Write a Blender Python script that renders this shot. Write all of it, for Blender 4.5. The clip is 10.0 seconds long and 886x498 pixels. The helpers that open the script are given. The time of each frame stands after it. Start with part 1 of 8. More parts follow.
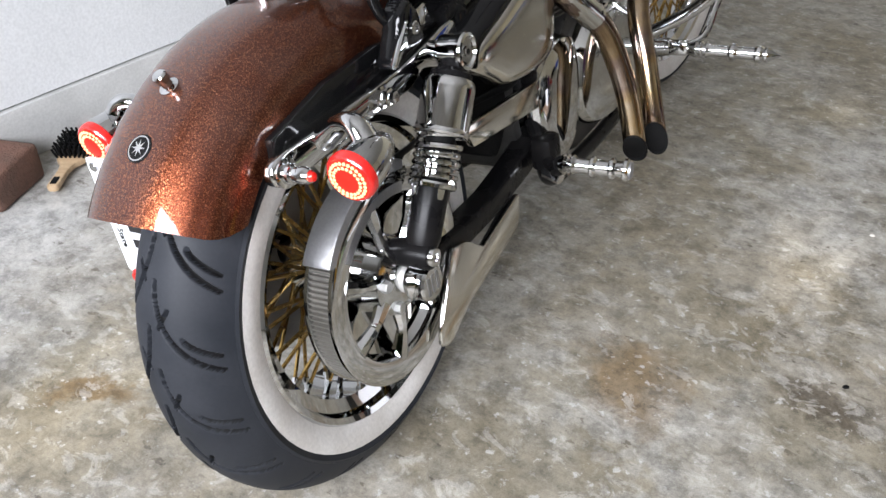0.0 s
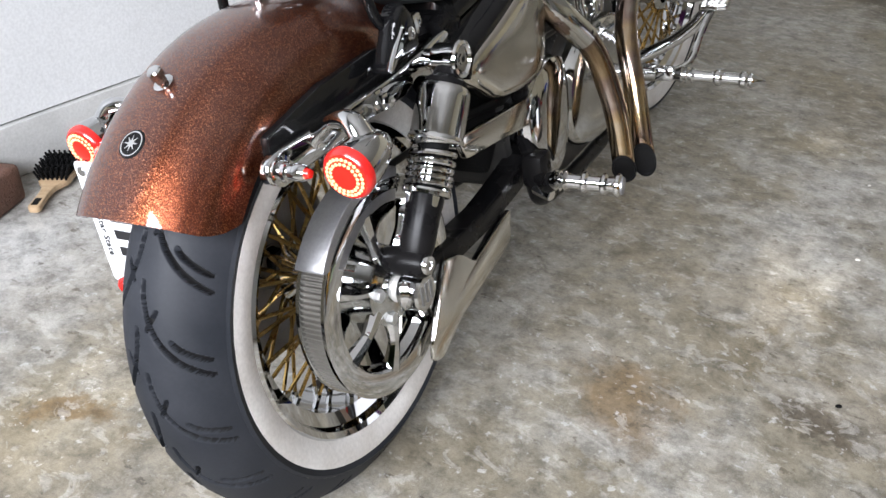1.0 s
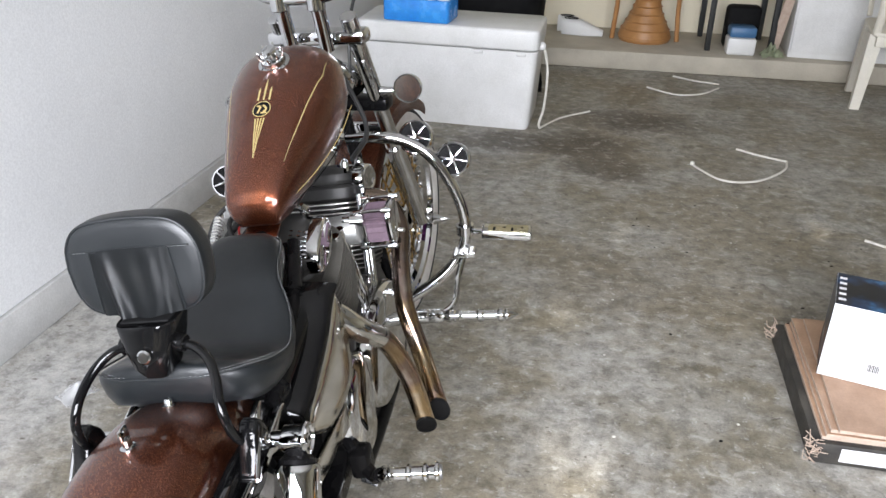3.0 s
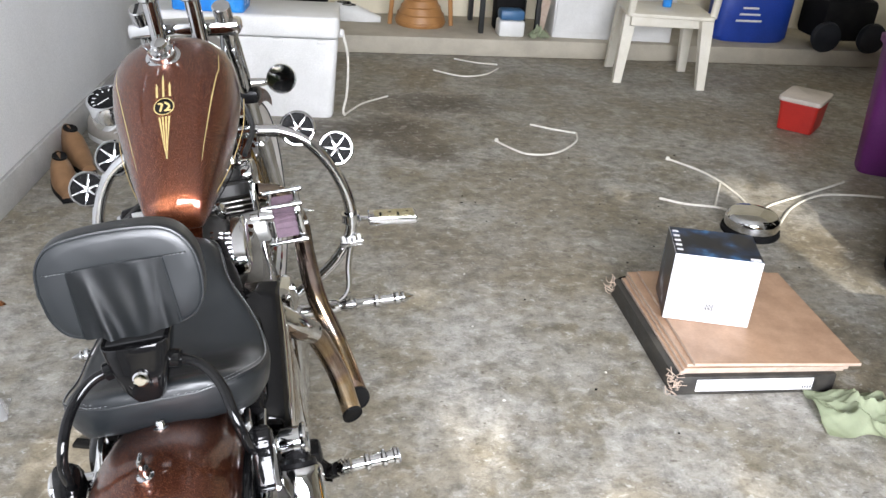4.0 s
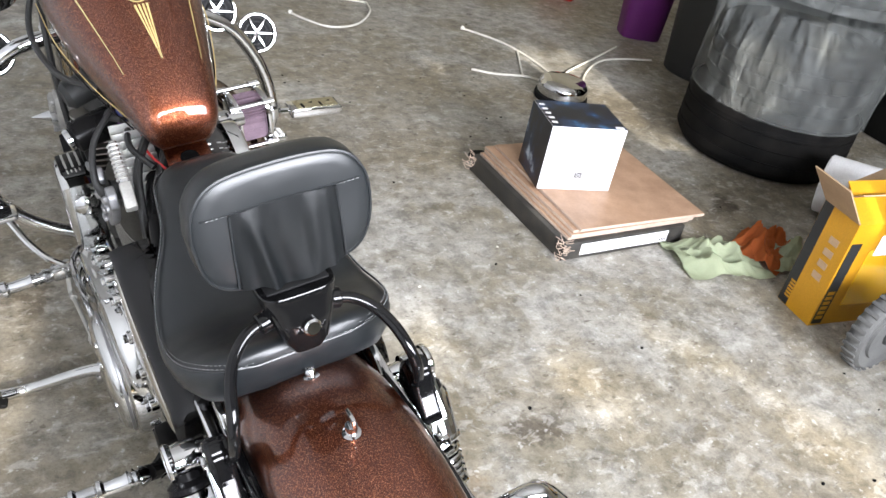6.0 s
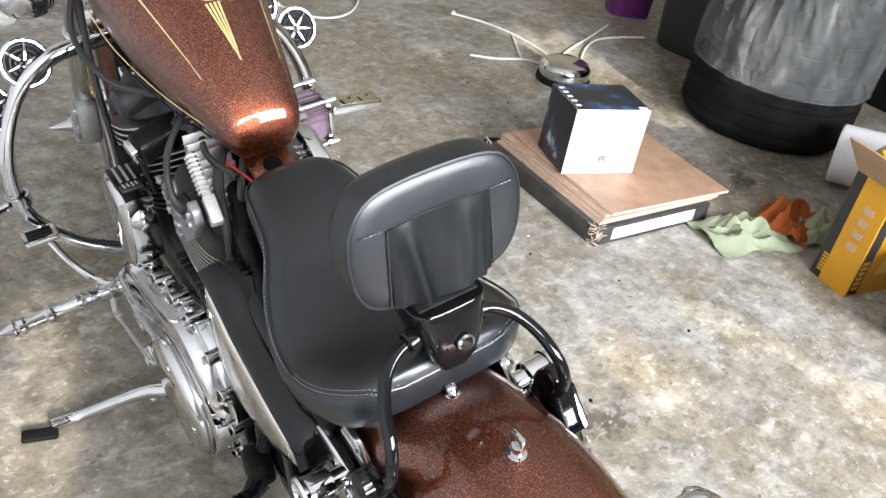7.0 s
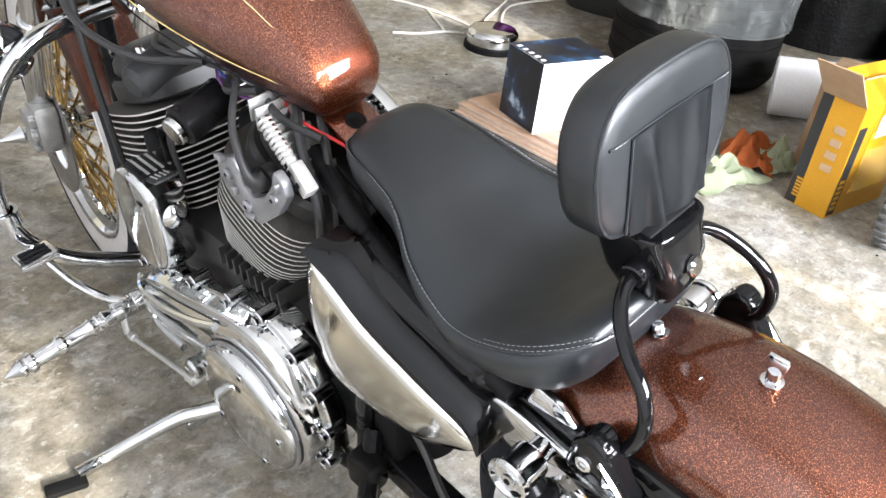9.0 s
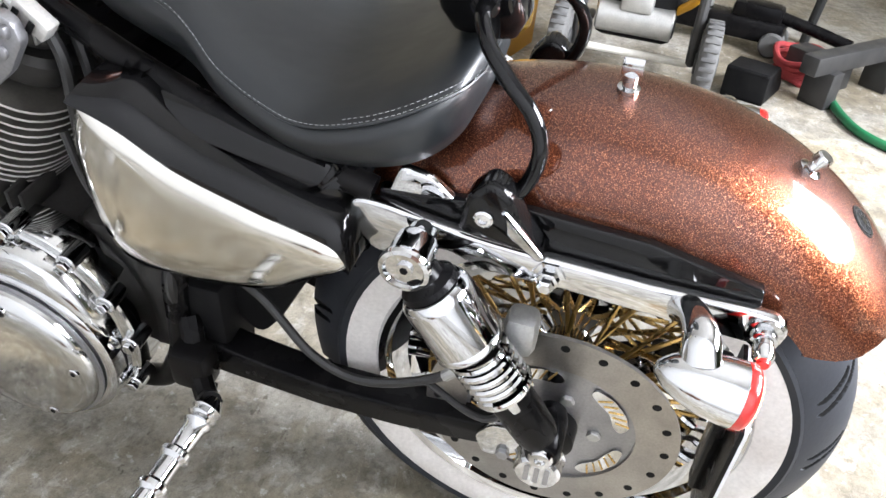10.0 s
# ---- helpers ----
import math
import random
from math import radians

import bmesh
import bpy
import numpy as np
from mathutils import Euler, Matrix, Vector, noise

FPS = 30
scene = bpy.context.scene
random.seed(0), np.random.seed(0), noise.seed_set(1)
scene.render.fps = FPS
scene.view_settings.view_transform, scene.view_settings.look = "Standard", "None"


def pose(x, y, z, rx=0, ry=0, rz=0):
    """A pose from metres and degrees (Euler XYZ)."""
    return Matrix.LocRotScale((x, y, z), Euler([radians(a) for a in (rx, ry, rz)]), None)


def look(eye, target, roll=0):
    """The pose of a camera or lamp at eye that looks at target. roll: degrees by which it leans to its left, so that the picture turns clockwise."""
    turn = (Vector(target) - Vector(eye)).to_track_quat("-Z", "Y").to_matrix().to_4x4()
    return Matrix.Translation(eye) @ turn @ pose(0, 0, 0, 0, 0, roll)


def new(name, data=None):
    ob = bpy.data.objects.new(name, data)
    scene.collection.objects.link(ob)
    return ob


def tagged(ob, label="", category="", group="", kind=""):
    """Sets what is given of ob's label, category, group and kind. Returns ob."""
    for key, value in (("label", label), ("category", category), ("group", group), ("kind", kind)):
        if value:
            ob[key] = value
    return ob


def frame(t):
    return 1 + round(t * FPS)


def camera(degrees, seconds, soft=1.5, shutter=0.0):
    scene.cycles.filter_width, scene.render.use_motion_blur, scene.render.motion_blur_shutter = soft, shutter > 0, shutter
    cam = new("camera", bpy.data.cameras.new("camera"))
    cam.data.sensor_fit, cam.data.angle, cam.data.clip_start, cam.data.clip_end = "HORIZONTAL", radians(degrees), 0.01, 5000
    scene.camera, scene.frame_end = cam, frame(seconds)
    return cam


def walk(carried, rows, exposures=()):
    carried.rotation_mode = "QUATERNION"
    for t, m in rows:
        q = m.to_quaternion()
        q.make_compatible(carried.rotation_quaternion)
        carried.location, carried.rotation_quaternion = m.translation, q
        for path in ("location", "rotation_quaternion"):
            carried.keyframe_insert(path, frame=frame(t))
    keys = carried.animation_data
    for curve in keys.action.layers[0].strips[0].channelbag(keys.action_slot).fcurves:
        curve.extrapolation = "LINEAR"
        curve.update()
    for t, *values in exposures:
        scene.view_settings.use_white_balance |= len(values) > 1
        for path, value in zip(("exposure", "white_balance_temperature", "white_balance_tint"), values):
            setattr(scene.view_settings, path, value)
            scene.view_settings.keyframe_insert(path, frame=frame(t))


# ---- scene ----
cam = camera(55.7, 10.0)
PATH = [
    (0, (0.568, -0.721, 1.029), (-0.25, 0.674, -0.147), 0.6),
    (0.5, (0.556, -0.731, 1.002), (-0.262, 0.714, -0.113), 1.1),
    (1, (0.559, -0.745, 0.98), (-0.247, 0.729, -0.106), 1.8),
    (1.5, (0.567, -0.754, 1.063), (-0.201, 0.766, 0.014), 2.3),
    (2, (0.556, -0.772, 1.219), (-0.082, 0.819, 0.188), 3.1),
    (2.5, (0.502, -0.809, 1.331), (0.058, 0.789, 0.214), 4.1),
    (2.7, (0.464, -0.817, 1.378), (0.095, 0.821, 0.292), 4.0),
    (3, (0.41, -0.778, 1.436), (0.152, 0.985, 0.527), 1.5),
    (3.2, (0.365, -0.761, 1.453), (0.224, 1.034, 0.582), 0.4),
    (4.3, (-0.028, -0.818, 1.412), (0.422, 0.898, 0.489), 6.5),
    (4.5, (-0.074, -0.782, 1.405), (0.435, 0.913, 0.473), 7.4),
    (5, (-0.191, -0.641, 1.389), (0.454, 0.988, 0.425), 9.0),
    (5.5, (-0.342, -0.576, 1.378), (0.541, 0.88, 0.329), 11.7),
    (5.7, (-0.405, -0.566, 1.375), (0.544, 0.826, 0.298), 12.2),
    (6.8, (-0.566, -0.405, 1.326), (0.465, 0.916, 0.235), 11.4),
    (7, (-0.605, -0.376, 1.315), (0.454, 0.916, 0.216), 10.6),
    (7.5, (-0.721, -0.327, 1.273), (0.468, 0.853, 0.18), 10.5),
    (8, (-0.779, -0.278, 1.262), (0.465, 0.847, 0.173), 11.3),
    (8.5, (-0.778, -0.198, 1.228), (0.472, 0.932, 0.151), 10.5),
    (9, (-0.787, -0.132, 1.152), (0.49, 0.979, 0.087), 7.6),
    (9.3, (-0.808, -0.095, 1.093), (0.595, 0.895, 0.083), 7.3),
    (9.5, (-0.832, -0.048, 1.068), (0.666, 0.767, 0.022), 6.6),
    (9.7, (-0.865, -0.010, 1.032), (0.717, 0.587, -0.014), 6.8),
    (10, (-0.882, 0.004, 0.953), (0.757, 0.395, -0.124), 6.9),
]
STEER_DEG = -9.0
GLIDE = [(t, look(eye, target, roll)) for t, eye, target, roll in PATH]
walk(cam, GLIDE, [(0.0, 0.03), (1.0, 0.08), (2.0, 0.24), (3.0, 0.22), (4.5, 0.64), (5.5, 0.64), (7.0, 0.80), (8.5, 1.14), (9.5, 1.36), (10.0, 1.10)])

# ---- light: daylight through the open door behind the camera ----
SUN_EL, SUN_AZ = 24.0, 187.0        # degrees; azimuth from +y towards +x
world = bpy.data.worlds.new("sky")
scene.world = world
world.use_nodes = True
wn = world.node_tree.nodes
sky = wn.new("ShaderNodeTexSky")
sky.sky_type, sky.sun_disc = "NISHITA", False
sky.sun_elevation, sky.sun_rotation = radians(SUN_EL), radians(SUN_AZ)
world.node_tree.links.new(sky.outputs[0], wn["Background"].inputs[0])
wn["Background"].inputs[1].default_value = 0.085

sun_data = bpy.data.lights.new("sun", "SUN")
sun_data.energy, sun_data.angle, sun_data.color = 5.0, radians(0.5), (1.0, 0.92, 0.78)
sun = new("sun", sun_data)
SUN_FROM = Vector((math.sin(radians(SUN_AZ)) * math.cos(radians(SUN_EL)), math.cos(radians(SUN_AZ)) * math.cos(radians(SUN_EL)), math.sin(radians(SUN_EL))))
sun.matrix_world = look(SUN_FROM * 20, (0, 0, 0))

DOOR_Y, DOOR_X0, DOOR_X1, DOOR_H = -2.3, -1.0, 2.0, 2.40
day_data = bpy.data.lights.new("door_daylight", "AREA")
day_data.shape, day_data.size, day_data.size_y = "RECTANGLE", 2.6, 1.05
day_data.energy, day_data.color, day_data.spread = 150.0, (0.93, 0.955, 1.04), radians(120)
day = new("door_daylight", day_data)
day.matrix_world = look((0.50, DOOR_Y - 0.05, DOOR_H - 0.60), (0.55, 3.0, 0.1))


# ---- mesh helpers ----
def V(*a):
    return Vector(a)


def link(name, bm, mat, parent=None, label="", sharp=35.0):
    """One mesh object from a bmesh."""
    bmesh.ops.recalc_face_normals(bm, faces=bm.faces[:])
    me = bpy.data.meshes.new(name)
    bm.to_mesh(me)
    bm.free()
    for p in me.polygons:
        p.use_smooth = True
    me.set_sharp_from_angle(angle=radians(sharp))
    me.materials.append(mat)
    ob = new(name, me)
    if parent is not None:
        ob.parent = parent
    if label:
        ob["label"] = label
    return ob


def part(name, bm, mat, parent, label="", sharp=35.0):
    return link(name, bm, mat, parent, label, sharp)


def thing(name, label, category, m=None, group="", kind=""):
    ob = new(name)
    ob.empty_display_size = 0.1
    if m is not None:
        ob.matrix_world = m
    return tagged(ob, label, category, group, kind)


def join(*bms):
    out = bmesh.new()
    for b in bms:
        me = bpy.data.meshes.new("tmp")
        b.to_mesh(me)
        b.free()
        out.from_mesh(me)
        bpy.data.meshes.remove(me)
    return out


def moved(bm, m):
    bm.transform(m)
    if m.determinant() < 0:
        bmesh.ops.reverse_faces(bm, faces=bm.faces[:])
    return bm


MIRROR = Matrix.Diagonal((-1, 1, 1, 1))


def box(cx, cy, cz, sx, sy, sz, bevel=0.0, seg=2, m=None):
    bm = bmesh.new()
    bmesh.ops.create_cube(bm, size=1.0, matrix=Matrix.Diagonal((sx, sy, sz, 1)))
    if bevel > 0:
        bmesh.ops.bevel(bm, geom=bm.edges[:], offset=min(bevel, 0.49 * min(sx, sy, sz)), segments=seg, affect="EDGES", profile=0.5)
    bm.transform((m or Matrix()) @ Matrix.Translation((cx, cy, cz)) if m is None else m @ Matrix.Translation((cx, cy, cz)))
    return bm


def frame_along(a, b):
    """A matrix at a whose z axis points to b."""
    a, b = Vector(a), Vector(b)
    return Matrix.Translation(a) @ (b - a).to_track_quat("Z", "Y").to_matrix().to_4x4()


def lathe(profile, segs=32, m=None, closed=False):
    """Turns rows of (radius, height) about z."""
    bm = bmesh.new()
    rings = []
    for r, h in profile:
        if r < 1e-6:
            rings.append([bm.verts.new((0, 0, h))])
        else:
            rings.append([bm.verts.new((r * math.cos(2 * math.pi * i / segs), r * math.sin(2 * math.pi * i / segs), h)) for i in range(segs)])
    pairs = list(zip(rings, rings[1:])) + ([(rings[-1], rings[0])] if closed else [])
    for a, b in pairs:
        for i in range(segs):
            j = (i + 1) % segs
            if len(a) == 1 and len(b) == 1:
                continue
            if len(a) == 1:
                bm.faces.new((a[0], b[i], b[j]))
            elif len(b) == 1:
                bm.faces.new((a[i], a[j], b[0]))
            else:
                bm.faces.new((a[i], a[j], b[j], b[i]))
    if m is not None:
        bm.transform(m)
    return bm


def rod(a, b, r, segs=16, r2=None, bevel=0.0):
    """A capped round bar from a to b."""
    n = (Vector(b) - Vector(a)).length
    r2 = r if r2 is None else r2
    c = bevel or min(r, r2) * 0.12
    return lathe([(0, 0), (r - c, 0), (r, c), (r2, n - c), (r2 - c, n), (0, n)], segs, frame_along(a, b))


def turned(a, b, rows, segs=20):
    """A turned bar from a to b; rows of (share of the length, radius)."""
    n = (Vector(b) - Vector(a)).length
    return lathe([(0, 0)] + [(r, s * n) for s, r in rows] + [(0, n)], segs, frame_along(a, b))


def spline(points, per=8):
    """A smooth line through points."""
    p = [Vector(q) for q in points]
    p = [2 * p[0] - p[1]] + p + [2 * p[-1] - p[-2]]
    out = []
    for i in range(1, len(p) - 2):
        for k in range(per):
            t = k / per
            a, b, c, d = p[i - 1:i + 3]
            out.append(0.5 * (2 * b + (c - a) * t + (2 * a - 5 * b + 4 * c - d) * t * t + (3 * b - a - 3 * c + d) * t ** 3))
    return out + [p[-2]]


def tube(points, r, segs=10, per=8, smooth=True, cap=True, radii=None, flat=1.0):
    """A pipe along points; flat squeezes it along its own second axis."""
    line = spline(points, per) if smooth and len(points) > 2 else [Vector(q) for q in points]
    bm = bmesh.new()
    rings, up = [], None
    n = len(line)
    for i, q in enumerate(line):
        d = (line[min(i + 1, n - 1)] - line[max(i - 1, 0)]).normalized()
        if up is None:
            up = d.orthogonal().normalized()
        up = (up - d * up.dot(d)).normalized()
        side = d.cross(up)
        rr = r if radii is None else float(np.interp(i / (n - 1), [a for a, _ in radii], [b for _, b in radii]))
        rings.append([bm.verts.new(q + rr * (math.cos(2 * math.pi * k / segs) * up + flat * math.sin(2 * math.pi * k / segs) * side)) for k in range(segs)])
    for a, b in zip(rings, rings[1:]):
        for k in range(segs):
            j = (k + 1) % segs
            bm.faces.new((a[k], a[j], b[j], b[k]))
    if cap:
        bm.faces.new(rings[0][::-1])
        bm.faces.new(rings[-1])
    return bm


def plate(outline, x0, x1, bevel=0.0, seg=2, axis="x"):
    """A flat plate: an outline in (y, z) drawn out from x0 to x1 (or along another axis)."""
    put = {"x": lambda a, b, c: (c, a, b), "y": lambda a, b, c: (a, c, b), "z": lambda a, b, c: (a, b, c)}[axis]
    bm = bmesh.new()
    f = bm.faces.new([bm.verts.new(put(a, b, x0)) for a, b in outline])
    out = bmesh.ops.extrude_face_region(bm, geom=[f])
    d = Vector(put(0, 0, x1 - x0))
    bmesh.ops.translate(bm, verts=[v for v in out["geom"] if isinstance(v, bmesh.types.BMVert)], vec=d)
    bmesh.ops.recalc_face_normals(bm, faces=bm.faces[:])
    if bevel > 0:
        bmesh.ops.bevel(bm, geom=bm.edges[:], offset=bevel, segments=seg, affect="EDGES", profile=0.5)
    return bm


def rounded(pts, r, n=4):
    """An outline with rounded corners; pts of (a, b)."""
    out = []
    for i, p in enumerate(pts):
        p = Vector((*p, 0))
        a, b = Vector((*pts[i - 1], 0)), Vector((*pts[(i + 1) % len(pts)], 0))
        ra = min(r, 0.45 * (a - p).length)
        rb = min(r, 0.45 * (b - p).length)
        s, e = p + (a - p).normalized() * ra, p + (b - p).normalized() * rb
        for k in range(n + 1):
            t = k / n
            q = (1 - t) ** 2 * s + 2 * t * (1 - t) * p + t * t * e
            out.append((q.x, q.y))
    return out


def loft(sections, cap=True, loop=True):
    """Skins rows of points, each row as long as the others."""
    bm = bmesh.new()
    rings = [[bm.verts.new(q) for q in s] for s in sections]
    n = len(rings[0])
    for a, b in zip(rings, rings[1:]):
        for k in range(n if loop else n - 1):
            j = (k + 1) % n
            bm.faces.new((a[k], a[j], b[j], b[k]))
    if cap and loop:
        bm.faces.new(rings[0][::-1])
        bm.faces.new(rings[-1])
    return bm


def superellipse(cx, cz, rx, rz, n=28, p=2.6, y=0.0):
    out = []
    for k in range(n):
        a = 2 * math.pi * k / n
        c, s = math.cos(a), math.sin(a)
        out.append(V(cx + rx * math.copysign(abs(c) ** (2 / p), c), y, cz + rz * math.copysign(abs(s) ** (2 / p), s)))
    return out


# ---- materials ----
def nodes_of(name):
    m = bpy.data.materials.new(name)
    m.use_nodes = True
    nt = m.node_tree
    return m, nt, nt.nodes["Principled BSDF"]


def noise_node(nt, scale, detail=5.0, rough=0.55, coords="Object", stretch=None):
    tc = nt.nodes.new("ShaderNodeTexCoord")
    tx = nt.nodes.new("ShaderNodeTexNoise")
    tx.inputs["Scale"].default_value, tx.inputs["Detail"].default_value, tx.inputs["Roughness"].default_value = scale, detail, rough
    if stretch:
        mp = nt.nodes.new("ShaderNodeMapping")
        mp.inputs["Scale"].default_value = stretch
        nt.links.new(tc.outputs[coords], mp.inputs[0])
        nt.links.new(mp.outputs[0], tx.inputs["Vector"])
    else:
        nt.links.new(tc.outputs[coords], tx.inputs["Vector"])
    return tx


def ramp(nt, src, stops):
    r = nt.nodes.new("ShaderNodeValToRGB")
    e = r.color_ramp.elements
    while len(e) < len(stops):
        e.new(0.5)
    for el, (pos, col) in zip(e, stops):
        el.position, el.color = pos, (*col, 1) if len(col) == 3 else (col[0],) * 3 + (1,)
    nt.links.new(src, r.inputs[0])
    return r


def mix(nt, a, b, fac, mode="MIX"):
    n = nt.nodes.new("ShaderNodeMix")
    n.data_type, n.blend_type = "RGBA", mode
    for sock, val in ((n.inputs[0], fac), (n.inputs[6], a), (n.inputs[7], b)):
        if isinstance(val, (int, float)):
            sock.default_value = val
        elif isinstance(val, tuple):
            sock.default_value = (*val, 1)
        else:
            nt.links.new(val, sock)
    return n.outputs[2]


def bump(nt, bsdf, src, strength, dist, under=None):
    b = nt.nodes.new("ShaderNodeBump")
    b.inputs["Strength"].default_value, b.inputs["Distance"].default_value = strength, dist
    nt.links.new(src, b.inputs["Height"])
    if under is not None:
        nt.links.new(under.outputs[0], b.inputs["Normal"])
    nt.links.new(b.outputs[0], bsdf.inputs["Normal"])
    return b


def surface(name, col, col2, rough=0.5, rough2=None, metal=0.0, scale=8.0, fine=120.0, relief=0.15, depth=0.002, coat=0.0, spec=0.5, stretch=None):
    """Colour that wanders between two tones at a wide and a fine scale, with fine relief and uneven gloss."""
    m, nt, b = nodes_of(name)
    wide, small = noise_node(nt, scale, stretch=stretch), noise_node(nt, fine, 3.0)
    base = mix(nt, col, col2, ramp(nt, wide.outputs["Fac"], [(0.35, (0,)), (0.68, (1,))]).outputs[0])
    base = mix(nt, base, ramp(nt, small.outputs["Fac"], [(0.3, (0.80,)), (0.7, (1.12,))]).outputs[0], 0.5, "MULTIPLY")
    nt.links.new(base, b.inputs["Base Color"])
    rr = ramp(nt, wide.outputs["Fac"], [(0.3, (rough,)), (0.7, (rough2 if rough2 is not None else min(1, rough * 1.25),))])
    nt.links.new(rr.outputs[0], b.inputs["Roughness"])
    b.inputs["Metallic"].default_value, b.inputs["Coat Weight"].default_value, b.inputs["Specular IOR Level"].default_value = metal, coat, spec
    if relief:
        bump(nt, b, small.outputs["Fac"], relief, depth)
    return m


def chrome_like(name, col, rough=0.05, smear=0.10, scale=14.0):
    m, nt, b = nodes_of(name)
    wide = noise_node(nt, scale, 4.0)
    nt.links.new(ramp(nt, wide.outputs["Fac"], [(0.40, (rough,)), (0.78, (rough + smear,))]).outputs[0], b.inputs["Roughness"])
    nt.links.new(mix(nt, col, tuple(c * 0.82 for c in col), ramp(nt, wide.outputs["Fac"], [(0.45, (0,)), (0.75, (1,))]).outputs[0]), b.inputs["Base Color"])
    b.inputs["Metallic"].default_value = 1.0
    return m


CHROME = chrome_like("chrome", (0.62, 0.625, 0.63), 0.02, 0.06)
DULL_CHROME = chrome_like("dusty_chrome", (0.60, 0.605, 0.60), 0.06, 0.12, 9.0)
NICKEL = chrome_like("warm_polished_steel", (0.66, 0.64, 0.59), 0.10, 0.12, 7.0)
ALLOY = surface("cast_alloy", (0.52, 0.52, 0.50), (0.38, 0.38, 0.37), 0.42, 0.6, 0.85, 12, 260, 0.3, 0.001)
GREY_ALLOY = surface("brushed_grey_metal", (0.36, 0.36, 0.37), (0.26, 0.26, 0.27), 0.34, 0.5, 0.9, 10, 300, 0.2, 0.0006)
STEEL = surface("brushed_disc_steel", (0.36, 0.345, 0.325), (0.27, 0.255, 0.24), 0.30, 0.42, 0.95, 20, 350, 0.2, 0.0004)
GOLD = chrome_like("gold_plated_spoke", (0.46, 0.30, 0.105), 0.20, 0.2, 30.0)
BRASS = chrome_like("brass_strip", (0.62, 0.58, 0.42), 0.2, 0.2, 30.0)
PALE_ALLOY = surface("pale_cast_alloy", (0.60, 0.59, 0.56), (0.48, 0.47, 0.45), 0.45, 0.6, 0.5, 14, 260, 0.3, 0.001)
FINS = surface("grey_powder_coat", (0.020, 0.0195, 0.019), (0.040, 0.038, 0.035), 0.42, 0.6, 0.3, 18, 300, 0.25, 0.0008)
BLACK_COAT = surface("black_powder_coat", (0.004, 0.004, 0.0045), (0.008, 0.0075, 0.0075), 0.18, 0.38, 0.0, 14, 260, 0.15, 0.0006, spec=0.10)
GLOSS_BLACK = surface("gloss_black_paint", (0.003, 0.003, 0.0035), (0.005, 0.005, 0.005), 0.04, 0.10, 0.0, 10, 200, 0.0, 0.0, 0.0, spec=0.30)
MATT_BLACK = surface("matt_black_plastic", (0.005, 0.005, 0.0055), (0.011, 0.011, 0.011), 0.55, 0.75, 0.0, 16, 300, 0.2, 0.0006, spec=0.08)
RUBBER = surface("tyre_rubber", (0.012, 0.014, 0.018), (0.022, 0.024, 0.029), 0.48, 0.66, 0.0, 9, 220, 0.2, 0.0006, spec=0.22)
RUBBER_HOSE = surface("black_rubber_hose", (0.012, 0.012, 0.012), (0.02, 0.02, 0.02), 0.4, 0.55, 0.0, 12, 200, 0.1, 0.0005)
WHITEWALL = surface("white_rubber", (0.66, 0.64, 0.62), (0.54, 0.51, 0.48), 0.5, 0.65, 0.0, 12, 200, 0.08, 0.0004)
OLD_WHITE = surface("white_plastic", (0.74, 0.74, 0.73), (0.64, 0.64, 0.62), 0.42, 0.55, 0.0, 5, 200, 0.05, 0.0004)
CHAIR_WHITE = surface("chair_plastic", (0.72, 0.69, 0.60), (0.62, 0.58, 0.48), 0.45, 0.6, 0.0, 5, 200, 0.05, 0.0004)


def leather():
    m, nt, b = nodes_of("black_vinyl")
    wide, grain = noise_node(nt, 11.0), noise_node(nt, 900.0, 2.0)
    nt.links.new(mix(nt, (0.005, 0.0064, 0.0074), (0.010, 0.0118, 0.0132), wide.outputs["Fac"]), b.inputs["Base Color"])
    b.inputs["Specular IOR Level"].default_value = 0.48
    nt.links.new(ramp(nt, wide.outputs["Fac"], [(0.3, (0.34,)), (0.75, (0.46,))]).outputs[0], b.inputs["Roughness"])
    first = nt.nodes.new("ShaderNodeBump")
    first.inputs["Strength"].default_value, first.inputs["Distance"].default_value = 0.25, 0.006
    nt.links.new(noise_node(nt, 16.0, 2.0).outputs["Fac"], first.inputs["Height"])
    bump(nt, b, grain.outputs["Fac"], 0.25, 0.0004, first)
    return m


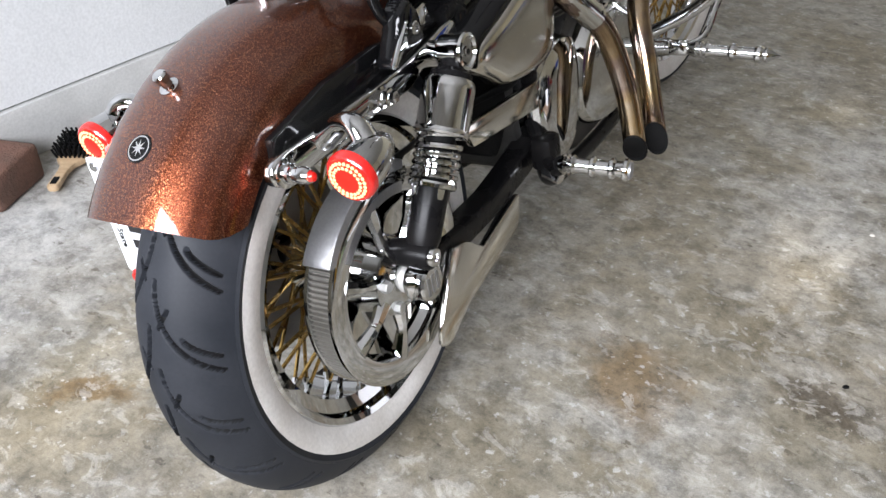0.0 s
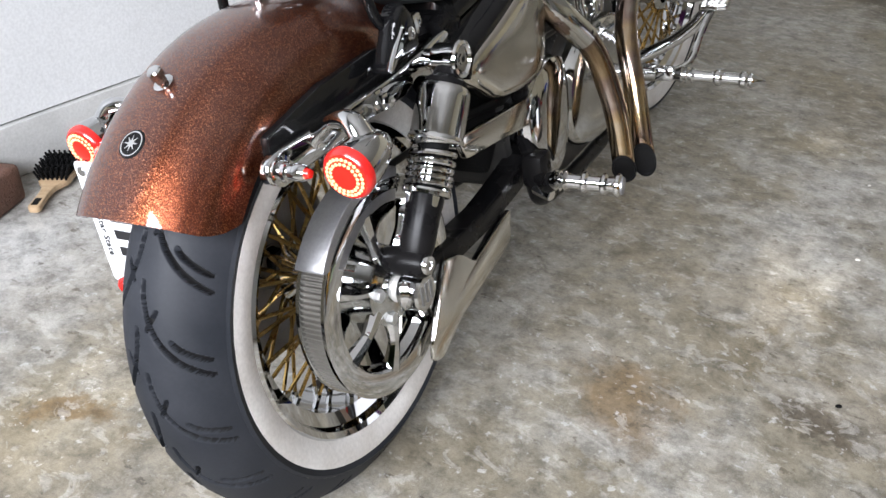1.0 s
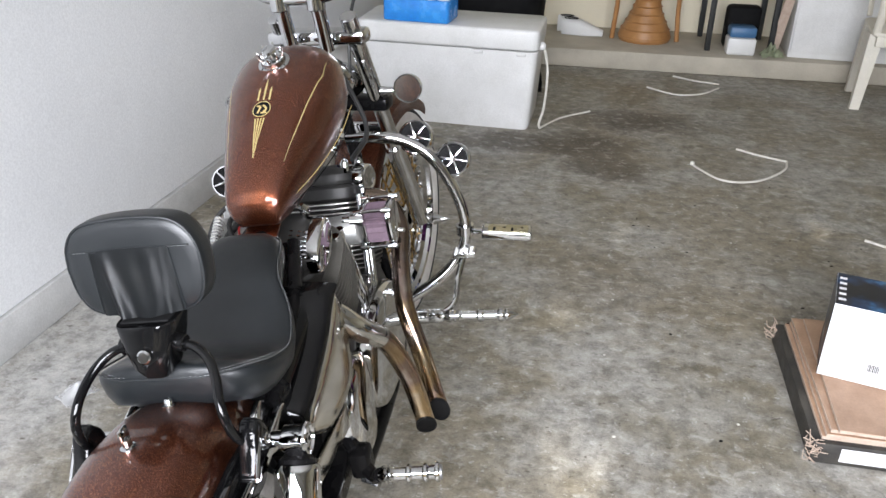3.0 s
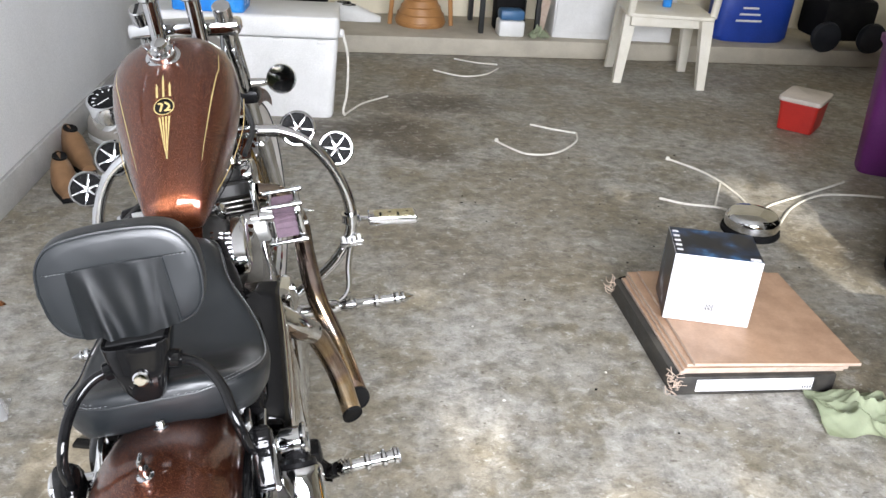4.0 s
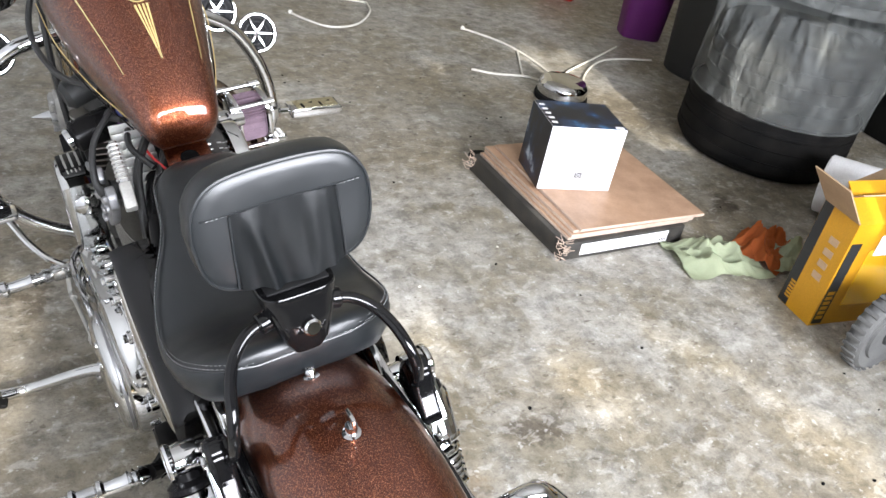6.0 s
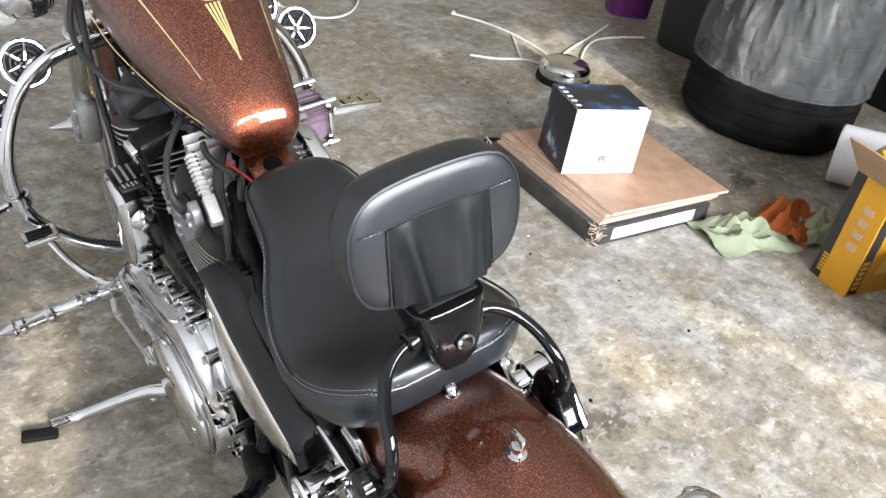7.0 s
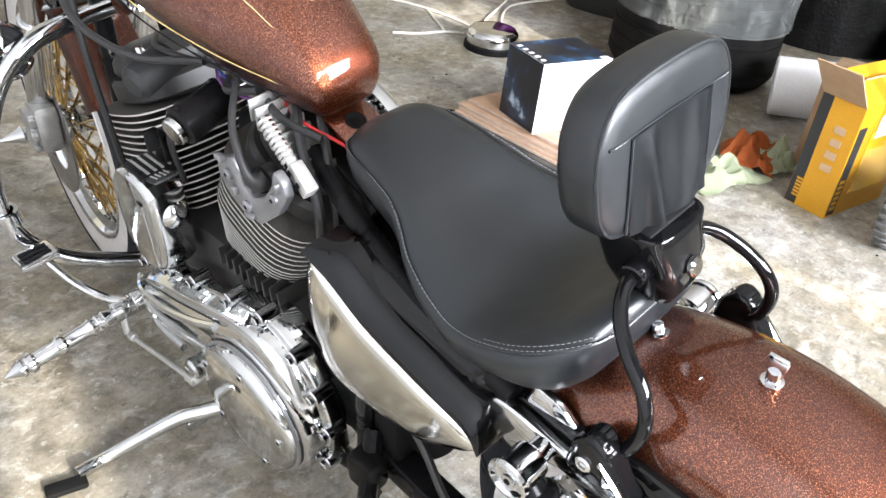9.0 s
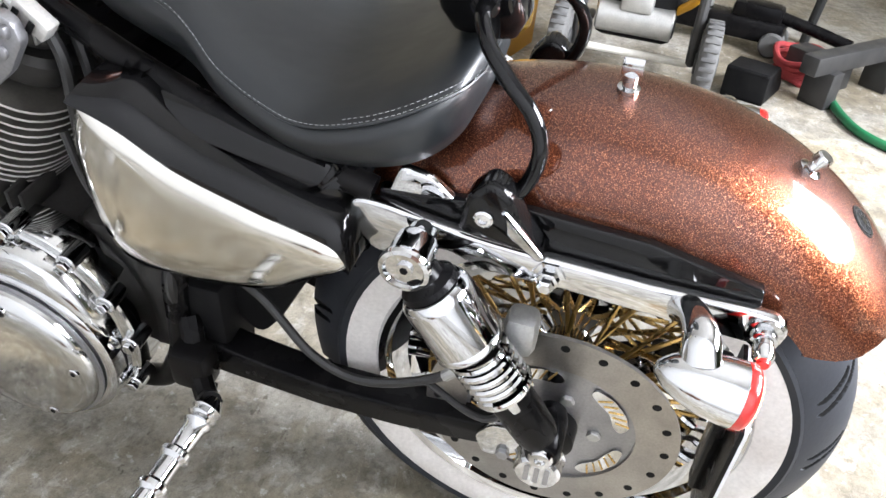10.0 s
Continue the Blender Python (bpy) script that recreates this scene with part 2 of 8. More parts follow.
def flake_paint():
    """Root-beer metal flake under clear lacquer: a cell pattern of tiny tilted mirrors."""
    m, nt, b = nodes_of("brown_metal_flake_paint")
    tc = nt.nodes.new("ShaderNodeTexCoord")
    vor = nt.nodes.new("ShaderNodeTexVoronoi")
    vor.inputs["Scale"].default_value = 1900.0
    nt.links.new(tc.outputs["Object"], vor.inputs["Vector"])
    sep = nt.nodes.new("ShaderNodeSeparateColor")
    nt.links.new(vor.outputs["Color"], sep.inputs[0])
    col = ramp(nt, sep.outputs[0], [(0.0, (0.044, 0.0105, 0.0056)), (0.50, (0.078, 0.0190, 0.0088)), (0.77, (0.138, 0.036, 0.0158)), (0.90, (0.30, 0.088, 0.037)), (1.0, (0.68, 0.27, 0.125))])
    wide = noise_node(nt, 9.0)
    dust = ramp(nt, wide.outputs["Fac"], [(0.56, (0,)), (0.85, (0.14,))])
    nt.links.new(mix(nt, col.outputs[0], (0.30, 0.21, 0.17), dust.outputs[0]), b.inputs["Base Color"])
    b.inputs["Metallic"].default_value = 0.92
    b.inputs["Roughness"].default_value = 0.31
    b.inputs["Coat Weight"].default_value = 0.9
    nt.links.new(ramp(nt, wide.outputs["Fac"], [(0.35, (0.03,)), (0.75, (0.12,))]).outputs[0], b.inputs["Coat Roughness"])
    geo = nt.nodes.new("ShaderNodeNewGeometry")
    tilt = nt.nodes.new("ShaderNodeVectorMath")
    tilt.operation = "MULTIPLY_ADD"
    tilt.inputs[1].default_value = (0.36, 0.36, 0.36)
    off = nt.nodes.new("ShaderNodeVectorMath")
    off.operation = "SUBTRACT"
    off.inputs[1].default_value = (0.5, 0.5, 0.5)
    nt.links.new(vor.outputs["Color"], off.inputs[0])
    nt.links.new(off.outputs[0], tilt.inputs[0])
    nt.links.new(geo.outputs["Normal"], tilt.inputs[2])
    nrm = nt.nodes.new("ShaderNodeVectorMath")
    nrm.operation = "NORMALIZE"
    nt.links.new(tilt.outputs[0], nrm.inputs[0])
    nt.links.new(nrm.outputs[0], b.inputs["Normal"])
    return m


def pipe_steel():
    """Exhaust steel that heat has turned straw and brown in bands."""
    m, nt, b = nodes_of("heat_tinted_steel")
    n = noise_node(nt, 9.0, 3.0)
    tc = nt.nodes.new("ShaderNodeTexCoord")
    sep = nt.nodes.new("ShaderNodeSeparateXYZ")
    nt.links.new(tc.outputs["Object"], sep.inputs[0])
    col = ramp(nt, n.outputs["Fac"], [(0.30, (0.60, 0.53, 0.44)), (0.45, (0.50, 0.36, 0.20)), (0.56, (0.33, 0.24, 0.20)), (0.68, (0.62, 0.56, 0.48))])
    burnt = ramp(nt, sep.outputs[2], [(0.30, (0.0,)), (0.56, (0.80,))])
    nt.links.new(mix(nt, col.outputs[0], (0.115, 0.090, 0.080), burnt.outputs[0]), b.inputs["Base Color"])
    b.inputs["Metallic"].default_value, b.inputs["Roughness"].default_value = 1.0, 0.17
    return m


def concrete():
    """Old smooth garage slab: mottled trowel marks, dark oil, brown rust stains and grit."""
    m, nt, b = nodes_of("garage_concrete")
    tc = nt.nodes.new("ShaderNodeTexCoord")
    big, mid = noise_node(nt, 1.3, 12.0, 0.62), noise_node(nt, 2.4, 14.0, 0.66)
    peel = noise_node(nt, 3.1, 15.0, 0.68)
    big.inputs["Distortion"].default_value, mid.inputs["Distortion"].default_value, peel.inputs["Distortion"].default_value = 0.3, 0.3, 0.35
    fine, grit = noise_node(nt, 120.0, 6.0, 0.7), noise_node(nt, 460.0, 2.0)
    c = ramp(nt, mid.outputs["Fac"], [(0.34, (0.160, 0.138, 0.096)), (0.45, (0.222, 0.201, 0.156)), (0.54, (0.272, 0.257, 0.222)), (0.66, (0.330, 0.317, 0.286))])
    c2 = mix(nt, c.outputs[0], (0.405, 0.395, 0.368), ramp(nt, peel.outputs["Fac"], [(0.500, (0,)), (0.525, (0.34,)), (0.62, (0.50,))]).outputs[0])
    c3 = mix(nt, c2, (0.205, 0.172, 0.117), ramp(nt, big.outputs["Fac"], [(0.45, (0,)), (0.61, (0.74,))]).outputs[0])
    # stains with places of their own: oil under the far end, rust and drips near the wheel; also painted light and
    # shade
    warp = nt.nodes.new("ShaderNodeMix")
    warp.data_type, warp.blend_type = "RGBA", "LINEAR_LIGHT"
    warp.inputs[0].default_value = 0.20
    nt.links.new(tc.outputs["Object"], warp.inputs[6])
    nt.links.new(noise_node(nt, 5.0, 6.0, 0.7).outputs["Color"], warp.inputs[7])
    out = c3
    for x, y, rx, ry, col, amount in STAINS_AND_LIGHT:
        mp = nt.nodes.new("ShaderNodeMapping")
        mp.inputs["Location"].default_value = (-x / rx, -y / ry, 0)
        mp.inputs["Scale"].default_value = (1 / rx, 1 / ry, 0)
        nt.links.new(warp.outputs[2], mp.inputs[0])
        ln = nt.nodes.new("ShaderNodeVectorMath")
        ln.operation = "LENGTH"
        nt.links.new(mp.outputs[0], ln.inputs[0])
        out = mix(nt, out, col, ramp(nt, ln.outputs["Value"], [(0.42, (amount,)), (0.70, (amount * 0.62,)), (0.95, (0.0,))]).outputs[0])
    pits = noise_node(nt, 26.0, 5.0, 0.62, stretch=(0.75, 1.25, 1.0))
    c4 = mix(nt, out, (0.085, 0.070, 0.052), ramp(nt, pits.outputs["Fac"], [(0.64, (0,)), (0.665, (0.72,))]).outputs[0])
    flecks = noise_node(nt, 75.0, 3.0, 0.5, stretch=(0.22, 1.0, 1.0))
    c4 = mix(nt, c4, (0.11, 0.095, 0.075), ramp(nt, flecks.outputs["Fac"], [(0.685, (0,)), (0.72, (0.6,))]).outputs[0])
    scrape = noise_node(nt, 22.0, 9.0, 0.68, stretch=(0.75, 1.1, 1.0))
    scrape.inputs["Distortion"].default_value = 0.6
    c4 = mix(nt, c4, (0.45, 0.435, 0.40), ramp(nt, scrape.outputs["Fac"], [(0.555, (0,)), (0.580, (0.34,)), (0.66, (0.44,))]).outputs[0])
    c4 = mix(nt, c4, (0.155, 0.132, 0.098), ramp(nt, scrape.outputs["Fac"], [(0.36, (0.40,)), (0.415, (0.26,)), (0.435, (0.0,))]).outputs[0])
    pale = noise_node(nt, 44.0, 4.0, 0.6)
    c4 = mix(nt, c4, (0.54, 0.54, 0.53), ramp(nt, pale.outputs["Fac"], [(0.63, (0,)), (0.66, (0.45,))]).outputs[0])
    rough_n = noise_node(nt, 17.0, 13.0, 0.80)
    c4 = mix(nt, c4, ramp(nt, rough_n.outputs["Fac"], [(0.40, (0.52,)), (0.50, (0.96,)), (0.60, (1.25,))]).outputs[0], 0.85, "MULTIPLY")
    c5 = mix(nt, c4, ramp(nt, fine.outputs["Fac"], [(0.30, (0.70,)), (0.48, (1.0,)), (0.70, (1.15,))]).outputs[0], 0.7, "MULTIPLY")
    c6 = mix(nt, c5, ramp(nt, grit.outputs["Fac"], [(0.33, (0.74,)), (0.5, (1.0,)), (0.70, (1.14,))]).outputs[0], 0.6, "MULTIPLY")
    nt.links.new(c6, b.inputs["Base Color"])
    nt.links.new(ramp(nt, mid.outputs["Fac"], [(0.3, (0.40,)), (0.7, (0.68,))]).outputs[0], b.inputs["Roughness"])
    first = nt.nodes.new("ShaderNodeBump")
    first.inputs["Strength"].default_value, first.inputs["Distance"].default_value = 0.25, 0.004
    nt.links.new(mid.outputs["Fac"], first.inputs["Height"])
    bump(nt, b, fine.outputs["Fac"], 0.35, 0.0015, first)
    return m


# Paler floor along the west wall: extra brightness put into the colour.
PALE_LIGHT = (0.50, 0.50, 0.49)
OIL, RUSTY, DAMP_AND_SHADE = (0.075, 0.060, 0.042), (0.21, 0.135, 0.06), (0.17, 0.145, 0.105)
# The (-0.42, 0.95) patch paints shade beside the bike; other brown ones are stains.
STAINS_AND_LIGHT = [(2.30, 1.15, 0.50, 0.45, DAMP_AND_SHADE, 0.6), (1.97, 1.145, 0.09, 0.055, OIL, 0.9), (-1.00, 0.75, 0.28, 1.5, PALE_LIGHT, 0.55), (-0.85, -0.10, 0.32, 0.50, PALE_LIGHT, 0.40), (-0.42, 0.95, 0.26, 0.70, DAMP_AND_SHADE, 0.55), (0.15, 3.25, 0.34, 0.20, OIL, 0.80), (0.50, 3.30, 0.34, 0.26, OIL, 0.95), (0.72, 3.75, 0.40, 0.24, OIL, 0.75), (0.62, 2.98, 0.26, 0.20, OIL, 0.80), (0.95, 3.70, 0.34, 0.22, OIL, 0.55), (0.45, 3.70, 0.22, 0.20, DAMP_AND_SHADE, 0.7), (0.32, 0.35, 0.15, 0.14, (0.155, 0.105, 0.052), 0.8), (0.62, 0.42, 0.12, 0.06, OIL, 0.8), (-0.44, -0.15, 0.12, 0.050, (0.13, 0.088, 0.042), 0.9),
          (1.75, 1.30, 0.22, 0.16, DAMP_AND_SHADE, 0.7), (1.62, 1.72, 0.30, 0.26, OIL, 0.6), (0.62, 1.90, 0.42, 0.30, DAMP_AND_SHADE, 0.55), (-0.35, 1.25, 0.05, 0.10, OIL, 0.8), (0.75, 0.90, 0.16, 0.06, DAMP_AND_SHADE, 0.5), (2.3, 1.9, 0.35, 0.30, DAMP_AND_SHADE, 0.8), (1.0, 0.30, 0.14, 0.03, OIL, 0.5)]


def plain(name, col, rough=0.5, metal=0.0, emit=None, strength=0.0, alpha=1.0, coat=0.0):
    m, nt, b = nodes_of(name)
    b.inputs["Base Color"].default_value = (*col, 1)
    b.inputs["Roughness"].default_value, b.inputs["Metallic"].default_value, b.inputs["Coat Weight"].default_value = rough, metal, coat
    if emit:
        b.inputs["Emission Color"].default_value, b.inputs["Emission Strength"].default_value = (*emit, 1), strength
    return m


LEATHER, FLAKE, PIPE, CONCRETE = leather(), flake_paint(), pipe_steel(), concrete()
CURB = surface("painted_curb", (0.54, 0.54, 0.53), (0.43, 0.43, 0.42), 0.7, 0.85, 0, 6, 160, 0.3, 0.002)
STEP = surface("pale_concrete_step", (0.46, 0.42, 0.34), (0.36, 0.33, 0.27), 0.7, 0.85, 0, 5, 150, 0.3, 0.002)
WALL = surface("white_wall_paint", (0.76, 0.77, 0.78), (0.70, 0.71, 0.72), 0.55, 0.7, 0, 2.0, 140, 0.12, 0.001)
CREAM = surface("cream_wall_paint", (0.74, 0.68, 0.52), (0.66, 0.60, 0.46), 0.6, 0.75, 0, 2.0, 140, 0.12, 0.001)
CEIL = surface("old_white_ceiling", (0.78, 0.77, 0.75), (0.70, 0.69, 0.67), 0.8, 0.9, 0, 2.0, 90, 0.2, 0.002)
LED_RED = plain("lit_red_leds", (0.5, 0.02, 0.01), 0.4, 0, (1.0, 0.42, 0.22), 3.6)
LENS_RED = plain("red_lamp_lens", (0.42, 0.006, 0.004), 0.30, 0, (1.0, 0.012, 0.006), 2.2)
LENS_RED.node_tree.nodes["Principled BSDF"].inputs["Specular IOR Level"].default_value = 0.25
REFLECTOR_RED = plain("red_reflector", (0.45, 0.012, 0.01), 0.2, coat=0.6)
GREY_PLASTIC = surface("dark_grey_plastic", (0.010, 0.011, 0.011), (0.018, 0.019, 0.019), 0.5, 0.65, 0, 4, 120, 0.08, 0.0008)
OLD_RUBBER = surface("old_tyre_rubber", (0.006, 0.006, 0.006), (0.014, 0.013, 0.012), 0.6, 0.8, 0.0, 9, 160, 0.3, 0.001, spec=0.06)
THREAD = plain("grey_thread", (0.30, 0.305, 0.31), 0.8)
FIN_GREY = surface("bare_fin_metal", (0.085, 0.080, 0.070), (0.130, 0.122, 0.106), 0.42, 0.6, 0.4, 18, 300, 0.25, 0.0008)
BLACK_BAG = surface("black_bag_plastic", (0.003, 0.003, 0.003), (0.006, 0.006, 0.005), 0.40, 0.55, 0.0, 9, 60, 0.4, 0.01, spec=0.10)

# ---- the garage ----
def slab(name, x0, x1, y0, y1, z0, z1, mat, label, category, bevel=0.0):
    ob = link(name, box((x0 + x1) / 2, (y0 + y1) / 2, (z0 + z1) / 2, x1 - x0, y1 - y0, z1 - z0, bevel), mat)
    return tagged(ob, label, category, kind="structure")


X0, X1, Y1, H = -1.22, 4.35, 5.55, 2.7
slab("floor", X0 - 0.5, X1 + 0.2, DOOR_Y - 0.1, Y1 + 0.2, -0.12, 0.0, CONCRETE, "mottled stained concrete garage floor", "floor")
slab("ground", -30, 30, -40, DOOR_Y - 0.1, -0.14, -0.02, STEP, "pale concrete driveway outside the open door", "driveway")


def west(y):
    """The west wall's face, which runs a little askew to the motorcycle."""
    return -1.2272 + 0.0827 * y


def west_slab(name, out, z0, z1, mat, label, category, bevel=0.0):
    line = [(west(DOOR_Y) + out, DOOR_Y), (west(Y1) + out, Y1), (west(Y1) - 0.25, Y1), (west(DOOR_Y) - 0.25, DOOR_Y)]
    return tagged(link(name, plate(line, z0, z1, bevel, axis="z"), mat), label, category, kind="structure")


west_slab("wall_west", 0.0, 0.138, H, WALL, "white painted garage wall", "wall")
slab("wall_north", X0 - 0.2, X1 + 0.2, Y1, Y1 + 0.2, 0.0, H, CREAM, "cream painted wall behind the concrete step", "wall")
slab("wall_east", X1, X1 + 0.2, DOOR_Y, Y1, 0.0, H, CREAM, "cream painted garage wall", "wall")
slab("wall_south_a", X0 - 0.5, DOOR_X0, DOOR_Y - 0.15, DOOR_Y, 0.0, H, WALL, "white wall beside the open garage door", "wall")
slab("wall_south_b", DOOR_X1, X1 + 0.2, DOOR_Y - 0.15, DOOR_Y, 0.0, H, WALL, "white wall beside the open garage door", "wall")
slab("wall_south_c", DOOR_X0, DOOR_X1, DOOR_Y - 0.15, DOOR_Y, DOOR_H, H, WALL, "white wall above the open garage door", "wall")
slab("ceiling", X0 - 0.5, X1 + 0.2, DOOR_Y - 0.15, Y1 + 0.2, H, H + 0.15, CEIL, "white garage ceiling", "ceiling")
west_slab("wall_base_west", 0.010, 0.0, 0.132, CURB, "grey concrete footing under the white wall", "footing", 0.005)
slab("step", west(4.82) + 0.011, X1, 4.82, Y1, 0.0, 0.12, STEP, "raised pale concrete step along the wall", "step", 0.012)

# ---- the motorcycle: built upright, x to its right, y ahead, leaning on its side stand ----
bike = thing("motorcycle", "brown metal-flake cruiser motorcycle leaning on its chrome side stand", "motorcycle", pose(-0.004, -0.001, 0, 0, -10.22, 1.25))
YC, ZC = 0.033, 0.304           # rear axle
AXLE_X = Matrix.Rotation(radians(90), 4, "Y")


def tyre_tread(R, W, pitch_n, crown=0.050, na=1330, nu=132):
    """A tyre's tread with sweeping cut grooves, axis along x."""
    a = np.arange(na) * 2 * np.pi / na
    u = np.linspace(-1, 1, nu)
    A, U = np.meshgrid(a, u, indexing="ij")
    L = 2 * np.pi * R / pitch_n
    depth = np.zeros_like(A)
    q = np.linspace(0, 1, 40)
    long_cut = [(s * L * 1.05, 0.06 + 0.80 * s ** 2.1) for s in q]
    mid_cut = [(0.30 * L + 0.20 * L * s, 0.30 - 0.16 * s) for s in q]
    low_cut = [(0.62 * L + 0.24 * L * s, 0.50 + 0.36 * s ** 1.3) for s in q]
    for sign, shift in ((1, 0.0), (-1, 0.5)):
        S = np.mod(A * R + shift * L, L)
        X = U * sign * W
        for line, half in ((long_cut, 0.0030), (mid_cut, 0.0022), (low_cut, 0.0026)):
            best = np.full(A.shape, 1.0)
            for k, (s, v) in enumerate(line):
                for wrap in (0, L, -L):
                    d = np.hypot(S - s + wrap, X - v * W)
                    taper = 1.0 + 1.6 * max(0.0, abs(k / 39 - 0.5) - 0.38)
                    best = np.minimum(best, d * taper)
            depth = np.maximum(depth, 0.0085 * np.clip(2.6 * (1.2 - best / half), 0, 1))
    r = R - crown * np.abs(U) ** 2.5 - depth
    verts = np.stack([U * W, r * np.cos(A), r * np.sin(A)], -1).reshape(-1, 3)
    i, j = np.meshgrid(np.arange(na), np.arange(nu - 1), indexing="ij")
    faces = np.stack([i * nu + j, i * nu + j + 1, ((i + 1) % na) * nu + j + 1, ((i + 1) % na) * nu + j], -1).reshape(-1, 4)
    me = bpy.data.meshes.new("tmp")
    me.from_pydata(verts.tolist(), [], faces.tolist())
    # Groove faces take a second, blacker material: the shade of the cuts as colour.
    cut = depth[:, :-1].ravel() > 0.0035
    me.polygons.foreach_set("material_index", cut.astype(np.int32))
    bm = bmesh.new()
    bm.from_mesh(me)
    bpy.data.meshes.remove(me)
    return bm


def ring(rows, m, segs=72, closed=True):
    """rows of (x, radius) turned about the wheel's axle."""
    return lathe([(r, x) for x, r in rows], segs, m @ AXLE_X, closed)


def make_wheel(name, m, R, W, white_out, white_in, crown, pitch_n, spokes, label):
    rim_r = white_in
    w = W * 0.90
    rim = part(name, ring([(-w, rim_r), (-w - 0.004, rim_r - 0.004), (-w, rim_r - 0.012), (-w + 0.012, rim_r - 0.016), (-w + 0.020, rim_r - 0.034), (-0.012, rim_r - 0.030), (0.012, rim_r - 0.030),
                           (w - 0.020, rim_r - 0.034), (w - 0.012, rim_r - 0.016), (w, rim_r - 0.012), (w + 0.004, rim_r - 0.004), (w, rim_r)], m), CHROME, bike, label)
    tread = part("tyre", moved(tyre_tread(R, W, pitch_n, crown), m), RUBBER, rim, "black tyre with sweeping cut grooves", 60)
    # blacker second material paints the shade inside the grooves
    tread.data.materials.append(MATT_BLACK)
    for s in (-1, 1):
        side = [(s * W, R - crown), (s * (W + 0.003), R - crown - 0.004), (s * W, white_out), (s * (W - 0.004), white_out - 0.001), (s * (w - 0.004), white_in + 0.001), (s * (w - 0.012), white_in), (s * (W - 0.010), R - crown - 0.002)]
        part("sidewall", ring(side, m), RUBBER, rim)
        part("whitewall", ring([(s * (W + 0.0006), white_out), (s * (W + 0.0018), white_out - 0.010), (s * (w + 0.003), white_in + 0.004), (s * w, white_in - 0.001), (s * (w - 0.006), white_in), (s * (W - 0.004), white_out)], m), WHITEWALL, rim, "white band on the tyre's side")
    hub = ring([(-0.052, 0.026), (-0.050, 0.042), (-0.040, 0.046), (-0.030, 0.030), (0.030, 0.030), (0.040, 0.046), (0.050, 0.042), (0.052, 0.026)], m, 40)
    part("hub", hub, CHROME, rim)
    base = []
    for s in (-1, 1):
        for lead in (-1, 1):
            h = radians(lead * 17)
            a, b = V(s * 0.042, 0.042 * math.cos(h), 0.042 * math.sin(h)), V(s * 0.010, (rim_r - 0.030) * math.cos(h * 0.2), (rim_r - 0.030) * math.sin(h * 0.2))
            base.append((a, b))
    nip = []
    for k in range(spokes):
        a, b = base[k % 4]
        turn = Matrix.Rotation(2 * math.pi * (k + 0.25 * (k % 4)) / spokes, 4, "X")
        if k < 4:
            base_ob = part("spoke", rod(a, b, 0.0030, 6), GOLD, rim)
            base[k] = (a, b)
            made = base_ob.data
            base_ob.matrix_local = m @ turn
            base_meshes = [made] if k == 0 else base_meshes + [made]
        else:
            o = new("spoke", base_meshes[k % 4])
            o.parent = rim
            o.matrix_local = m @ turn
        tip = b + (a - b).normalized() * 0.022
        if k < 4:
            nut = part("spoke_nipple", rod(b, tip, 0.0046, 6), CHROME, rim)
            nip.append(nut.data)
        else:
            nut = new("spoke_nipple", nip[k % 4])
            nut.parent = rim
        nut.matrix_local = m @ turn
    return rim


REAR = Matrix.Translation((0, YC, ZC))
rear = make_wheel("rear_wheel", REAR, 0.324, 0.074, 0.258, 0.222, 0.054, 19, 60, "chrome rear wheel rim with gold spokes")

# steering turned to the left
STEER_AT, STEER = V(0, 1.13, 0.93), radians(STEER_DEG)
RAKE = (V(0, 1.10, 1.02) - V(0, 1.46, 0.34)).normalized()
TURN_FORK = Matrix.Translation(STEER_AT) @ Matrix.Rotation(STEER, 4, RAKE) @ Matrix.Translation(-STEER_AT)
FYC, FZC = 1.545, 0.345
FRONT = TURN_FORK @ Matrix.Translation((0, FYC, FZC))
front = make_wheel("front_wheel", FRONT, 0.345, 0.045, 0.318, 0.268, 0.018, 22, 60, "chrome front wheel rim with gold spokes")


def fork_part(name, bm, mat, parent=bike, label=""):
    return part(name, moved(bm, TURN_FORK), mat, parent, label)


# rear pulley with toothed rim, right of the wheel
PR = 0.150
N_T = 130
outer = []
for k in range(N_T * 4):
    r = PR - (0.0045 if k % 4 in (1, 2) else 0.0)
    a = 2 * math.pi * k / (N_T * 4)
    outer.append((r * math.cos(a), r * math.sin(a)))
pul = bmesh.new()
ra = [pul.verts.new((0.080, y, z)) for y, z in outer]
rb = [pul.verts.new((0.114, y, z)) for y, z in outer]
for k in range(len(outer)):
    j = (k + 1) % len(outer)
    pul.faces.new((ra[k], ra[j], rb[j], rb[k]))
part("belt_pulley", moved(pul, REAR), FIN_GREY, rear, "toothed drive pulley with chrome spokes")
for x0 in (0.076, 0.114):
    part("pulley_flange", ring([(x0, PR + 0.003), (x0 + 0.005, PR + 0.003), (x0 + 0.007, PR - 0.002), (x0 + 0.005, PR - 0.030), (x0, PR - 0.032)], REAR), CHROME, rear)
part("pulley_dish", ring([(0.108, 0.120), (0.098, 0.112), (0.090, 0.060), (0.088, 0.02), (0.080, 0.02), (0.082, 0.120)], REAR), CHROME, rear)
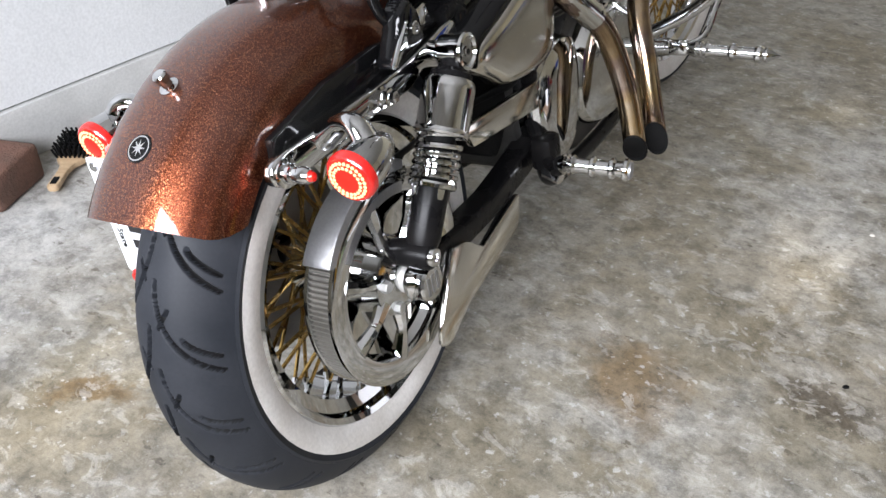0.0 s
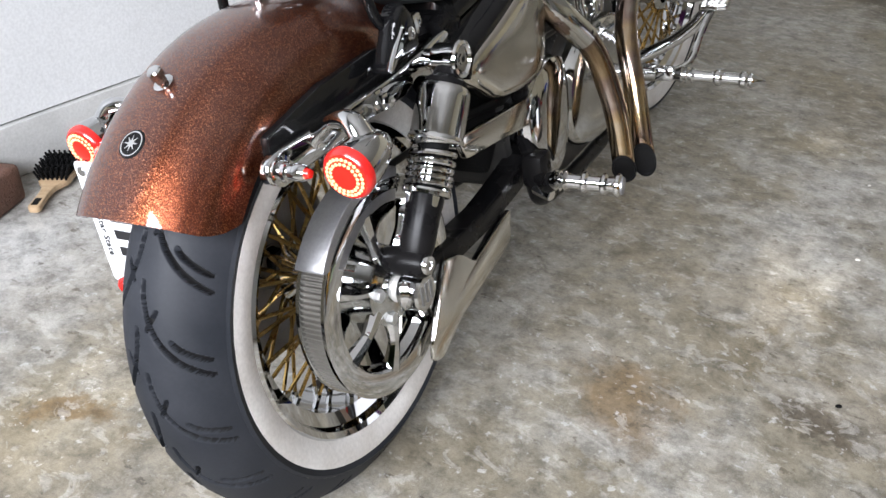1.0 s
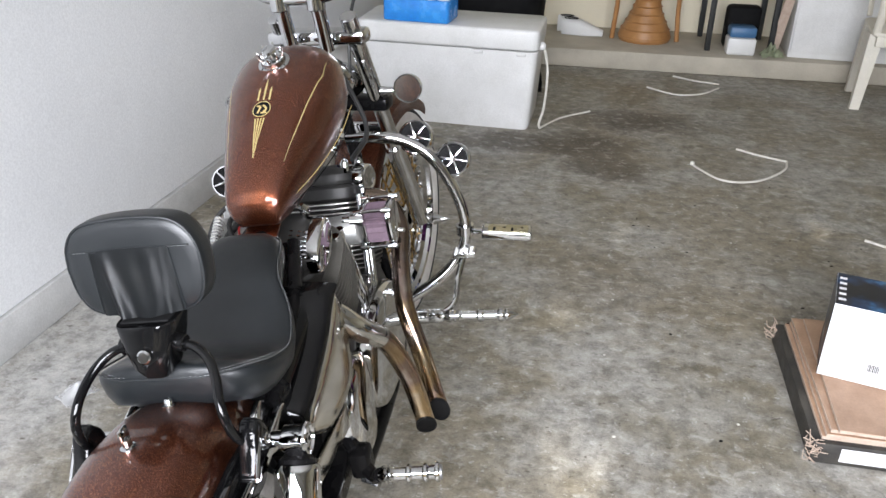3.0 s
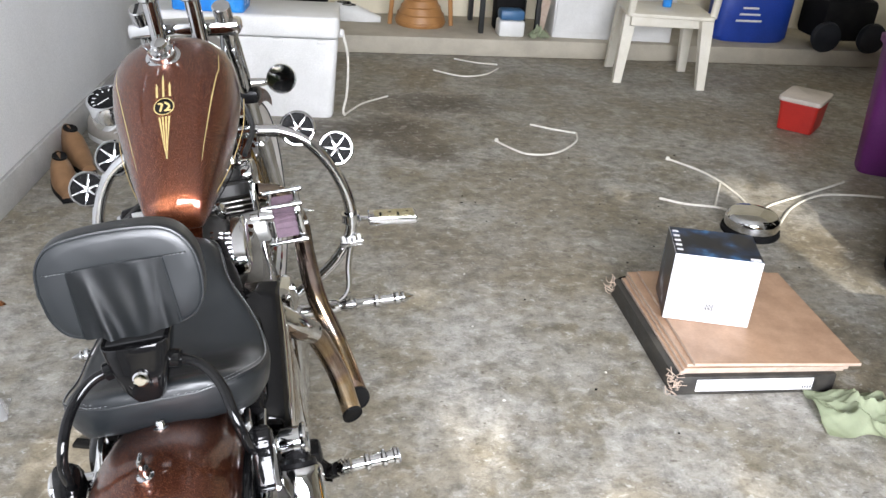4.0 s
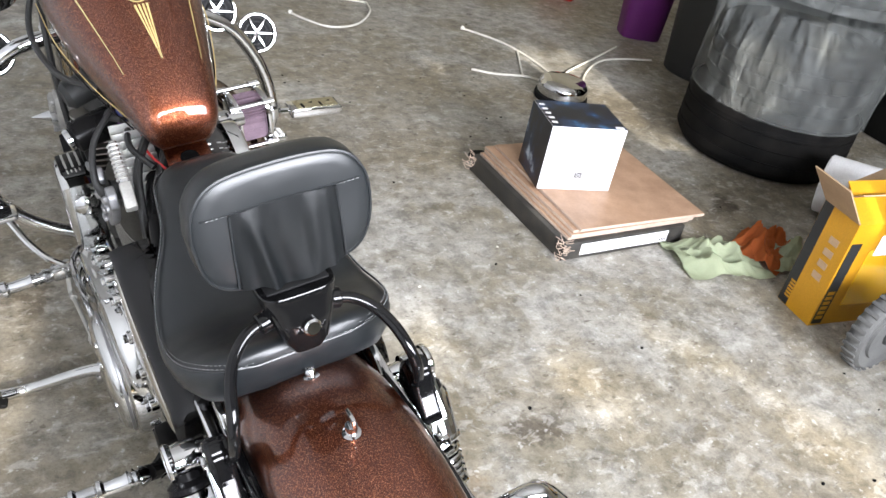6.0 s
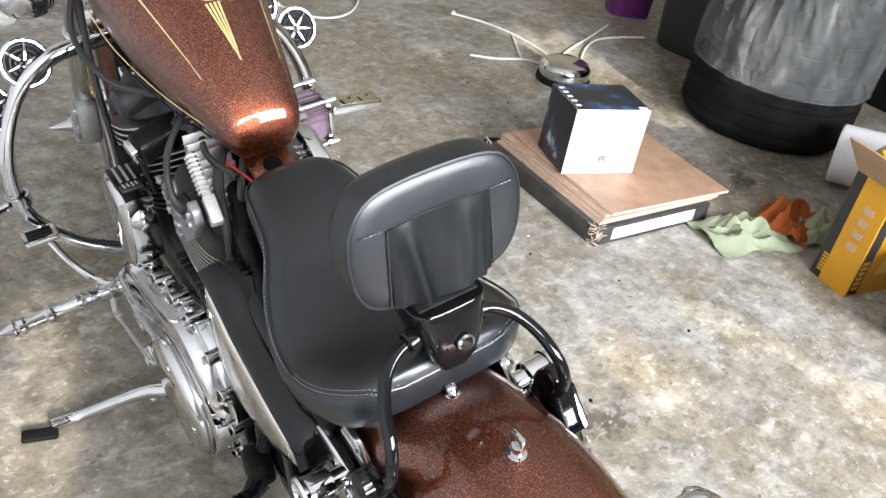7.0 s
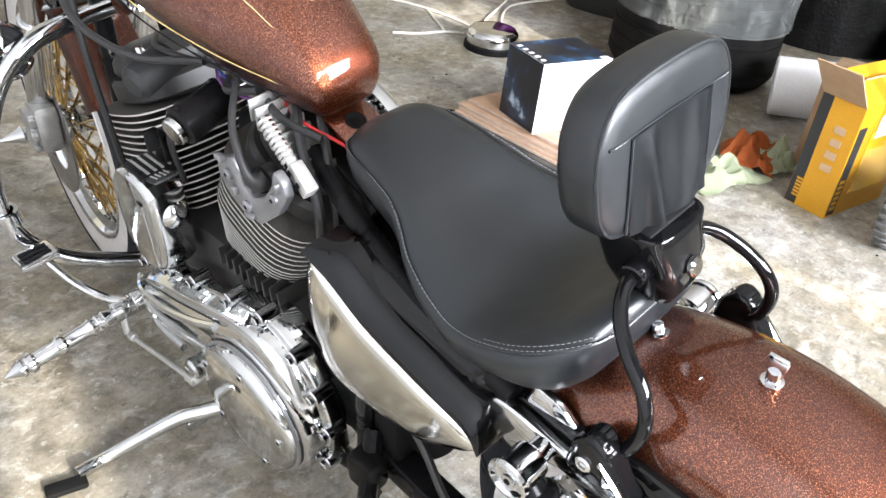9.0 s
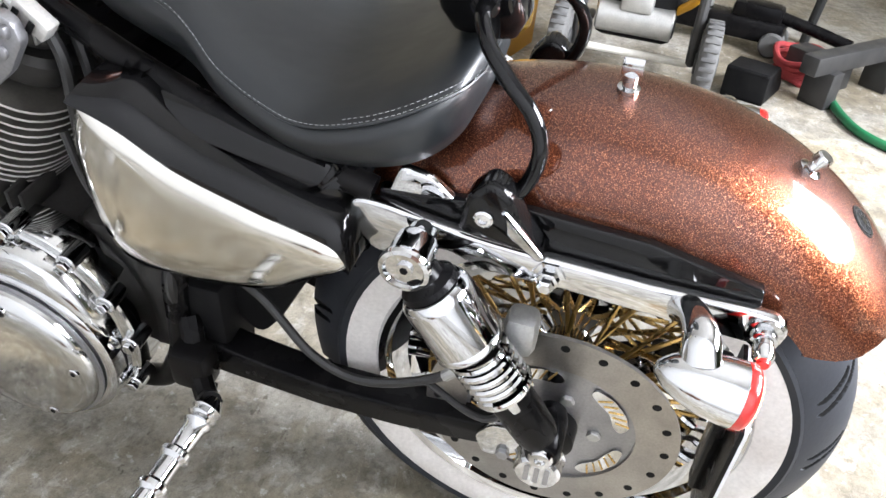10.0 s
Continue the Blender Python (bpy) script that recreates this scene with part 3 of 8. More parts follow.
for k in range(7):
    a = 2 * math.pi * k / 7
    sp = tube([(0.112, 0.045, 0), (0.114, 0.080, 0.004), (0.110, 0.122, 0)], 0.011, 8, 5, radii=[(0, 0.012), (0.5, 0.008), (1, 0.013)])
    part("pulley_spoke", moved(sp, REAR @ Matrix.Rotation(a, 4, "X")), CHROME, rear)
part("pulley_hub", ring([(0.085, 0.056), (0.118, 0.054), (0.122, 0.040), (0.128, 0.030), (0.128, 0.0)], REAR, 30, False), DULL_CHROME, rear)
for k in range(5):
    a = 2 * math.pi * (k + 0.3) / 5
    part("hub_bolt", rod((0.118, YC + 0.042 * math.cos(a), ZC + 0.042 * math.sin(a)), (0.130, YC + 0.042 * math.cos(a), ZC + 0.042 * math.sin(a)), 0.009, 6), ALLOY, rear)
# brake disc, left
disc = ring([(-0.098, 0.146), (-0.103, 0.146), (-0.103, 0.098), (-0.098, 0.098)], REAR, 96)
part("brake_disc", disc, STEEL, rear, "drilled steel brake disc")
part("disc_carrier", ring([(-0.094, 0.110), (-0.099, 0.110), (-0.101, 0.030), (-0.092, 0.030)], REAR, 60), GREY_ALLOY, rear)
for k in range(20):
    a = 2 * math.pi * k / 20
    part("disc_hole", rod((-0.1020, YC + 0.132 * math.cos(a), ZC + 0.132 * math.sin(a)), (-0.1036, YC + 0.132 * math.cos(a), ZC + 0.132 * math.sin(a)), 0.0052, 12), MATT_BLACK, rear)
for k in range(5):
    a0 = 2 * math.pi * k / 5
    slot = [(YC + r * math.cos(a0 + t), ZC + r * math.sin(a0 + t)) for r, t in [(0.090, -0.46), (0.094, -0.2), (0.094, 0.1), (0.090, 0.34), (0.080, 0.42), (0.074, 0.30), (0.077, 0.0), (0.076, -0.3), (0.080, -0.46)]]
    part("disc_slot", plate(rounded(slot, 0.006), -0.1008, -0.1025), CHROME, rear)
    for q in (-0.30, -0.18, -0.06, 0.06, 0.18):
        c, sn = math.cos(a0 + q), math.sin(a0 + q)
        part("slot_spoke", rod((-0.1026, YC + 0.078 * c, ZC + 0.078 * sn), (-0.1026, YC + 0.092 * math.cos(a0 + q + 0.10), ZC + 0.092 * math.sin(a0 + q + 0.10)), 0.0012, 6), GOLD, rear)
    c, s = math.cos(a0 + 0.6), math.sin(a0 + 0.6)
    part("disc_bolt", rod((-0.100, YC + 0.052 * c, ZC + 0.052 * s), (-0.106, YC + 0.052 * c, ZC + 0.052 * s), 0.008, 6), ALLOY, rear)
part("disc_hub", ring([(-0.09, 0.034), (-0.125, 0.032), (-0.128, 0.026), (-0.128, 0.0)], REAR, 28, False), BLACK_COAT, rear)

# axle covers
for s in (-1, 1):
    part("axle_cover", lathe([(0.0, 0.020), (0.023, 0.020), (0.026, 0.023), (0.028, 0.030), (0.026, 0.034), (0.026, 0.050), (0.023, 0.054), (0, 0.054)], 32, frame_along((s * 0.118, YC, ZC), (s * 0.2, YC, ZC))), CHROME, bike, "round chrome axle cover")
    for k in (-1, 0, 1):
        part("cover_slot", plate(rounded([(YC + k * 0.011 - 0.003, ZC - 0.014), (YC + k * 0.011 + 0.003, ZC - 0.014), (YC + k * 0.011 + 0.003, ZC + 0.014), (YC + k * 0.011 - 0.003, ZC + 0.014)], 0.002), s * 0.1718, s * 0.1728), GREY_ALLOY, bike)
    part("axle_spacer", rod((s * 0.10, YC, ZC), (s * 0.141, YC, ZC), 0.020, 24, bevel=0.002), PALE_ALLOY, bike, "pale zinc axle spacer")

# ---- rear fender ----
PROFILE = [(0.0, 0.376), (0.020, 0.3755), (0.040, 0.373), (0.056, 0.368), (0.070, 0.360), (0.081, 0.349), (0.0875, 0.339), (0.0905, 0.336), (0.095, 0.326), (0.0985, 0.314), (0.100, 0.300), (0.1005, 0.292)]


FY, FZ = 0.035, 0.312


def fender_pt(x, r, a):
    """a: degrees back from straight up."""
    return V(x, FY - r * math.sin(radians(a)), FZ + r * math.cos(radians(a)))


full = [(-x, r) for x, r in PROFILE[:0:-1]] + PROFILE
rows = []
NA = 64
for i in range(NA + 1):
    row = []
    for x, r in full:
        low = max(0.0, (0.345 - r) / 0.053)
        end = 53.0 - 4.5 * low ** 2.2
        a = -40 + (end + 40) * i / NA
        lift = 0.006 * max(0.0, (-a - 10) / 30) if a < -10 else 0.0
        row.append(fender_pt(x, r + lift, a))
    rows.append(row)
fen = loft(rows, False, False)
bmesh.ops.recalc_face_normals(fen, faces=fen.faces[:])
bmesh.ops.solidify(fen, geom=fen.faces[:], thickness=0.0035)
fender = part("rear_fender", fen, FLAKE, bike, "brown metal-flake rear fender", 50)


def on_fender(a, r=0.376):
    up = V(0, -math.sin(radians(a)), math.cos(radians(a)))
    return fender_pt(0, r, a), up


# fasteners along the fender's crown
p, u = on_fender(28.5)
part("fender_stud", lathe([(0, 0), (0.012, 0), (0.012, 0.002), (0.0065, 0.004), (0.0060, 0.010), (0.0085, 0.011), (0.0085, 0.019), (0.0070, 0.021), (0, 0.0205)], 24, frame_along(p, p + u)), CHROME, fender, "chrome knob")
p, u = on_fender(0.5)
part("wing_screw", join(lathe([(0, 0), (0.011, 0), (0.011, 0.003), (0.007, 0.004), (0.007, 0.016), (0, 0.016)], 20, frame_along(p, p + u)), box(0, p.y, p.z + 0.024, 0.005, 0.020, 0.018, 0.0018)), CHROME, fender, "chrome wing screw")
p, u = on_fender(-22.0, 0.379)
part("seat_bolt", join(lathe([(0, 0), (0.013, 0), (0.013, 0.003), (0.008, 0.004), (0.008, 0.010), (0, 0.011)], 20, frame_along(p, p + u))), CHROME, fender, "chrome bolt")
# round badge
p, u = on_fender(40.3)
bad = frame_along(p - u * 0.0015, p + u)
badge = part("badge", lathe([(0, 0.0025), (0.0165, 0.002), (0.0175, 0.0005), (0.0175, -0.001)], 32, bad), MATT_BLACK, fender, "round black badge with a pale star")
part("badge_ring", lathe([(0.0132, 0.0026), (0.0148, 0.0026), (0.0148, 0.0018), (0.0132, 0.0018)], 32, bad, True), DULL_CHROME, badge)
star = []
for k in range(16):
    r = (0.0105, 0.0035)[k % 2] * (1 if k % 4 else 1.0)
    star.append((r * math.cos(math.pi * k / 8), r * math.sin(math.pi * k / 8)))
part("badge_star", moved(plate(star, 0.0022, 0.0032, axis="z"), bad), DULL_CHROME, badge)

# ---- struts along the fender, lamps, shocks ----
STRUT = [(0.262, 0.584), (0.252, 0.552), (0.233, 0.530), (0.214, 0.537), (0.162, 0.555), (0.127, 0.539), (0.067, 0.540), (-0.035, 0.534), (-0.129, 0.529), (-0.150, 0.535), (-0.156, 0.549), (-0.148, 0.564), (-0.123, 0.568), (-0.028, 0.569), (0.072, 0.573), (0.131, 0.577), (0.180, 0.584), (0.225, 0.593), (0.252, 0.594)]


def side_part(name, s, bm, mat, parent=bike, label="", sharp=35.0):
    """A part that is made for the right side, set on either side."""
    return part(name, moved(bm, MIRROR) if s < 0 else bm, mat, parent, label, sharp)


for s in (1, -1):
    strut = side_part("fender_strut", s, plate(rounded(STRUT, 0.010, 3), 0.111, 0.126, 0.004, 3), CHROME, label="chrome fender strut")
    side_part("strut_liner", s, plate([(0.235, 0.600), (0.235, 0.560), (-0.13, 0.545), (-0.125, 0.580), (-0.02, 0.604), (0.09, 0.611)], 0.098, 0.1105, 0.002), GLOSS_BLACK, strut)
    for y, z, rr in ((0.063, 0.556, 0.011), (-0.134, 0.547, 0.012)):
        side_part("strut_bolt", s, lathe([(0, 0), (rr + 0.005, 0), (rr + 0.005, 0.003), (rr, 0.004), (rr, 0.012), (rr - 0.003, 0.013), (rr - 0.003, 0.020), (rr * 0.5, 0.022), (0, 0.022)], 6 if rr < 0.0115 else 20, frame_along((0.1255, y, z), (0.2, y, z))), CHROME, strut)
    side_part("side_marker", s, lathe([(0, 0), (0.010, 0), (0.010, 0.008), (0.0075, 0.014), (0, 0.016)], 18, frame_along((0.147, -0.134, 0.547), (0.2, -0.134, 0.547))), CHROME, strut)
    side_part("reflector_tip", s, lathe([(0, 0), (0.0062, 0), (0.0050, 0.004), (0, 0.005)], 14, frame_along((0.1615, -0.134, 0.547), (0.2, -0.134, 0.547))), REFLECTOR_RED, strut, "small red reflector")
    # bullet lamp
    tip, lens = V(0.203, -0.042, 0.556), V(0.203, -0.120, 0.544)
    lamp = side_part("tail_lamp", s, lathe([(0, 0), (0.007, 0.003), (0.015, 0.012), (0.022, 0.026), (0.027, 0.044), (0.0295, 0.062), (0.0300, 0.0720), (0.0285, 0.0730), (0.0280, 0.070), (0, 0.070)], 36, frame_along(tip, lens)), CHROME, label="chrome bullet lamp with lit red lens")
    fm = frame_along(tip, lens)
    side_part("lens", s, lathe([(0.0280, 0.0715), (0.0302, 0.0725), (0.0302, 0.0790), (0.0285, 0.0822), (0.0262, 0.0840), (0.0252, 0.0836), (0.0252, 0.078), (0, 0.078)], 36, fm), REFLECTOR_RED, lamp, "dark red lens rim")
    side_part("lens_face", s, lathe([(0.0253, 0.079), (0.0253, 0.0838), (0.018, 0.0865), (0, 0.0870)], 36, fm), LENS_RED, lamp, "lit red lamp lens")
    for ringr, n in ((0.0215, 26), (0.0165, 20)):
        dots = []
        for k in range(n):
            a = 2 * math.pi * k / n
            dots.append(moved(lathe([(0.0023, 0), (0.0018, 0.0012), (0, 0.0015)], 6), fm @ Matrix.Translation((ringr * math.cos(a), ringr * math.sin(a), 0.0852 if ringr > 0.02 else 0.0862))))
        o = side_part("led_ring", s, join(*dots), LED_RED, lamp, "ring of lit red diodes")
        o["kind"] = "stuff"
    side_part("lamp_arm", s, tube([(0.124, -0.062, 0.553), (0.140, -0.064, 0.566), (0.162, -0.068, 0.580), (0.186, -0.074, 0.582), (0.199, -0.078, 0.566)], 0.012, 16, 6, radii=[(0, 0.013), (0.5, 0.011), (1, 0.015)], flat=1.25), CHROME, lamp)
    # shock absorber
    top, bot = V(0.164, 0.186, 0.572), V(0.160, 0.032, 0.348)
    n = (bot - top).length
    fm = frame_along(top, bot)
    shock = side_part("shock_absorber", s, lathe([(0, 0.036), (0.024, 0.036), (0.031, 0.038), (0.0345, 0.043), (0.0355, 0.050), (0.0360, 0.104), (0.0375, 0.106), (0.0378, 0.110), (0.0360, 0.1125), (0.0335, 0.111), (0.0325, 0.104), (0, 0.104)], 40, fm), CHROME, label="chrome covered shock absorber with coil spring")
    side_part("shock_neck", s, lathe([(0, 0.012), (0.018, 0.014), (0.020, 0.024), (0.028, 0.030), (0.029, 0.0365), (0, 0.0368)], 28, fm), BLACK_COAT, shock, "black neck under the mount")
    coil = [V(0.0285 * math.cos(t), 0.0285 * math.sin(t), h) for t, h in [(2 * math.pi * 6.0 * k / 132, 0.108 + (0.066 * (k / 132) ** 0.72)) for k in range(133)]]
    side_part("coil_spring", s, moved(tube(coil, 0.0042, 8, 1, smooth=False), fm), CHROME, shock)
    side_part("damper_rod", s, lathe([(0, 0.105), (0.019, 0.105), (0.019, 0.180), (0, 0.180)], 24, fm), MATT_BLACK, shock)
    side_part("spring_seat", s, lathe([(0.018, 0.1745), (0.0320, 0.1745), (0.0330, 0.1775), (0.0315, 0.182), (0.027, 0.1835), (0.018, 0.1835)], 36, fm, True), DULL_CHROME, shock)
    for k in range(4):
        side_part("seat_tab", s, moved(plate(rounded([(-0.0055, 0.0), (0.0055, 0.0), (0.004, 0.016), (-0.004, 0.016)], 0.003), 0.0248, 0.0266, axis="y"), fm @ Matrix.Rotation(1.57 * k + 0.5, 4, "Z") @ Matrix.Translation((0, 0, 0.181))), DULL_CHROME, shock)
    side_part("damper_tube", s, lathe([(0, 0.181), (0.0245, 0.181), (0.0250, 0.186), (0.0240, 0.200), (0.0235, n - 0.024), (0.021, n - 0.012), (0, n - 0.010)], 32, fm), BLACK_COAT, shock, "black lower damper tube")
    side_part("mount_eye", s, lathe([(0, -0.040), (0.013, -0.040), (0.014, -0.022), (0.0205, -0.020), (0.0215, -0.016), (0.0215, 0.010), (0.0245, 0.012), (0.0255, 0.016), (0.0240, 0.0195), (0.0200, 0.0205), (0.0180, 0.0165), (0.0080, 0.0160), (0.0075, 0.0190), (0, 0.0195)], 36, frame_along(top, top + V(1, 0, 0))), CHROME, shock, "chrome mounting eye")
    side_part("eye_socket", s, rod(top + V(0.0190, 0, 0), top + V(0.0200, 0, 0), 0.0042, 6), MATT_BLACK, shock)
    side_part("mount_eye", s, lathe([(0, -0.045), (0.016, -0.045), (0.020, -0.030), (0.020, 0.014), (0.017, 0.019), (0, 0.0195)], 28, frame_along(bot, bot + V(1, 0, 0))), BLACK_COAT, shock, "black lower eye")
    side_part("mount_bolt", s, lathe([(0, 0.016), (0.0135, 0.016), (0.0135, 0.022), (0.0115, 0.025), (0.006, 0.025), (0.005, 0.022), (0, 0.022)], 24, frame_along(bot, bot + V(1, 0, 0))), CHROME, shock)
    # swing arm
    arm = [(0.030, 0.285), (0.030, 0.318), (0.060, 0.322), (0.110, 0.302), (0.208, 0.292), (0.305, 0.291), (0.395, 0.304), (0.480, 0.322), (0.490, 0.285), (0.440, 0.266), (0.306, 0.253), (0.208, 0.254), (0.110, 0.264)]
    side_part("swing_arm", s, plate(rounded(arm, 0.012, 3), 0.086, 0.127, 0.004, 3), BLACK_COAT, label="black steel swing arm")
    side_part("axle_block", s, plate(rounded([(0.112, 0.292), (0.095, 0.318), (0.070, 0.322), (0.055, 0.300), (0.070, 0.268), (0.100, 0.262)], 0.008, 3), 0.1275, 0.136, 0.003), DULL_CHROME, label="pale metal axle adjuster block")
    side_part("adjuster_nut", s, rod((0.135, 0.076, 0.276), (0.142, 0.076, 0.276), 0.008, 6), GREY_ALLOY)
    # hoop clamps
    clamp = side_part("hoop_clamp", s, plate(rounded([(0.150, 0.598), (0.144, 0.640), (0.124, 0.662), (0.106, 0.652), (0.092, 0.622), (0.068, 0.590)], 0.010, 4), 0.116, 0.146, 0.007, 3), GLOSS_BLACK, label="black clamp with chrome wedge")
    side_part("clamp_screw", s, lathe([(0, 0), (0.0090, 0), (0.0090, 0.003), (0.0070, 0.0045), (0.0045, 0.0045), (0.004, 0.002), (0, 0.002)], 20, frame_along((0.1455, 0.126, 0.622), (0.2, 0.126, 0.622))), CHROME, clamp)
    side_part("clamp_wedge", s, plate(rounded([(0.110, 0.638), (0.066, 0.592), (0.074, 0.587), (0.104, 0.610)], 0.004, 3), 0.1405, 0.1495, 0.003), CHROME, clamp)
    side_part("cover_plate", s, plate(rounded([(0.232, 0.585), (0.214, 0.630), (0.184, 0.624), (0.150, 0.594), (0.152, 0.570)], 0.008, 3), 0.100, 0.110, 0.003), CHROME, strut)

# hoop that carries the backrest
hoop_half = [(0.126, 0.116, 0.622), (0.119, 0.096, 0.650), (0.115, 0.090, 0.683), (0.109, 0.101, 0.710), (0.101, 0.124, 0.731), (0.086, 0.146, 0.749), (0.064, 0.160, 0.762), (0.036, 0.166, 0.768)]
hoop = part("backrest_hoop", join(tube(hoop_half, 0.0072, 14, 8), moved(tube(hoop_half, 0.0072, 14, 8), MIRROR)), GLOSS_BLACK, bike, "bent black tube hoop", 50)
bracket_rows = []
for z, w, y0, y1 in ((0.722, 0.016, 0.146, 0.190), (0.726, 0.021, 0.138, 0.200), (0.745, 0.029, 0.130, 0.212), (0.775, 0.039, 0.134, 0.218), (0.798, 0.045, 0.142, 0.220), (0.8065, 0.0455, 0.1428, 0.2198), (0.808, 0.0445, 0.1440, 0.2185)):
    bracket_rows.append([V(q.x, q.z, z) for q in superellipse(0, (y0 + y1) / 2, w, (y1 - y0) / 2, 32, 4.0)])
part("backrest_bracket", loft(bracket_rows), GLOSS_BLACK, hoop, "gloss black bracket")
for s in (1, -1):
    part("bracket_collar", rod((s * 0.032, 0.165, 0.770), (s * 0.050, 0.163, 0.767), 0.013, 18), GLOSS_BLACK, hoop)
part("bracket_screw", lathe([(0, 0), (0.0105, 0), (0.0105, 0.004), (0.008, 0.006), (0, 0.006)], 24, frame_along((0.002, 0.131, 0.768), (0.002, 0.100, 0.776))), CHROME, hoop)
# Matt black cap for the slot, widened to hide the gloss top's reflection.
part("bracket_slot_cap", box(0, 0.184, 0.8075, 0.076, 0.054, 0.006, 0.0028), MATT_BLACK, hoop)
part("backrest_post", plate(rounded([(-0.022, 0.78), (0.022, 0.78), (0.026, 0.90), (-0.026, 0.90)], 0.004), 0.188, 0.198, 0.002, axis="y"), BLACK_COAT, hoop)

# backrest pad
PAD = [(-0.104, 0.913), (-0.098, 0.948), (-0.076, 0.974), (-0.034, 0.983), (0.034, 0.983), (0.076, 0.974), (0.098, 0.948), (0.104, 0.913), (0.098, 0.872), (0.077, 0.846), (0.030, 0.838), (-0.030, 0.838), (-0.077, 0.846), (-0.098, 0.872)]
pad_line = spline([V(x, 0, z) for x, z in PAD + PAD[:1]], 6)[:-1]
PADC = V(0, 0, 0.911)


def pad_row(y, shrink, bulge=0.0):
    return [V(PADC.x + (q.x - PADC.x) * shrink, y, PADC.z + (q.z - PADC.z) * shrink) for q in pad_line]


TIP_PAD = Matrix.Translation((0.001, 0.033, -0.026)) @ Matrix.Translation((0, 0.15, 0.84)) @ Matrix.Rotation(radians(-6), 4, "X") @ Matrix.Translation((0, -0.15, -0.84))
pad_bm = loft([pad_row(0.1355, 0.10), pad_row(0.1345, 0.5), pad_row(0.1350, 0.80), pad_row(0.1368, 0.93), pad_row(0.1395, 0.975), pad_row(0.1430, 0.993), pad_row(0.149, 1.0), pad_row(0.167, 1.0), pad_row(0.176, 0.985), pad_row(0.181, 0.94), pad_row(0.184, 0.80), pad_row(0.185, 0.4), pad_row(0.185, 0.1)])
pad = part("backrest_pad", moved(pad_bm, TIP_PAD), LEATHER, bike, "padded black vinyl backrest with a rear pocket", 60)
seam = [V(q.x * 0.975, 0.1395, PADC.z + (q.z - PADC.z) * 0.975) for q in pad_line]
part("pad_piping", moved(tube(seam + seam[:1], 0.0021, 6, 1, smooth=False, cap=False), TIP_PAD), LEATHER, pad)
# gathered pocket on the pad's back
rows = []
for i in range(49):
    x = -0.060 + 0.120 * i / 48
    row = []
    edge = min(1.0, (0.060 - abs(x)) / 0.012)
    for k in range(17):
        h = k / 16
        z = 0.838 + 0.099 * h + 0.004 * math.cos(math.pi * x / 0.15) - 0.004 * (1 - h) * math.cos(x * 60)
        fold = 0.0080 * math.exp(-((x + 0.026 + 0.016 * h) / 0.008) ** 2) + 0.0070 * math.exp(-((x - 0.024 - 0.008 * h) / 0.011) ** 2) + 0.0030 * math.exp(-((x - 0.046) / 0.006) ** 2) + 0.0016 * math.sin(x * 190 + 3 * h)
        row.append(V(x, 0.1335 - 0.0008 - (1 - h) ** 0.8 * edge * (0.004 + fold) - 0.0012 * edge, z))
    rows.append(row)
pk = loft(rows, False, False)
bmesh.ops.solidify(pk, geom=pk.faces[:], thickness=0.0022)
part("pad_pocket", moved(pk, TIP_PAD), LEATHER, pad, "gathered vinyl pocket", 60)


def stitches(name, line, parent, m, size=0.0030):
    """A row of pale thread stitches."""
    out = []
    run = 0.0
    for a, b in zip(line, line[1:]):
        run += (b - a).length
        if run > size * 1.7:
            run = 0.0
            d = (b - a).normalized() * size
            out.append(rod(b - d / 2, b + d / 2, 0.00032, 4))
    o = part(name, moved(join(*out), m), THREAD, parent)
    o["kind"] = "stuff"
    return o


stitches("pocket_stitching", [V(-0.088 + 0.176 * k / 300, 0.1338, 0.9385) for k in range(301)], pad, TIP_PAD)
for x in (-0.062, 0.062):
    part("pad_seam", moved(tube([(x * 1.02, 0.1342, 0.846), (x, 0.1332, 0.89), (x * 0.97, 0.1334, 0.937)], 0.0014, 6), TIP_PAD), LEATHER, pad)
part("pad_seam", moved(tube([(-0.090, 0.1352, 0.9385), (0.0, 0.1334, 0.9405), (0.090, 0.1352, 0.9385)], 0.0013, 6), TIP_PAD), LEATHER, pad)

# ---- seat ----
SEAT = [  # y, half width of the rim, rim height, crown height, base height
    (0.556, 0.030, 0.742, 0.750, 0.735), (0.548, 0.058, 0.742, 0.760, 0.718), (0.522, 0.074, 0.742, 0.767, 0.704), (0.480, 0.082, 0.736, 0.758, 0.690), (0.435, 0.092, 0.722, 0.738, 0.676),
    (0.390, 0.117, 0.694, 0.710, 0.656), (0.345, 0.134, 0.679, 0.693, 0.644), (0.300, 0.143, 0.670, 0.684, 0.633), (0.255, 0.145, 0.680, 0.693, 0.634), (0.215, 0.139, 0.694, 0.710, 0.640),
    (0.185, 0.124, 0.706, 0.725, 0.650), (0.165, 0.098, 0.710, 0.730, 0.664), (0.156, 0.060, 0.708, 0.724, 0.680)]
smooth_rows = spline([V(*r[:3]) for r in SEAT], 5)
smooth_more = spline([V(r[3], r[4], 0) for r in SEAT], 5)
rows, rim_l, rim_r2 = [], [], []
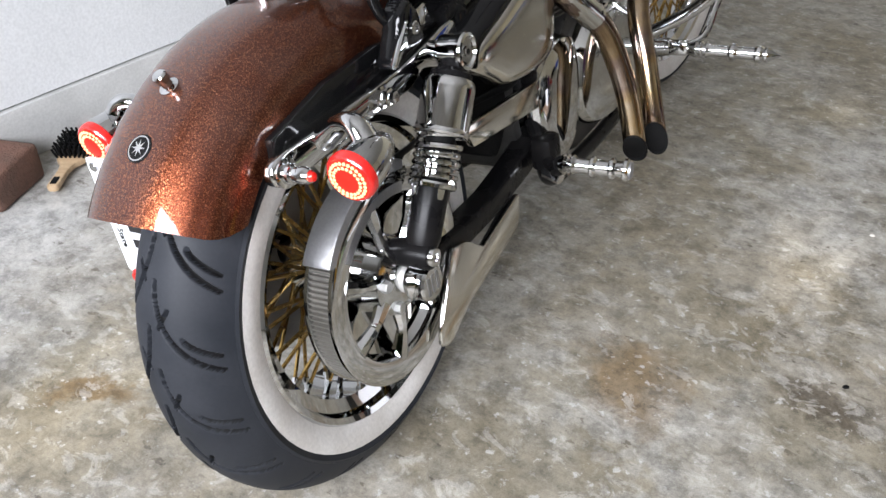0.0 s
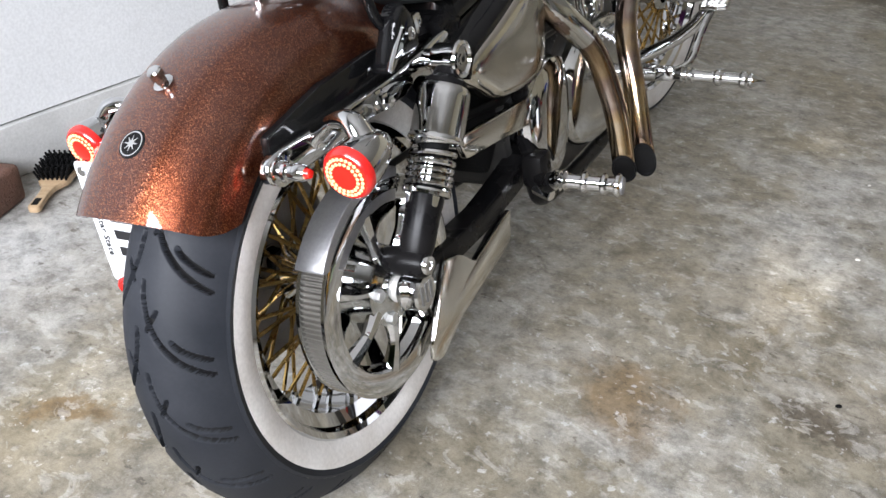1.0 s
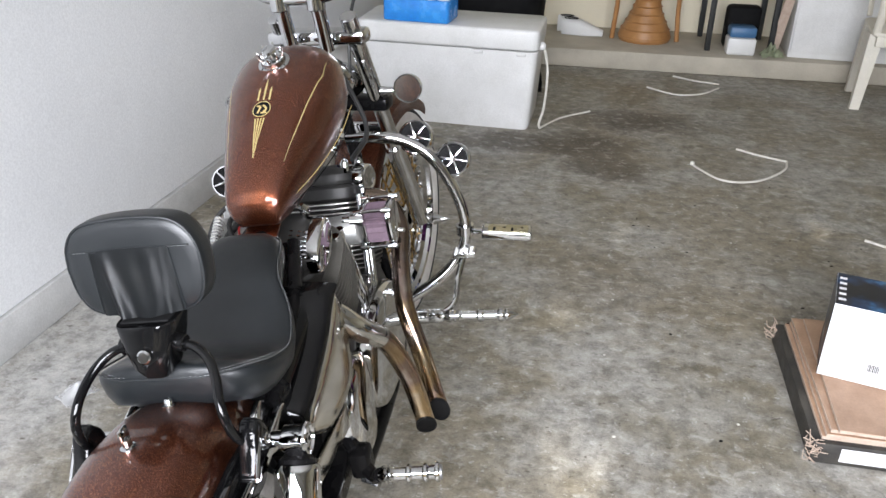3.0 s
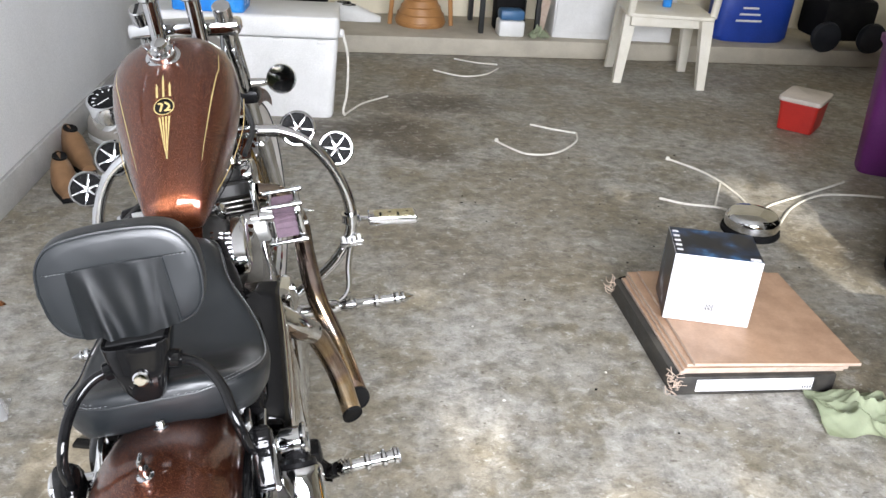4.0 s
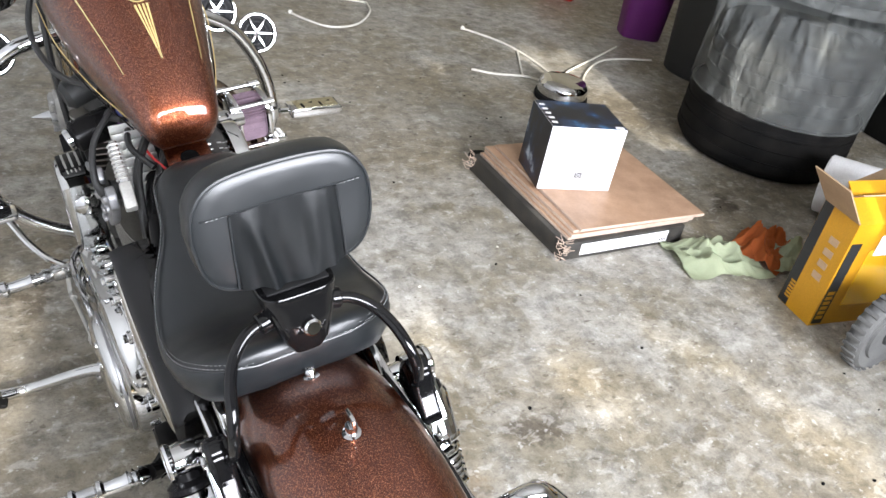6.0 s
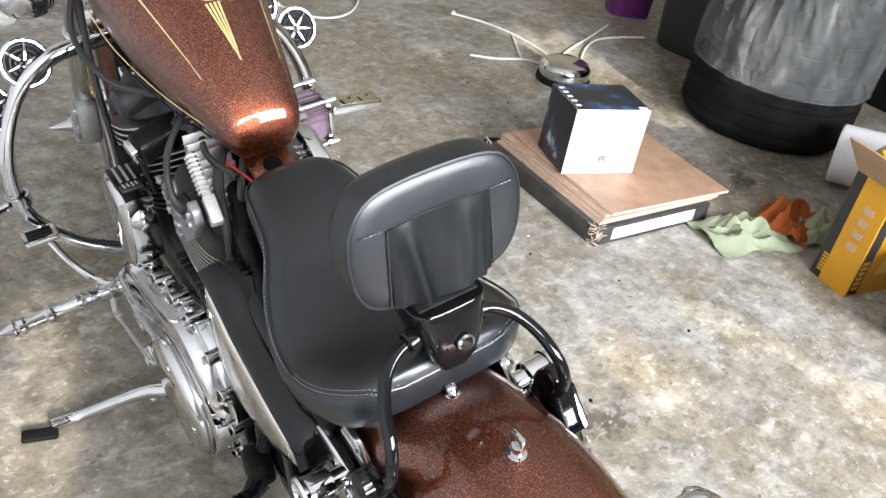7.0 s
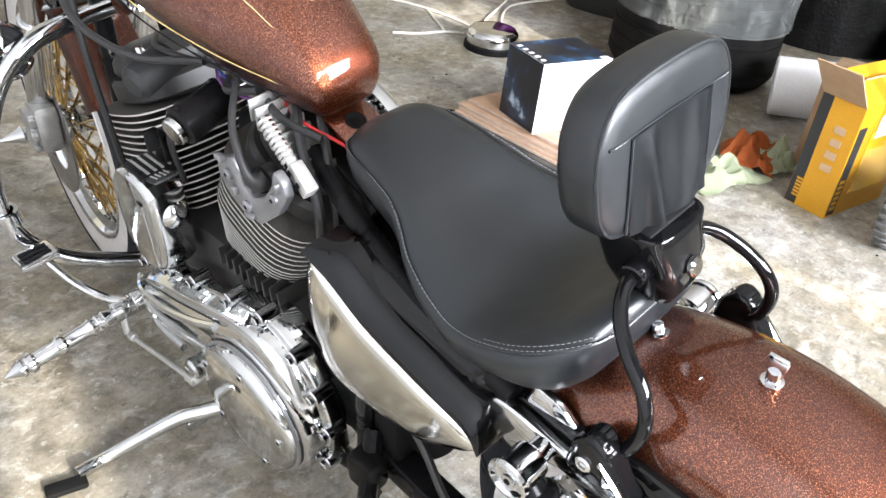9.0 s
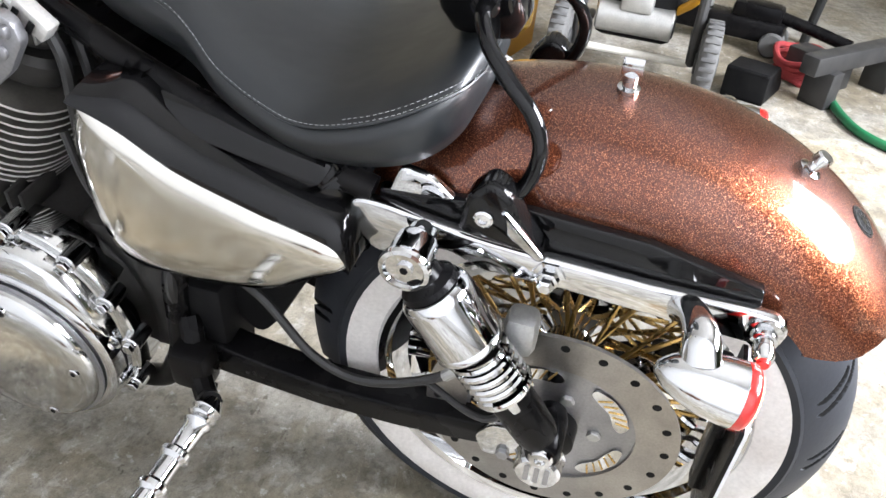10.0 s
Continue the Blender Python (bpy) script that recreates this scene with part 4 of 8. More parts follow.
for a, b in zip(smooth_rows, smooth_more):
    y, w, zr, zt, zb = a.x, a.y, a.z, b.x, b.y
    half = [(0.0, zt), (0.30 * w, zt - 0.001), (0.58 * w, zt - 0.05 * (zt - zr) - 0.001), (0.80 * w, zr + 0.62 * (zt - zr)), (0.94 * w, zr + 0.16 * (zt - zr)), (1.0 * w, zr - 0.004),
            (1.012 * w, zr - 0.3 * (zr - zb)), (0.98 * w, zr - 0.7 * (zr - zb)), (0.90 * w, zb), (0.5 * w, zb - 0.004), (0.0, zb - 0.006)]
    rows.append([V(x, y, z) for x, z in half] + [V(-x, y, z) for x, z in half[-2:0:-1]])
    rim_r2.append(V(0.985 * w, y, zr + 0.004))
    rim_l.append(V(-0.985 * w, y, zr + 0.004))
seat = part("seat", loft(rows), LEATHER, bike, "black stitched vinyl solo seat", 70)
loop = rim_r2 + rim_l[::-1]
part("seat_piping", tube(loop, 0.0017, 6, 1, smooth=False), LEATHER, seat)
stitches("seat_stitching", spline([V(q.x * 0.985, q.y + 0.004, q.z + 0.0045) for q in loop[::3] if q.y < 0.26], 26), seat, Matrix())
stitches("seat_stitching", spline([q + V(0, 0, 0.0025) for q in loop[::3]], 26), seat, Matrix())

part("seat_bolt", lathe([(0, 0), (0.0105, 0), (0.0110, 0.002), (0.0070, 0.003), (0.0072, 0.010), (0.0058, 0.0125), (0.0030, 0.0125), (0.0028, 0.010), (0, 0.010)], 20, frame_along((0.0, 0.148, 0.6695), (0.0, 0.172, 0.740))), CHROME, fender, "chrome knurled seat bolt")

# ---- side covers, tank, backbone ----
COVER = [(0.522, 0.655), (0.539, 0.606), (0.537, 0.525), (0.514, 0.459), (0.440, 0.447), (0.348, 0.460), (0.298, 0.487), (0.252, 0.521), (0.270, 0.551), (0.345, 0.573), (0.425, 0.600), (0.480, 0.634)]


def domed(outline, x0, x1, steps=((0.0, 1.0), (0.35, 1.0), (0.62, 0.985), (0.82, 0.94), (0.94, 0.82), (1.0, 0.55), (1.02, 0.15))):
    """A pressed cover: an outline in (y, z) swelling from x0 to x1."""
    line = [(q.x, q.y) for q in spline([V(a, b, 0) for a, b in outline + outline[:1]], 5)[:-1]]
    cy, cz = sum(p[0] for p in line) / len(line), sum(p[1] for p in line) / len(line)
    return loft([[V(x0 + (x1 - x0) * h, cy + (y - cy) * k, cz + (z - cz) * k) for y, z in line] for h, k in steps])


for s in (1, -1):
    cover = side_part("side_cover", s, domed(COVER, 0.118, 0.160), NICKEL, label="polished steel side cover", sharp=60)
    ridge = spline([(0.528, 0.652, 0), (0.482, 0.634, 0), (0.425, 0.600, 0), (0.345, 0.573, 0), (0.272, 0.552, 0), (0.250, 0.524, 0)], 6)
    shell = []
    for k, q in enumerate(ridge):
        w = min(1.0, 0.45 + 0.12 * k, 0.35 + 0.10 * (len(ridge) - 1 - k))
        shell.append([V(x, q.x - 0.016 * lean * w, q.y + up * w) for x, up, lean in ((0.126, -0.004, 0.0), (0.153, -0.004, 0.0), (0.1565, 0.001, 0.1), (0.1540, 0.009, 0.3), (0.143, 0.018, 0.6), (0.126, 0.025, 0.8), (0.106, 0.028, 1.0), (0.085, 0.026, 1.0), (0.085, 0.010, 1.0))])
    side_part("cover_trim", s, loft(shell), GLOSS_BLACK, cover, "gloss black trim", 50)
worn = [(0.018 * (1 + 0.25 * math.sin(3 * t + 1)) * math.cos(t), 0.014 * (1 + 0.3 * math.sin(2 * t)) * math.sin(t)) for t in np.linspace(0, 2 * math.pi, 19)[:-1]]
part("worn_patch", moved(plate(worn, 0.0, 0.0012, axis="z"), frame_along((-0.130, 0.398, 0.6090), (-0.190, 0.380, 0.700))), surface("bare_tan_primer", (0.34, 0.27, 0.18), (0.26, 0.20, 0.13), 0.7, 0.85, 0, 60, 300, 0.2, 0.0006), bike, "patch of tan primer where paint has come off")
part("trim_bolt", lathe([(0, 0), (0.009, 0), (0.009, 0.005), (0.006, 0.007), (0, 0.007)], 16, frame_along((-0.128, 0.371, 0.598), (-0.2, 0.35, 0.66))), BLACK_COAT, bike)
part("oil_cap", lathe([(0, 0.020), (0.013, 0.019), (0.019, 0.015), (0.0215, 0.008), (0.0225, 0.0), (0.019, -0.006)], 28, frame_along((0.118, 0.482, 0.612), (0.17, 0.47, 0.68))), CHROME, bike, "domed chrome oil cap")
part("oil_tank", plate(rounded([(0.26, 0.50), (0.26, 0.62), (0.50, 0.665), (0.52, 0.60), (0.51, 0.47)], 0.02), -0.128, 0.128, 0.030, 4), GLOSS_BLACK, bike)
for s in (1, -1):
    part("frame_rail", tube([(s * 0.055, 0.62, 0.70), (s * 0.085, 0.50, 0.665), (s * 0.105, 0.36, 0.625), (s * 0.110, 0.24, 0.595)], 0.014, 12), BLACK_COAT, bike)
    part("frame_tube", tube([(s * 0.105, 0.40, 0.62), (s * 0.120, 0.47, 0.45), (s * 0.118, 0.50, 0.26), (s * 0.110, 0.60, 0.185), (s * 0.105, 1.00, 0.185), (s * 0.080, 1.12, 0.30), (s * 0.045, 1.155, 0.80)], 0.0155, 12), BLACK_COAT, bike)
back = part("backbone", plate(rounded([(-0.035, 0.54), (0.035, 0.54), (0.033, 0.70), (-0.033, 0.70)], 0.004), 0.735, 0.741, 0.0015, axis="z"), FLAKE, bike, "brown metal-flake frame backbone")
back.data.transform(Matrix.Translation((0, 0.61, 0.730)) @ Matrix.Rotation(radians(20), 4, "X") @ Matrix.Translation((0, -0.61, -0.738)))
part("backbone_spine", box(0, 0.88, 0.785, 0.05, 0.34, 0.05, 0.01, m=Matrix.Translation((0, 0.8, 0.8)) @ Matrix.Rotation(radians(14), 4, "X") @ Matrix.Translation((0, -0.8, -0.8))), BLACK_COAT, bike)
for y, z in ((0.600, 0.7296), (0.640, 0.7442)):
    part("backbone_hole", lathe([(0.0, 0.0), (0.011, 0.0), (0.013, 0.0012), (0.0145, 0.0003)], 24, frame_along((0, y, z + 0.0002), (0, y - 0.0364, z + 0.1))), MATT_BLACK, back)

# tank: long peanut shape, high at the front and narrow at the seat
TANK = [  # y, half width, top, widest height, bottom
    (0.600, 0.042, 0.796, 0.776, 0.756), (0.612, 0.056, 0.820, 0.786, 0.746), (0.645, 0.067, 0.854, 0.797, 0.744), (0.690, 0.079, 0.888, 0.812, 0.748), (0.745, 0.093, 0.922, 0.828, 0.757),
    (0.800, 0.107, 0.954, 0.846, 0.770), (0.855, 0.118, 0.982, 0.866, 0.786), (0.910, 0.124, 1.002, 0.884, 0.804), (0.955, 0.123, 1.010, 0.898, 0.822), (0.990, 0.113, 1.006, 0.908, 0.842),
    (1.014, 0.090, 0.993, 0.916, 0.864), (1.025, 0.054, 0.972, 0.922, 0.888)]
ta, tb = spline([V(*r[:3]) for r in TANK], 4), spline([V(r[3], r[4], 0) for r in TANK], 4)


def tank_section(y, w, zt, zm, zb, n=14):
    up = []
    for k in range(n + 1):
        t = math.pi / 2 * k / n
        up.append((w * math.sin(t) ** 0.90, zm + (zt - zm) * math.cos(t) ** 0.70))
    dn = []
    for k in range(1, n // 2 + 1):
        t = math.pi / 2 * k / (n // 2)
        dn.append((w * (1 - 0.35 * math.sin(t) ** 2) if k < n // 2 else w * 0.62, zm - (zm - zb) * math.sin(t)))
    half = up + dn + [(0.3 * w, zb), (0.0, zb)]
    return [V(x, y, z) for x, z in half] + [V(-x, y, z) for x, z in half[-2:0:-1]]


def tank_top(y):
    """Height of the tank's crown at y."""
    return float(np.interp(y, [r[0] for r in TANK], [r[2] for r in TANK]))


tank = part("fuel_tank", loft([tank_section(a.x, a.y, a.z, b.x, b.y) for a, b in zip(ta, tb)]), FLAKE, bike, "brown metal-flake peanut fuel tank with gold striping", 60)
# filler cap
cy = 0.890
cap_up = V(0, -0.42, 0.91).normalized()
cm = frame_along(V(0, cy, tank_top(cy) - 0.003), V(0, cy, tank_top(cy) - 0.003) + cap_up)
cap = part("filler_cap", lathe([(0, 0), (0.034, 0), (0.034, 0.004), (0.027, 0.006), (0.026, 0.016), (0.024, 0.018), (0.012, 0.019), (0.010, 0.030), (0.016, 0.033), (0.014, 0.038), (0, 0.040)], 36, cm), CHROME, tank, "spiked chrome filler cap")
for k in range(8):
    a = 2 * math.pi * k / 8
    part("cap_spike", moved(rod((0.020 * math.cos(a), 0.020 * math.sin(a), 0.014), (0.030 * math.cos(a), 0.030 * math.sin(a), 0.034), 0.004, 10, 0.0012), cm), CHROME, cap)

GOLD_LINE = surface("gold_paint", (0.62, 0.47, 0.20), (0.52, 0.38, 0.15), 0.35, 0.45, 0.4, 40, 300, 0.0, 0.0)


def on_tank(x, y, off=0.0012):
    """A point on the tank's upper skin."""
    w = float(np.interp(y, [r[0] for r in TANK], [r[1] for r in TANK]))
    zm = float(np.interp(y, [r[0] for r in TANK], [r[3] for r in TANK]))
    zt = tank_top(y)
    k = min(0.999, abs(x) / w) ** (1 / 0.90)
    return V(x, y, zm + (zt - zm) * math.cos(math.asin(k)) ** 0.70 + off)


def tank_strip(name, pts, half, mat, parent, off=0.0014):
    """A thin painted stripe laid on the tank; half: half widths along it."""
    rows = []
    n = len(pts)
    for i, (x, y) in enumerate(pts):
        a, b = pts[max(0, i - 1)], pts[min(n - 1, i + 1)]
        d = V(b[0] - a[0], b[1] - a[1], 0).normalized()
        h = float(np.interp(i / (n - 1), [t for t, _ in half], [r for _, r in half]))
        rows.append([on_tank(x - d.y * h, y + d.x * h, off), on_tank(x + d.y * h, y - d.x * h, off)])
    return part(name, loft(rows, False, False), mat, parent)


ey = 0.762
disc_rows = [[on_tank(r * math.cos(t), ey + r * 0.95 * math.sin(t), 0.0012) for t in np.linspace(0, 2 * math.pi, 33)[:-1]] for r in (0.0008, 0.010, 0.0175)]
emblem = part("emblem", loft(disc_rows, False), BLACK_COAT, tank, "round dark emblem with gold bars")
rr = [[on_tank(r * math.cos(t), ey + r * 0.95 * math.sin(t), 0.0016) for t in np.linspace(0, 2 * math.pi, 33)[:-1]] for r in (0.0172, 0.0192)]
part("emblem_ring", loft(rr, False), GOLD_LINE, emblem)
G = 1.4
tank_strip("emblem_bar", [(G * (-0.008 + 0.0012 * k), ey + G * (0.0045 + 0.0008 * math.sin(k))) for k in range(6)], [(0, 0.0017), (1, 0.0022)], GOLD_LINE, emblem, 0.0018)
tank_strip("emblem_bar", [(G * (-0.002 - 0.0006 * k), ey + G * (0.004 - 0.0022 * k)) for k in range(6)], [(0, 0.0020), (1, 0.0020)], GOLD_LINE, emblem, 0.0018)
tank_strip("emblem_bar", [(G * (0.001 + 0.006 * math.sin(k * 0.55)), ey + G * (0.006 - 0.0023 * k)) for k in range(6)], [(0, 0.0020), (1, 0.0022)], GOLD_LINE, emblem, 0.0018)
tank_strip("emblem_bar", [(G * 0.0018 * k, ey - G * 0.0065) for k in range(6)], [(0, 0.0020), (1, 0.0017)], GOLD_LINE, emblem, 0.0018)
for k, x in enumerate((-0.009, -0.003, 0.003, 0.009)):
    tank_strip("pinstripe", [(x * (1 - 0.75 * t / 12), ey - 0.021 - (0.080 if abs(x) < 0.005 else 0.066) * t / 12) for t in range(13)], [(0, 0.0017), (1, 0.0005)], GOLD_LINE, tank)
for x, n in ((-0.012, 0.032), (0.0, 0.052), (0.012, 0.032)):
    tank_strip("pinstripe", [(x, ey + 0.021 + n * t / 8) for t in range(9)], [(0, 0.0020), (0.75, 0.0020), (1, 0.0003)], GOLD_LINE, tank)
for s in (1, -1):
    tank_strip("pinstripe", [(s * (0.058 + 0.042 * min(1.0, t / 16)), 0.665 + 0.270 * t / 20) for t in range(21)], [(0, 0.0003), (0.5, 0.0008), (1, 0.0005)], GOLD_LINE, tank)
    part("side_stripe", tube([(s * 0.062, 0.640, 0.783), (s * 0.096, 0.740, 0.806), (s * 0.122, 0.850, 0.838), (s * 0.127, 0.950, 0.868)], 0.0008, 6), GOLD_LINE, tank)
    part("side_stripe", tube([(s * 0.064, 0.650, 0.770), (s * 0.093, 0.740, 0.788), (s * 0.119, 0.850, 0.818), (s * 0.125, 0.950, 0.848)], 0.0012, 6), BLACK_COAT, tank)

# ---- engine ----
part("crankcase", join(plate(rounded([(0.60, 0.225), (0.60, 0.40), (0.70, 0.470), (0.99, 0.470), (1.05, 0.36), (1.03, 0.225), (0.90, 0.190), (0.68, 0.190)], 0.03), -0.105, 0.105, 0.010),
                       plate(rounded([(0.46, 0.25), (0.44, 0.36), (0.50, 0.44), (0.62, 0.44), (0.62, 0.24)], 0.02), -0.100, 0.100, 0.010)), FINS, bike, "dark grey engine case")


def fin_outline(hx, hy, n=40):
    out = []
    for k in range(n):
        a = 2 * math.pi * k / n
        c, s = math.cos(a), math.sin(a)
        x, y = hx * math.copysign(abs(c) ** 0.62, c), hy * math.copysign(abs(s) ** 0.62, s)
        out.append((x, y))
    return out


def cylinder(base, tilt, name, tall):
    m = Matrix.Translation(base) @ Matrix.Rotation(radians(tilt), 4, "X") @ Matrix.Diagonal((1, 1, tall, 1))
    core = part(name, moved(lathe([(0.058, 0.0), (0.058, 0.245), (0, 0.245)], 32), m), FINS, bike, "finned grey engine cylinder")
    made = {}
    for k in range(16):
        h = 0.008 + 0.0108 * k
        g = 0.088 + 0.018 * min(1.0, k / 8.0)
        bm = plate(fin_outline(g * 1.12, g), 0, 0.0028, 0.0, axis="z")
        f_ob = part("fin", moved(bm, m @ Matrix.Translation((0, 0, h))), FIN_GREY, core)
        f_ob.data.materials.append(PALE_ALLOY)
        up = m.to_3x3() @ V(0, 0, 1)
        # Bare edges go pale except to the right: the lit side put in colour.
        for p in f_ob.data.polygons:
            p.material_index = 1 if abs(p.normal.dot(up)) < 0.5 and p.normal.x < 0.4 else 0
    part("cylinder_head", moved(loft([[V(x, y, z) for x, y in fin_outline(a, b)] for z, a, b in ((0.176, 0.085, 0.080), (0.182, 0.092, 0.088), (0.205, 0.092, 0.088), (0.212, 0.086, 0.082))]), m), FINS, core)
    rocker = loft([[V(x, y, z) for x, y in fin_outline(a, b)] for z, a, b in ((0.214, 0.078, 0.070), (0.222, 0.082, 0.074), (0.236, 0.080, 0.072), (0.250, 0.070, 0.058), (0.257, 0.050, 0.040))])
    part("rocker_box", moved(rocker, m), FINS, core, "dark rocker box")
    for sx in (-1, 1):
        for sy in (-1, 1):
            part("rocker_bolt", moved(rod((sx * 0.062, sy * 0.054, 0.236), (sx * 0.062, sy * 0.054, 0.258), 0.007, 6), m), CHROME, core)
        for k in range(7 if sx > 0 else 0):
            part("head_fin", moved(box(sx * 0.086, -0.054 + 0.018 * k, 0.224, 0.026, 0.005, 0.036, 0.002), m), ALLOY if sx < 0 else FINS, core)
    return m, core


def rocker_end(m, core):
    """Polished oval end of a rocker box on the right, with springs and nuts on top."""
    line = [(0.066 * math.cos(t), 0.222 + 0.034 * math.sin(t)) for t in np.linspace(0, 2 * math.pi, 29)[:-1]]
    end = part("rocker_end", moved(domed(line, 0.078, 0.104, ((0.0, 1.0), (0.55, 1.0), (0.85, 0.95), (0.97, 0.86), (1.0, 0.74), (0.90, 0.66), (0.88, 0.1))), m), CHROME, core, "oval polished rocker end")
    for k in range(6):
        part("valve_spring", moved(turned((0.040 + 0.0, -0.048 + 0.011 * k, 0.254), (0.078, -0.048 + 0.011 * k, 0.246), [(0, 0.0042), (0.18, 0.0046), (0.2, 0.003), (0.38, 0.003), (0.4, 0.0046), (0.58, 0.0046), (0.6, 0.003), (0.78, 0.003), (0.8, 0.0046), (1.0, 0.0046)], 10), m), CHROME, end)
    for y in (-0.060, 0.060):
        part("rocker_nut", moved(lathe([(0, 0), (0.011, 0), (0.011, 0.010), (0.008, 0.014), (0.004, 0.020), (0, 0.021)], 18, Matrix.Translation((0.062, y, 0.250))), m), CHROME, end)


m_rear, cyl_rear = cylinder((0, 0.782, 0.440), 27, "rear_cylinder", 1.18)
m_front, cyl_front = cylinder((0, 0.985, 0.440), -19, "front_cylinder", 1.04)
rocker_end(m_rear, cyl_rear)
rocker_end(m_front, cyl_front)
# head bracket, coil and ignition switch on the left
bracket_line = [(0.725, 0.680), (0.690, 0.699), (0.676, 0.682), (0.674, 0.660), (0.657, 0.652), (0.627, 0.668), (0.608, 0.692), (0.599, 0.719), (0.582, 0.709), (0.578, 0.688), (0.602, 0.652), (0.649, 0.612), (0.674, 0.616), (0.704, 0.627), (0.728, 0.656)]
head_bracket = part("head_bracket", plate(rounded(bracket_line, 0.006, 3), -0.132, -0.118, 0.003), GREY_ALLOY, cyl_rear, "bare metal head bracket")
for y, z in ((0.702, 0.668), (0.668, 0.634), (0.604, 0.676)):
    part("bracket_bolt", lathe([(0, 0), (0.0085, 0), (0.0085, 0.004), (0.006, 0.0055), (0, 0.0055)], 14, frame_along((-0.1315, y, z), (-0.2, y, z))), GREY_ALLOY, head_bracket)
    part("bolt_socket", rod((-0.1368, y, z), (-0.1376, y, z), 0.0032, 6), MATT_BLACK, head_bracket)
for y, z, ry, rz in ((0.712, 0.690, 0.016, 0.010), (0.664, 0.622, 0.018, 0.008), (0.590, 0.700, 0.008, 0.014), (0.690, 0.650, 0.012, 0.012)):
    part("bracket_ear", box(-0.134, y, z, 0.010, ry, rz, 0.003), GREY_ALLOY, head_bracket)
part("plug_well", lathe([(0, 0.0), (0.019, 0.0), (0.020, 0.003), (0, 0.004)], 24, frame_along((-0.116, 0.646, 0.676), (-0.2, 0.646, 0.676))), MATT_BLACK, head_bracket)
part("spark_plug_cap", tube([(-0.100, 0.648, 0.676), (-0.126, 0.646, 0.680), (-0.136, 0.654, 0.700), (-0.120, 0.690, 0.742), (-0.070, 0.740, 0.772)], 0.010, 12, 6, radii=[(0, 0.017), (0.25, 0.014), (0.4, 0.006), (1, 0.004)]), RUBBER_HOSE, cyl_rear, "black spark plug cap and lead")
RB_A, RB_B = V(-0.098, 0.655, 0.754), V(-0.104, 0.566, 0.684)
bar_m = frame_along(RB_A, RB_B)
rocker_bar = part("rocker_bar", moved(box(0, 0, 0.055, 0.014, 0.018, 0.110, 0.004), bar_m), DULL_CHROME, cyl_rear, "ribbed metal bar on the rocker box")
for k in range(9):
    part("bar_rib", moved(lathe([(0.0, 0.0), (0.0095, 0.0), (0.0108, 0.002), (0.0095, 0.004), (0.0, 0.004)], 14, Matrix.Translation((0, 0, 0.004 + 0.0068 * k))), bar_m), PALE_ALLOY, rocker_bar)
part("bar_block", moved(box(0.0, 0.004, 0.090, 0.018, 0.022, 0.042, 0.003), bar_m), PALE_ALLOY, rocker_bar, "pale alloy block")
for k in range(2):
    part("bar_slot", moved(box(-0.0125, 0.004, 0.078 + 0.018 * k, 0.0016, 0.014, 0.007, 0.0005), bar_m), MATT_BLACK, rocker_bar)
for k in range(9):
    q = RB_A.lerp(RB_B, k / 8)
    part("rocker_fin", box(-0.068, q.y + 0.030, q.z - 0.004, 0.055, 0.0034, 0.030, 0.001), ALLOY, cyl_rear)
coil = part("ignition_coil", rod((-0.140, 0.794, 0.699), (-0.060, 0.800, 0.716), 0.027, 28, bevel=0.004), BLACK_COAT, bike, "black round coil cover")
part("coil_cap", rod((-0.151, 0.793, 0.6965), (-0.140, 0.794, 0.699), 0.020, 24), CHROME, coil)
sw = part("ignition_switch", rod((-0.128, 0.930, 0.704), (-0.050, 0.945, 0.722), 0.026, 28, bevel=0.009), GREY_PLASTIC, bike)
part("switch_key", box(-0.146, 0.870, 0.652, 0.020, 0.006, 0.034, 0.002), MATT_BLACK, sw)
part("manifold", tube([(0.0, 0.74, 0.62), (0.03, 0.80, 0.63), (0.0, 0.86, 0.62)], 0.024, 14), MATT_BLACK, bike)
part("carburettor", join(rod((0.02, 0.80, 0.63), (0.13, 0.815, 0.635), 0.034, 24), box(0.07, 0.80, 0.58, 0.06, 0.06, 0.06, 0.01)), ALLOY, bike)
# horn cover
hc = [(0.865, 0.565), (0.905, 0.588), (0.960, 0.575), (0.985, 0.530), (0.982, 0.440), (0.955, 0.408), (0.900, 0.408), (0.870, 0.450)]
horn_cov = part("horn_cover", domed(hc, -0.120, -0.178, ((0, 0.96), (0.2, 1.0), (0.78, 1.0), (0.90, 0.985), (0.97, 0.94), (1.0, 0.88), (1.02, 0.5), (1.025, 0.1))), DULL_CHROME, bike, "chrome horn cover")
part("horn_bracket", join(box(-0.140, 0.905, 0.590, 0.062, 0.060, 0.012, 0.003), box(-0.120, 0.900, 0.615, 0.016, 0.03, 0.05, 0.003)), BLACK_COAT, bike)
for k in range(4):
    part("bracket_rib", box(-0.124 - 0.012 * k, 0.905, 0.5968, 0.004, 0.050, 0.0016), ALLOY, bike)
part("horn_boss", lathe([(0.026, 0.0), (0.026, 0.008), (0.022, 0.018), (0.013, 0.025), (0, 0.027)], 28, frame_along((-0.142, 0.882, 0.520), (-0.160, 0.80, 0.54))), CHROME, horn_cov, "domed chrome boss")
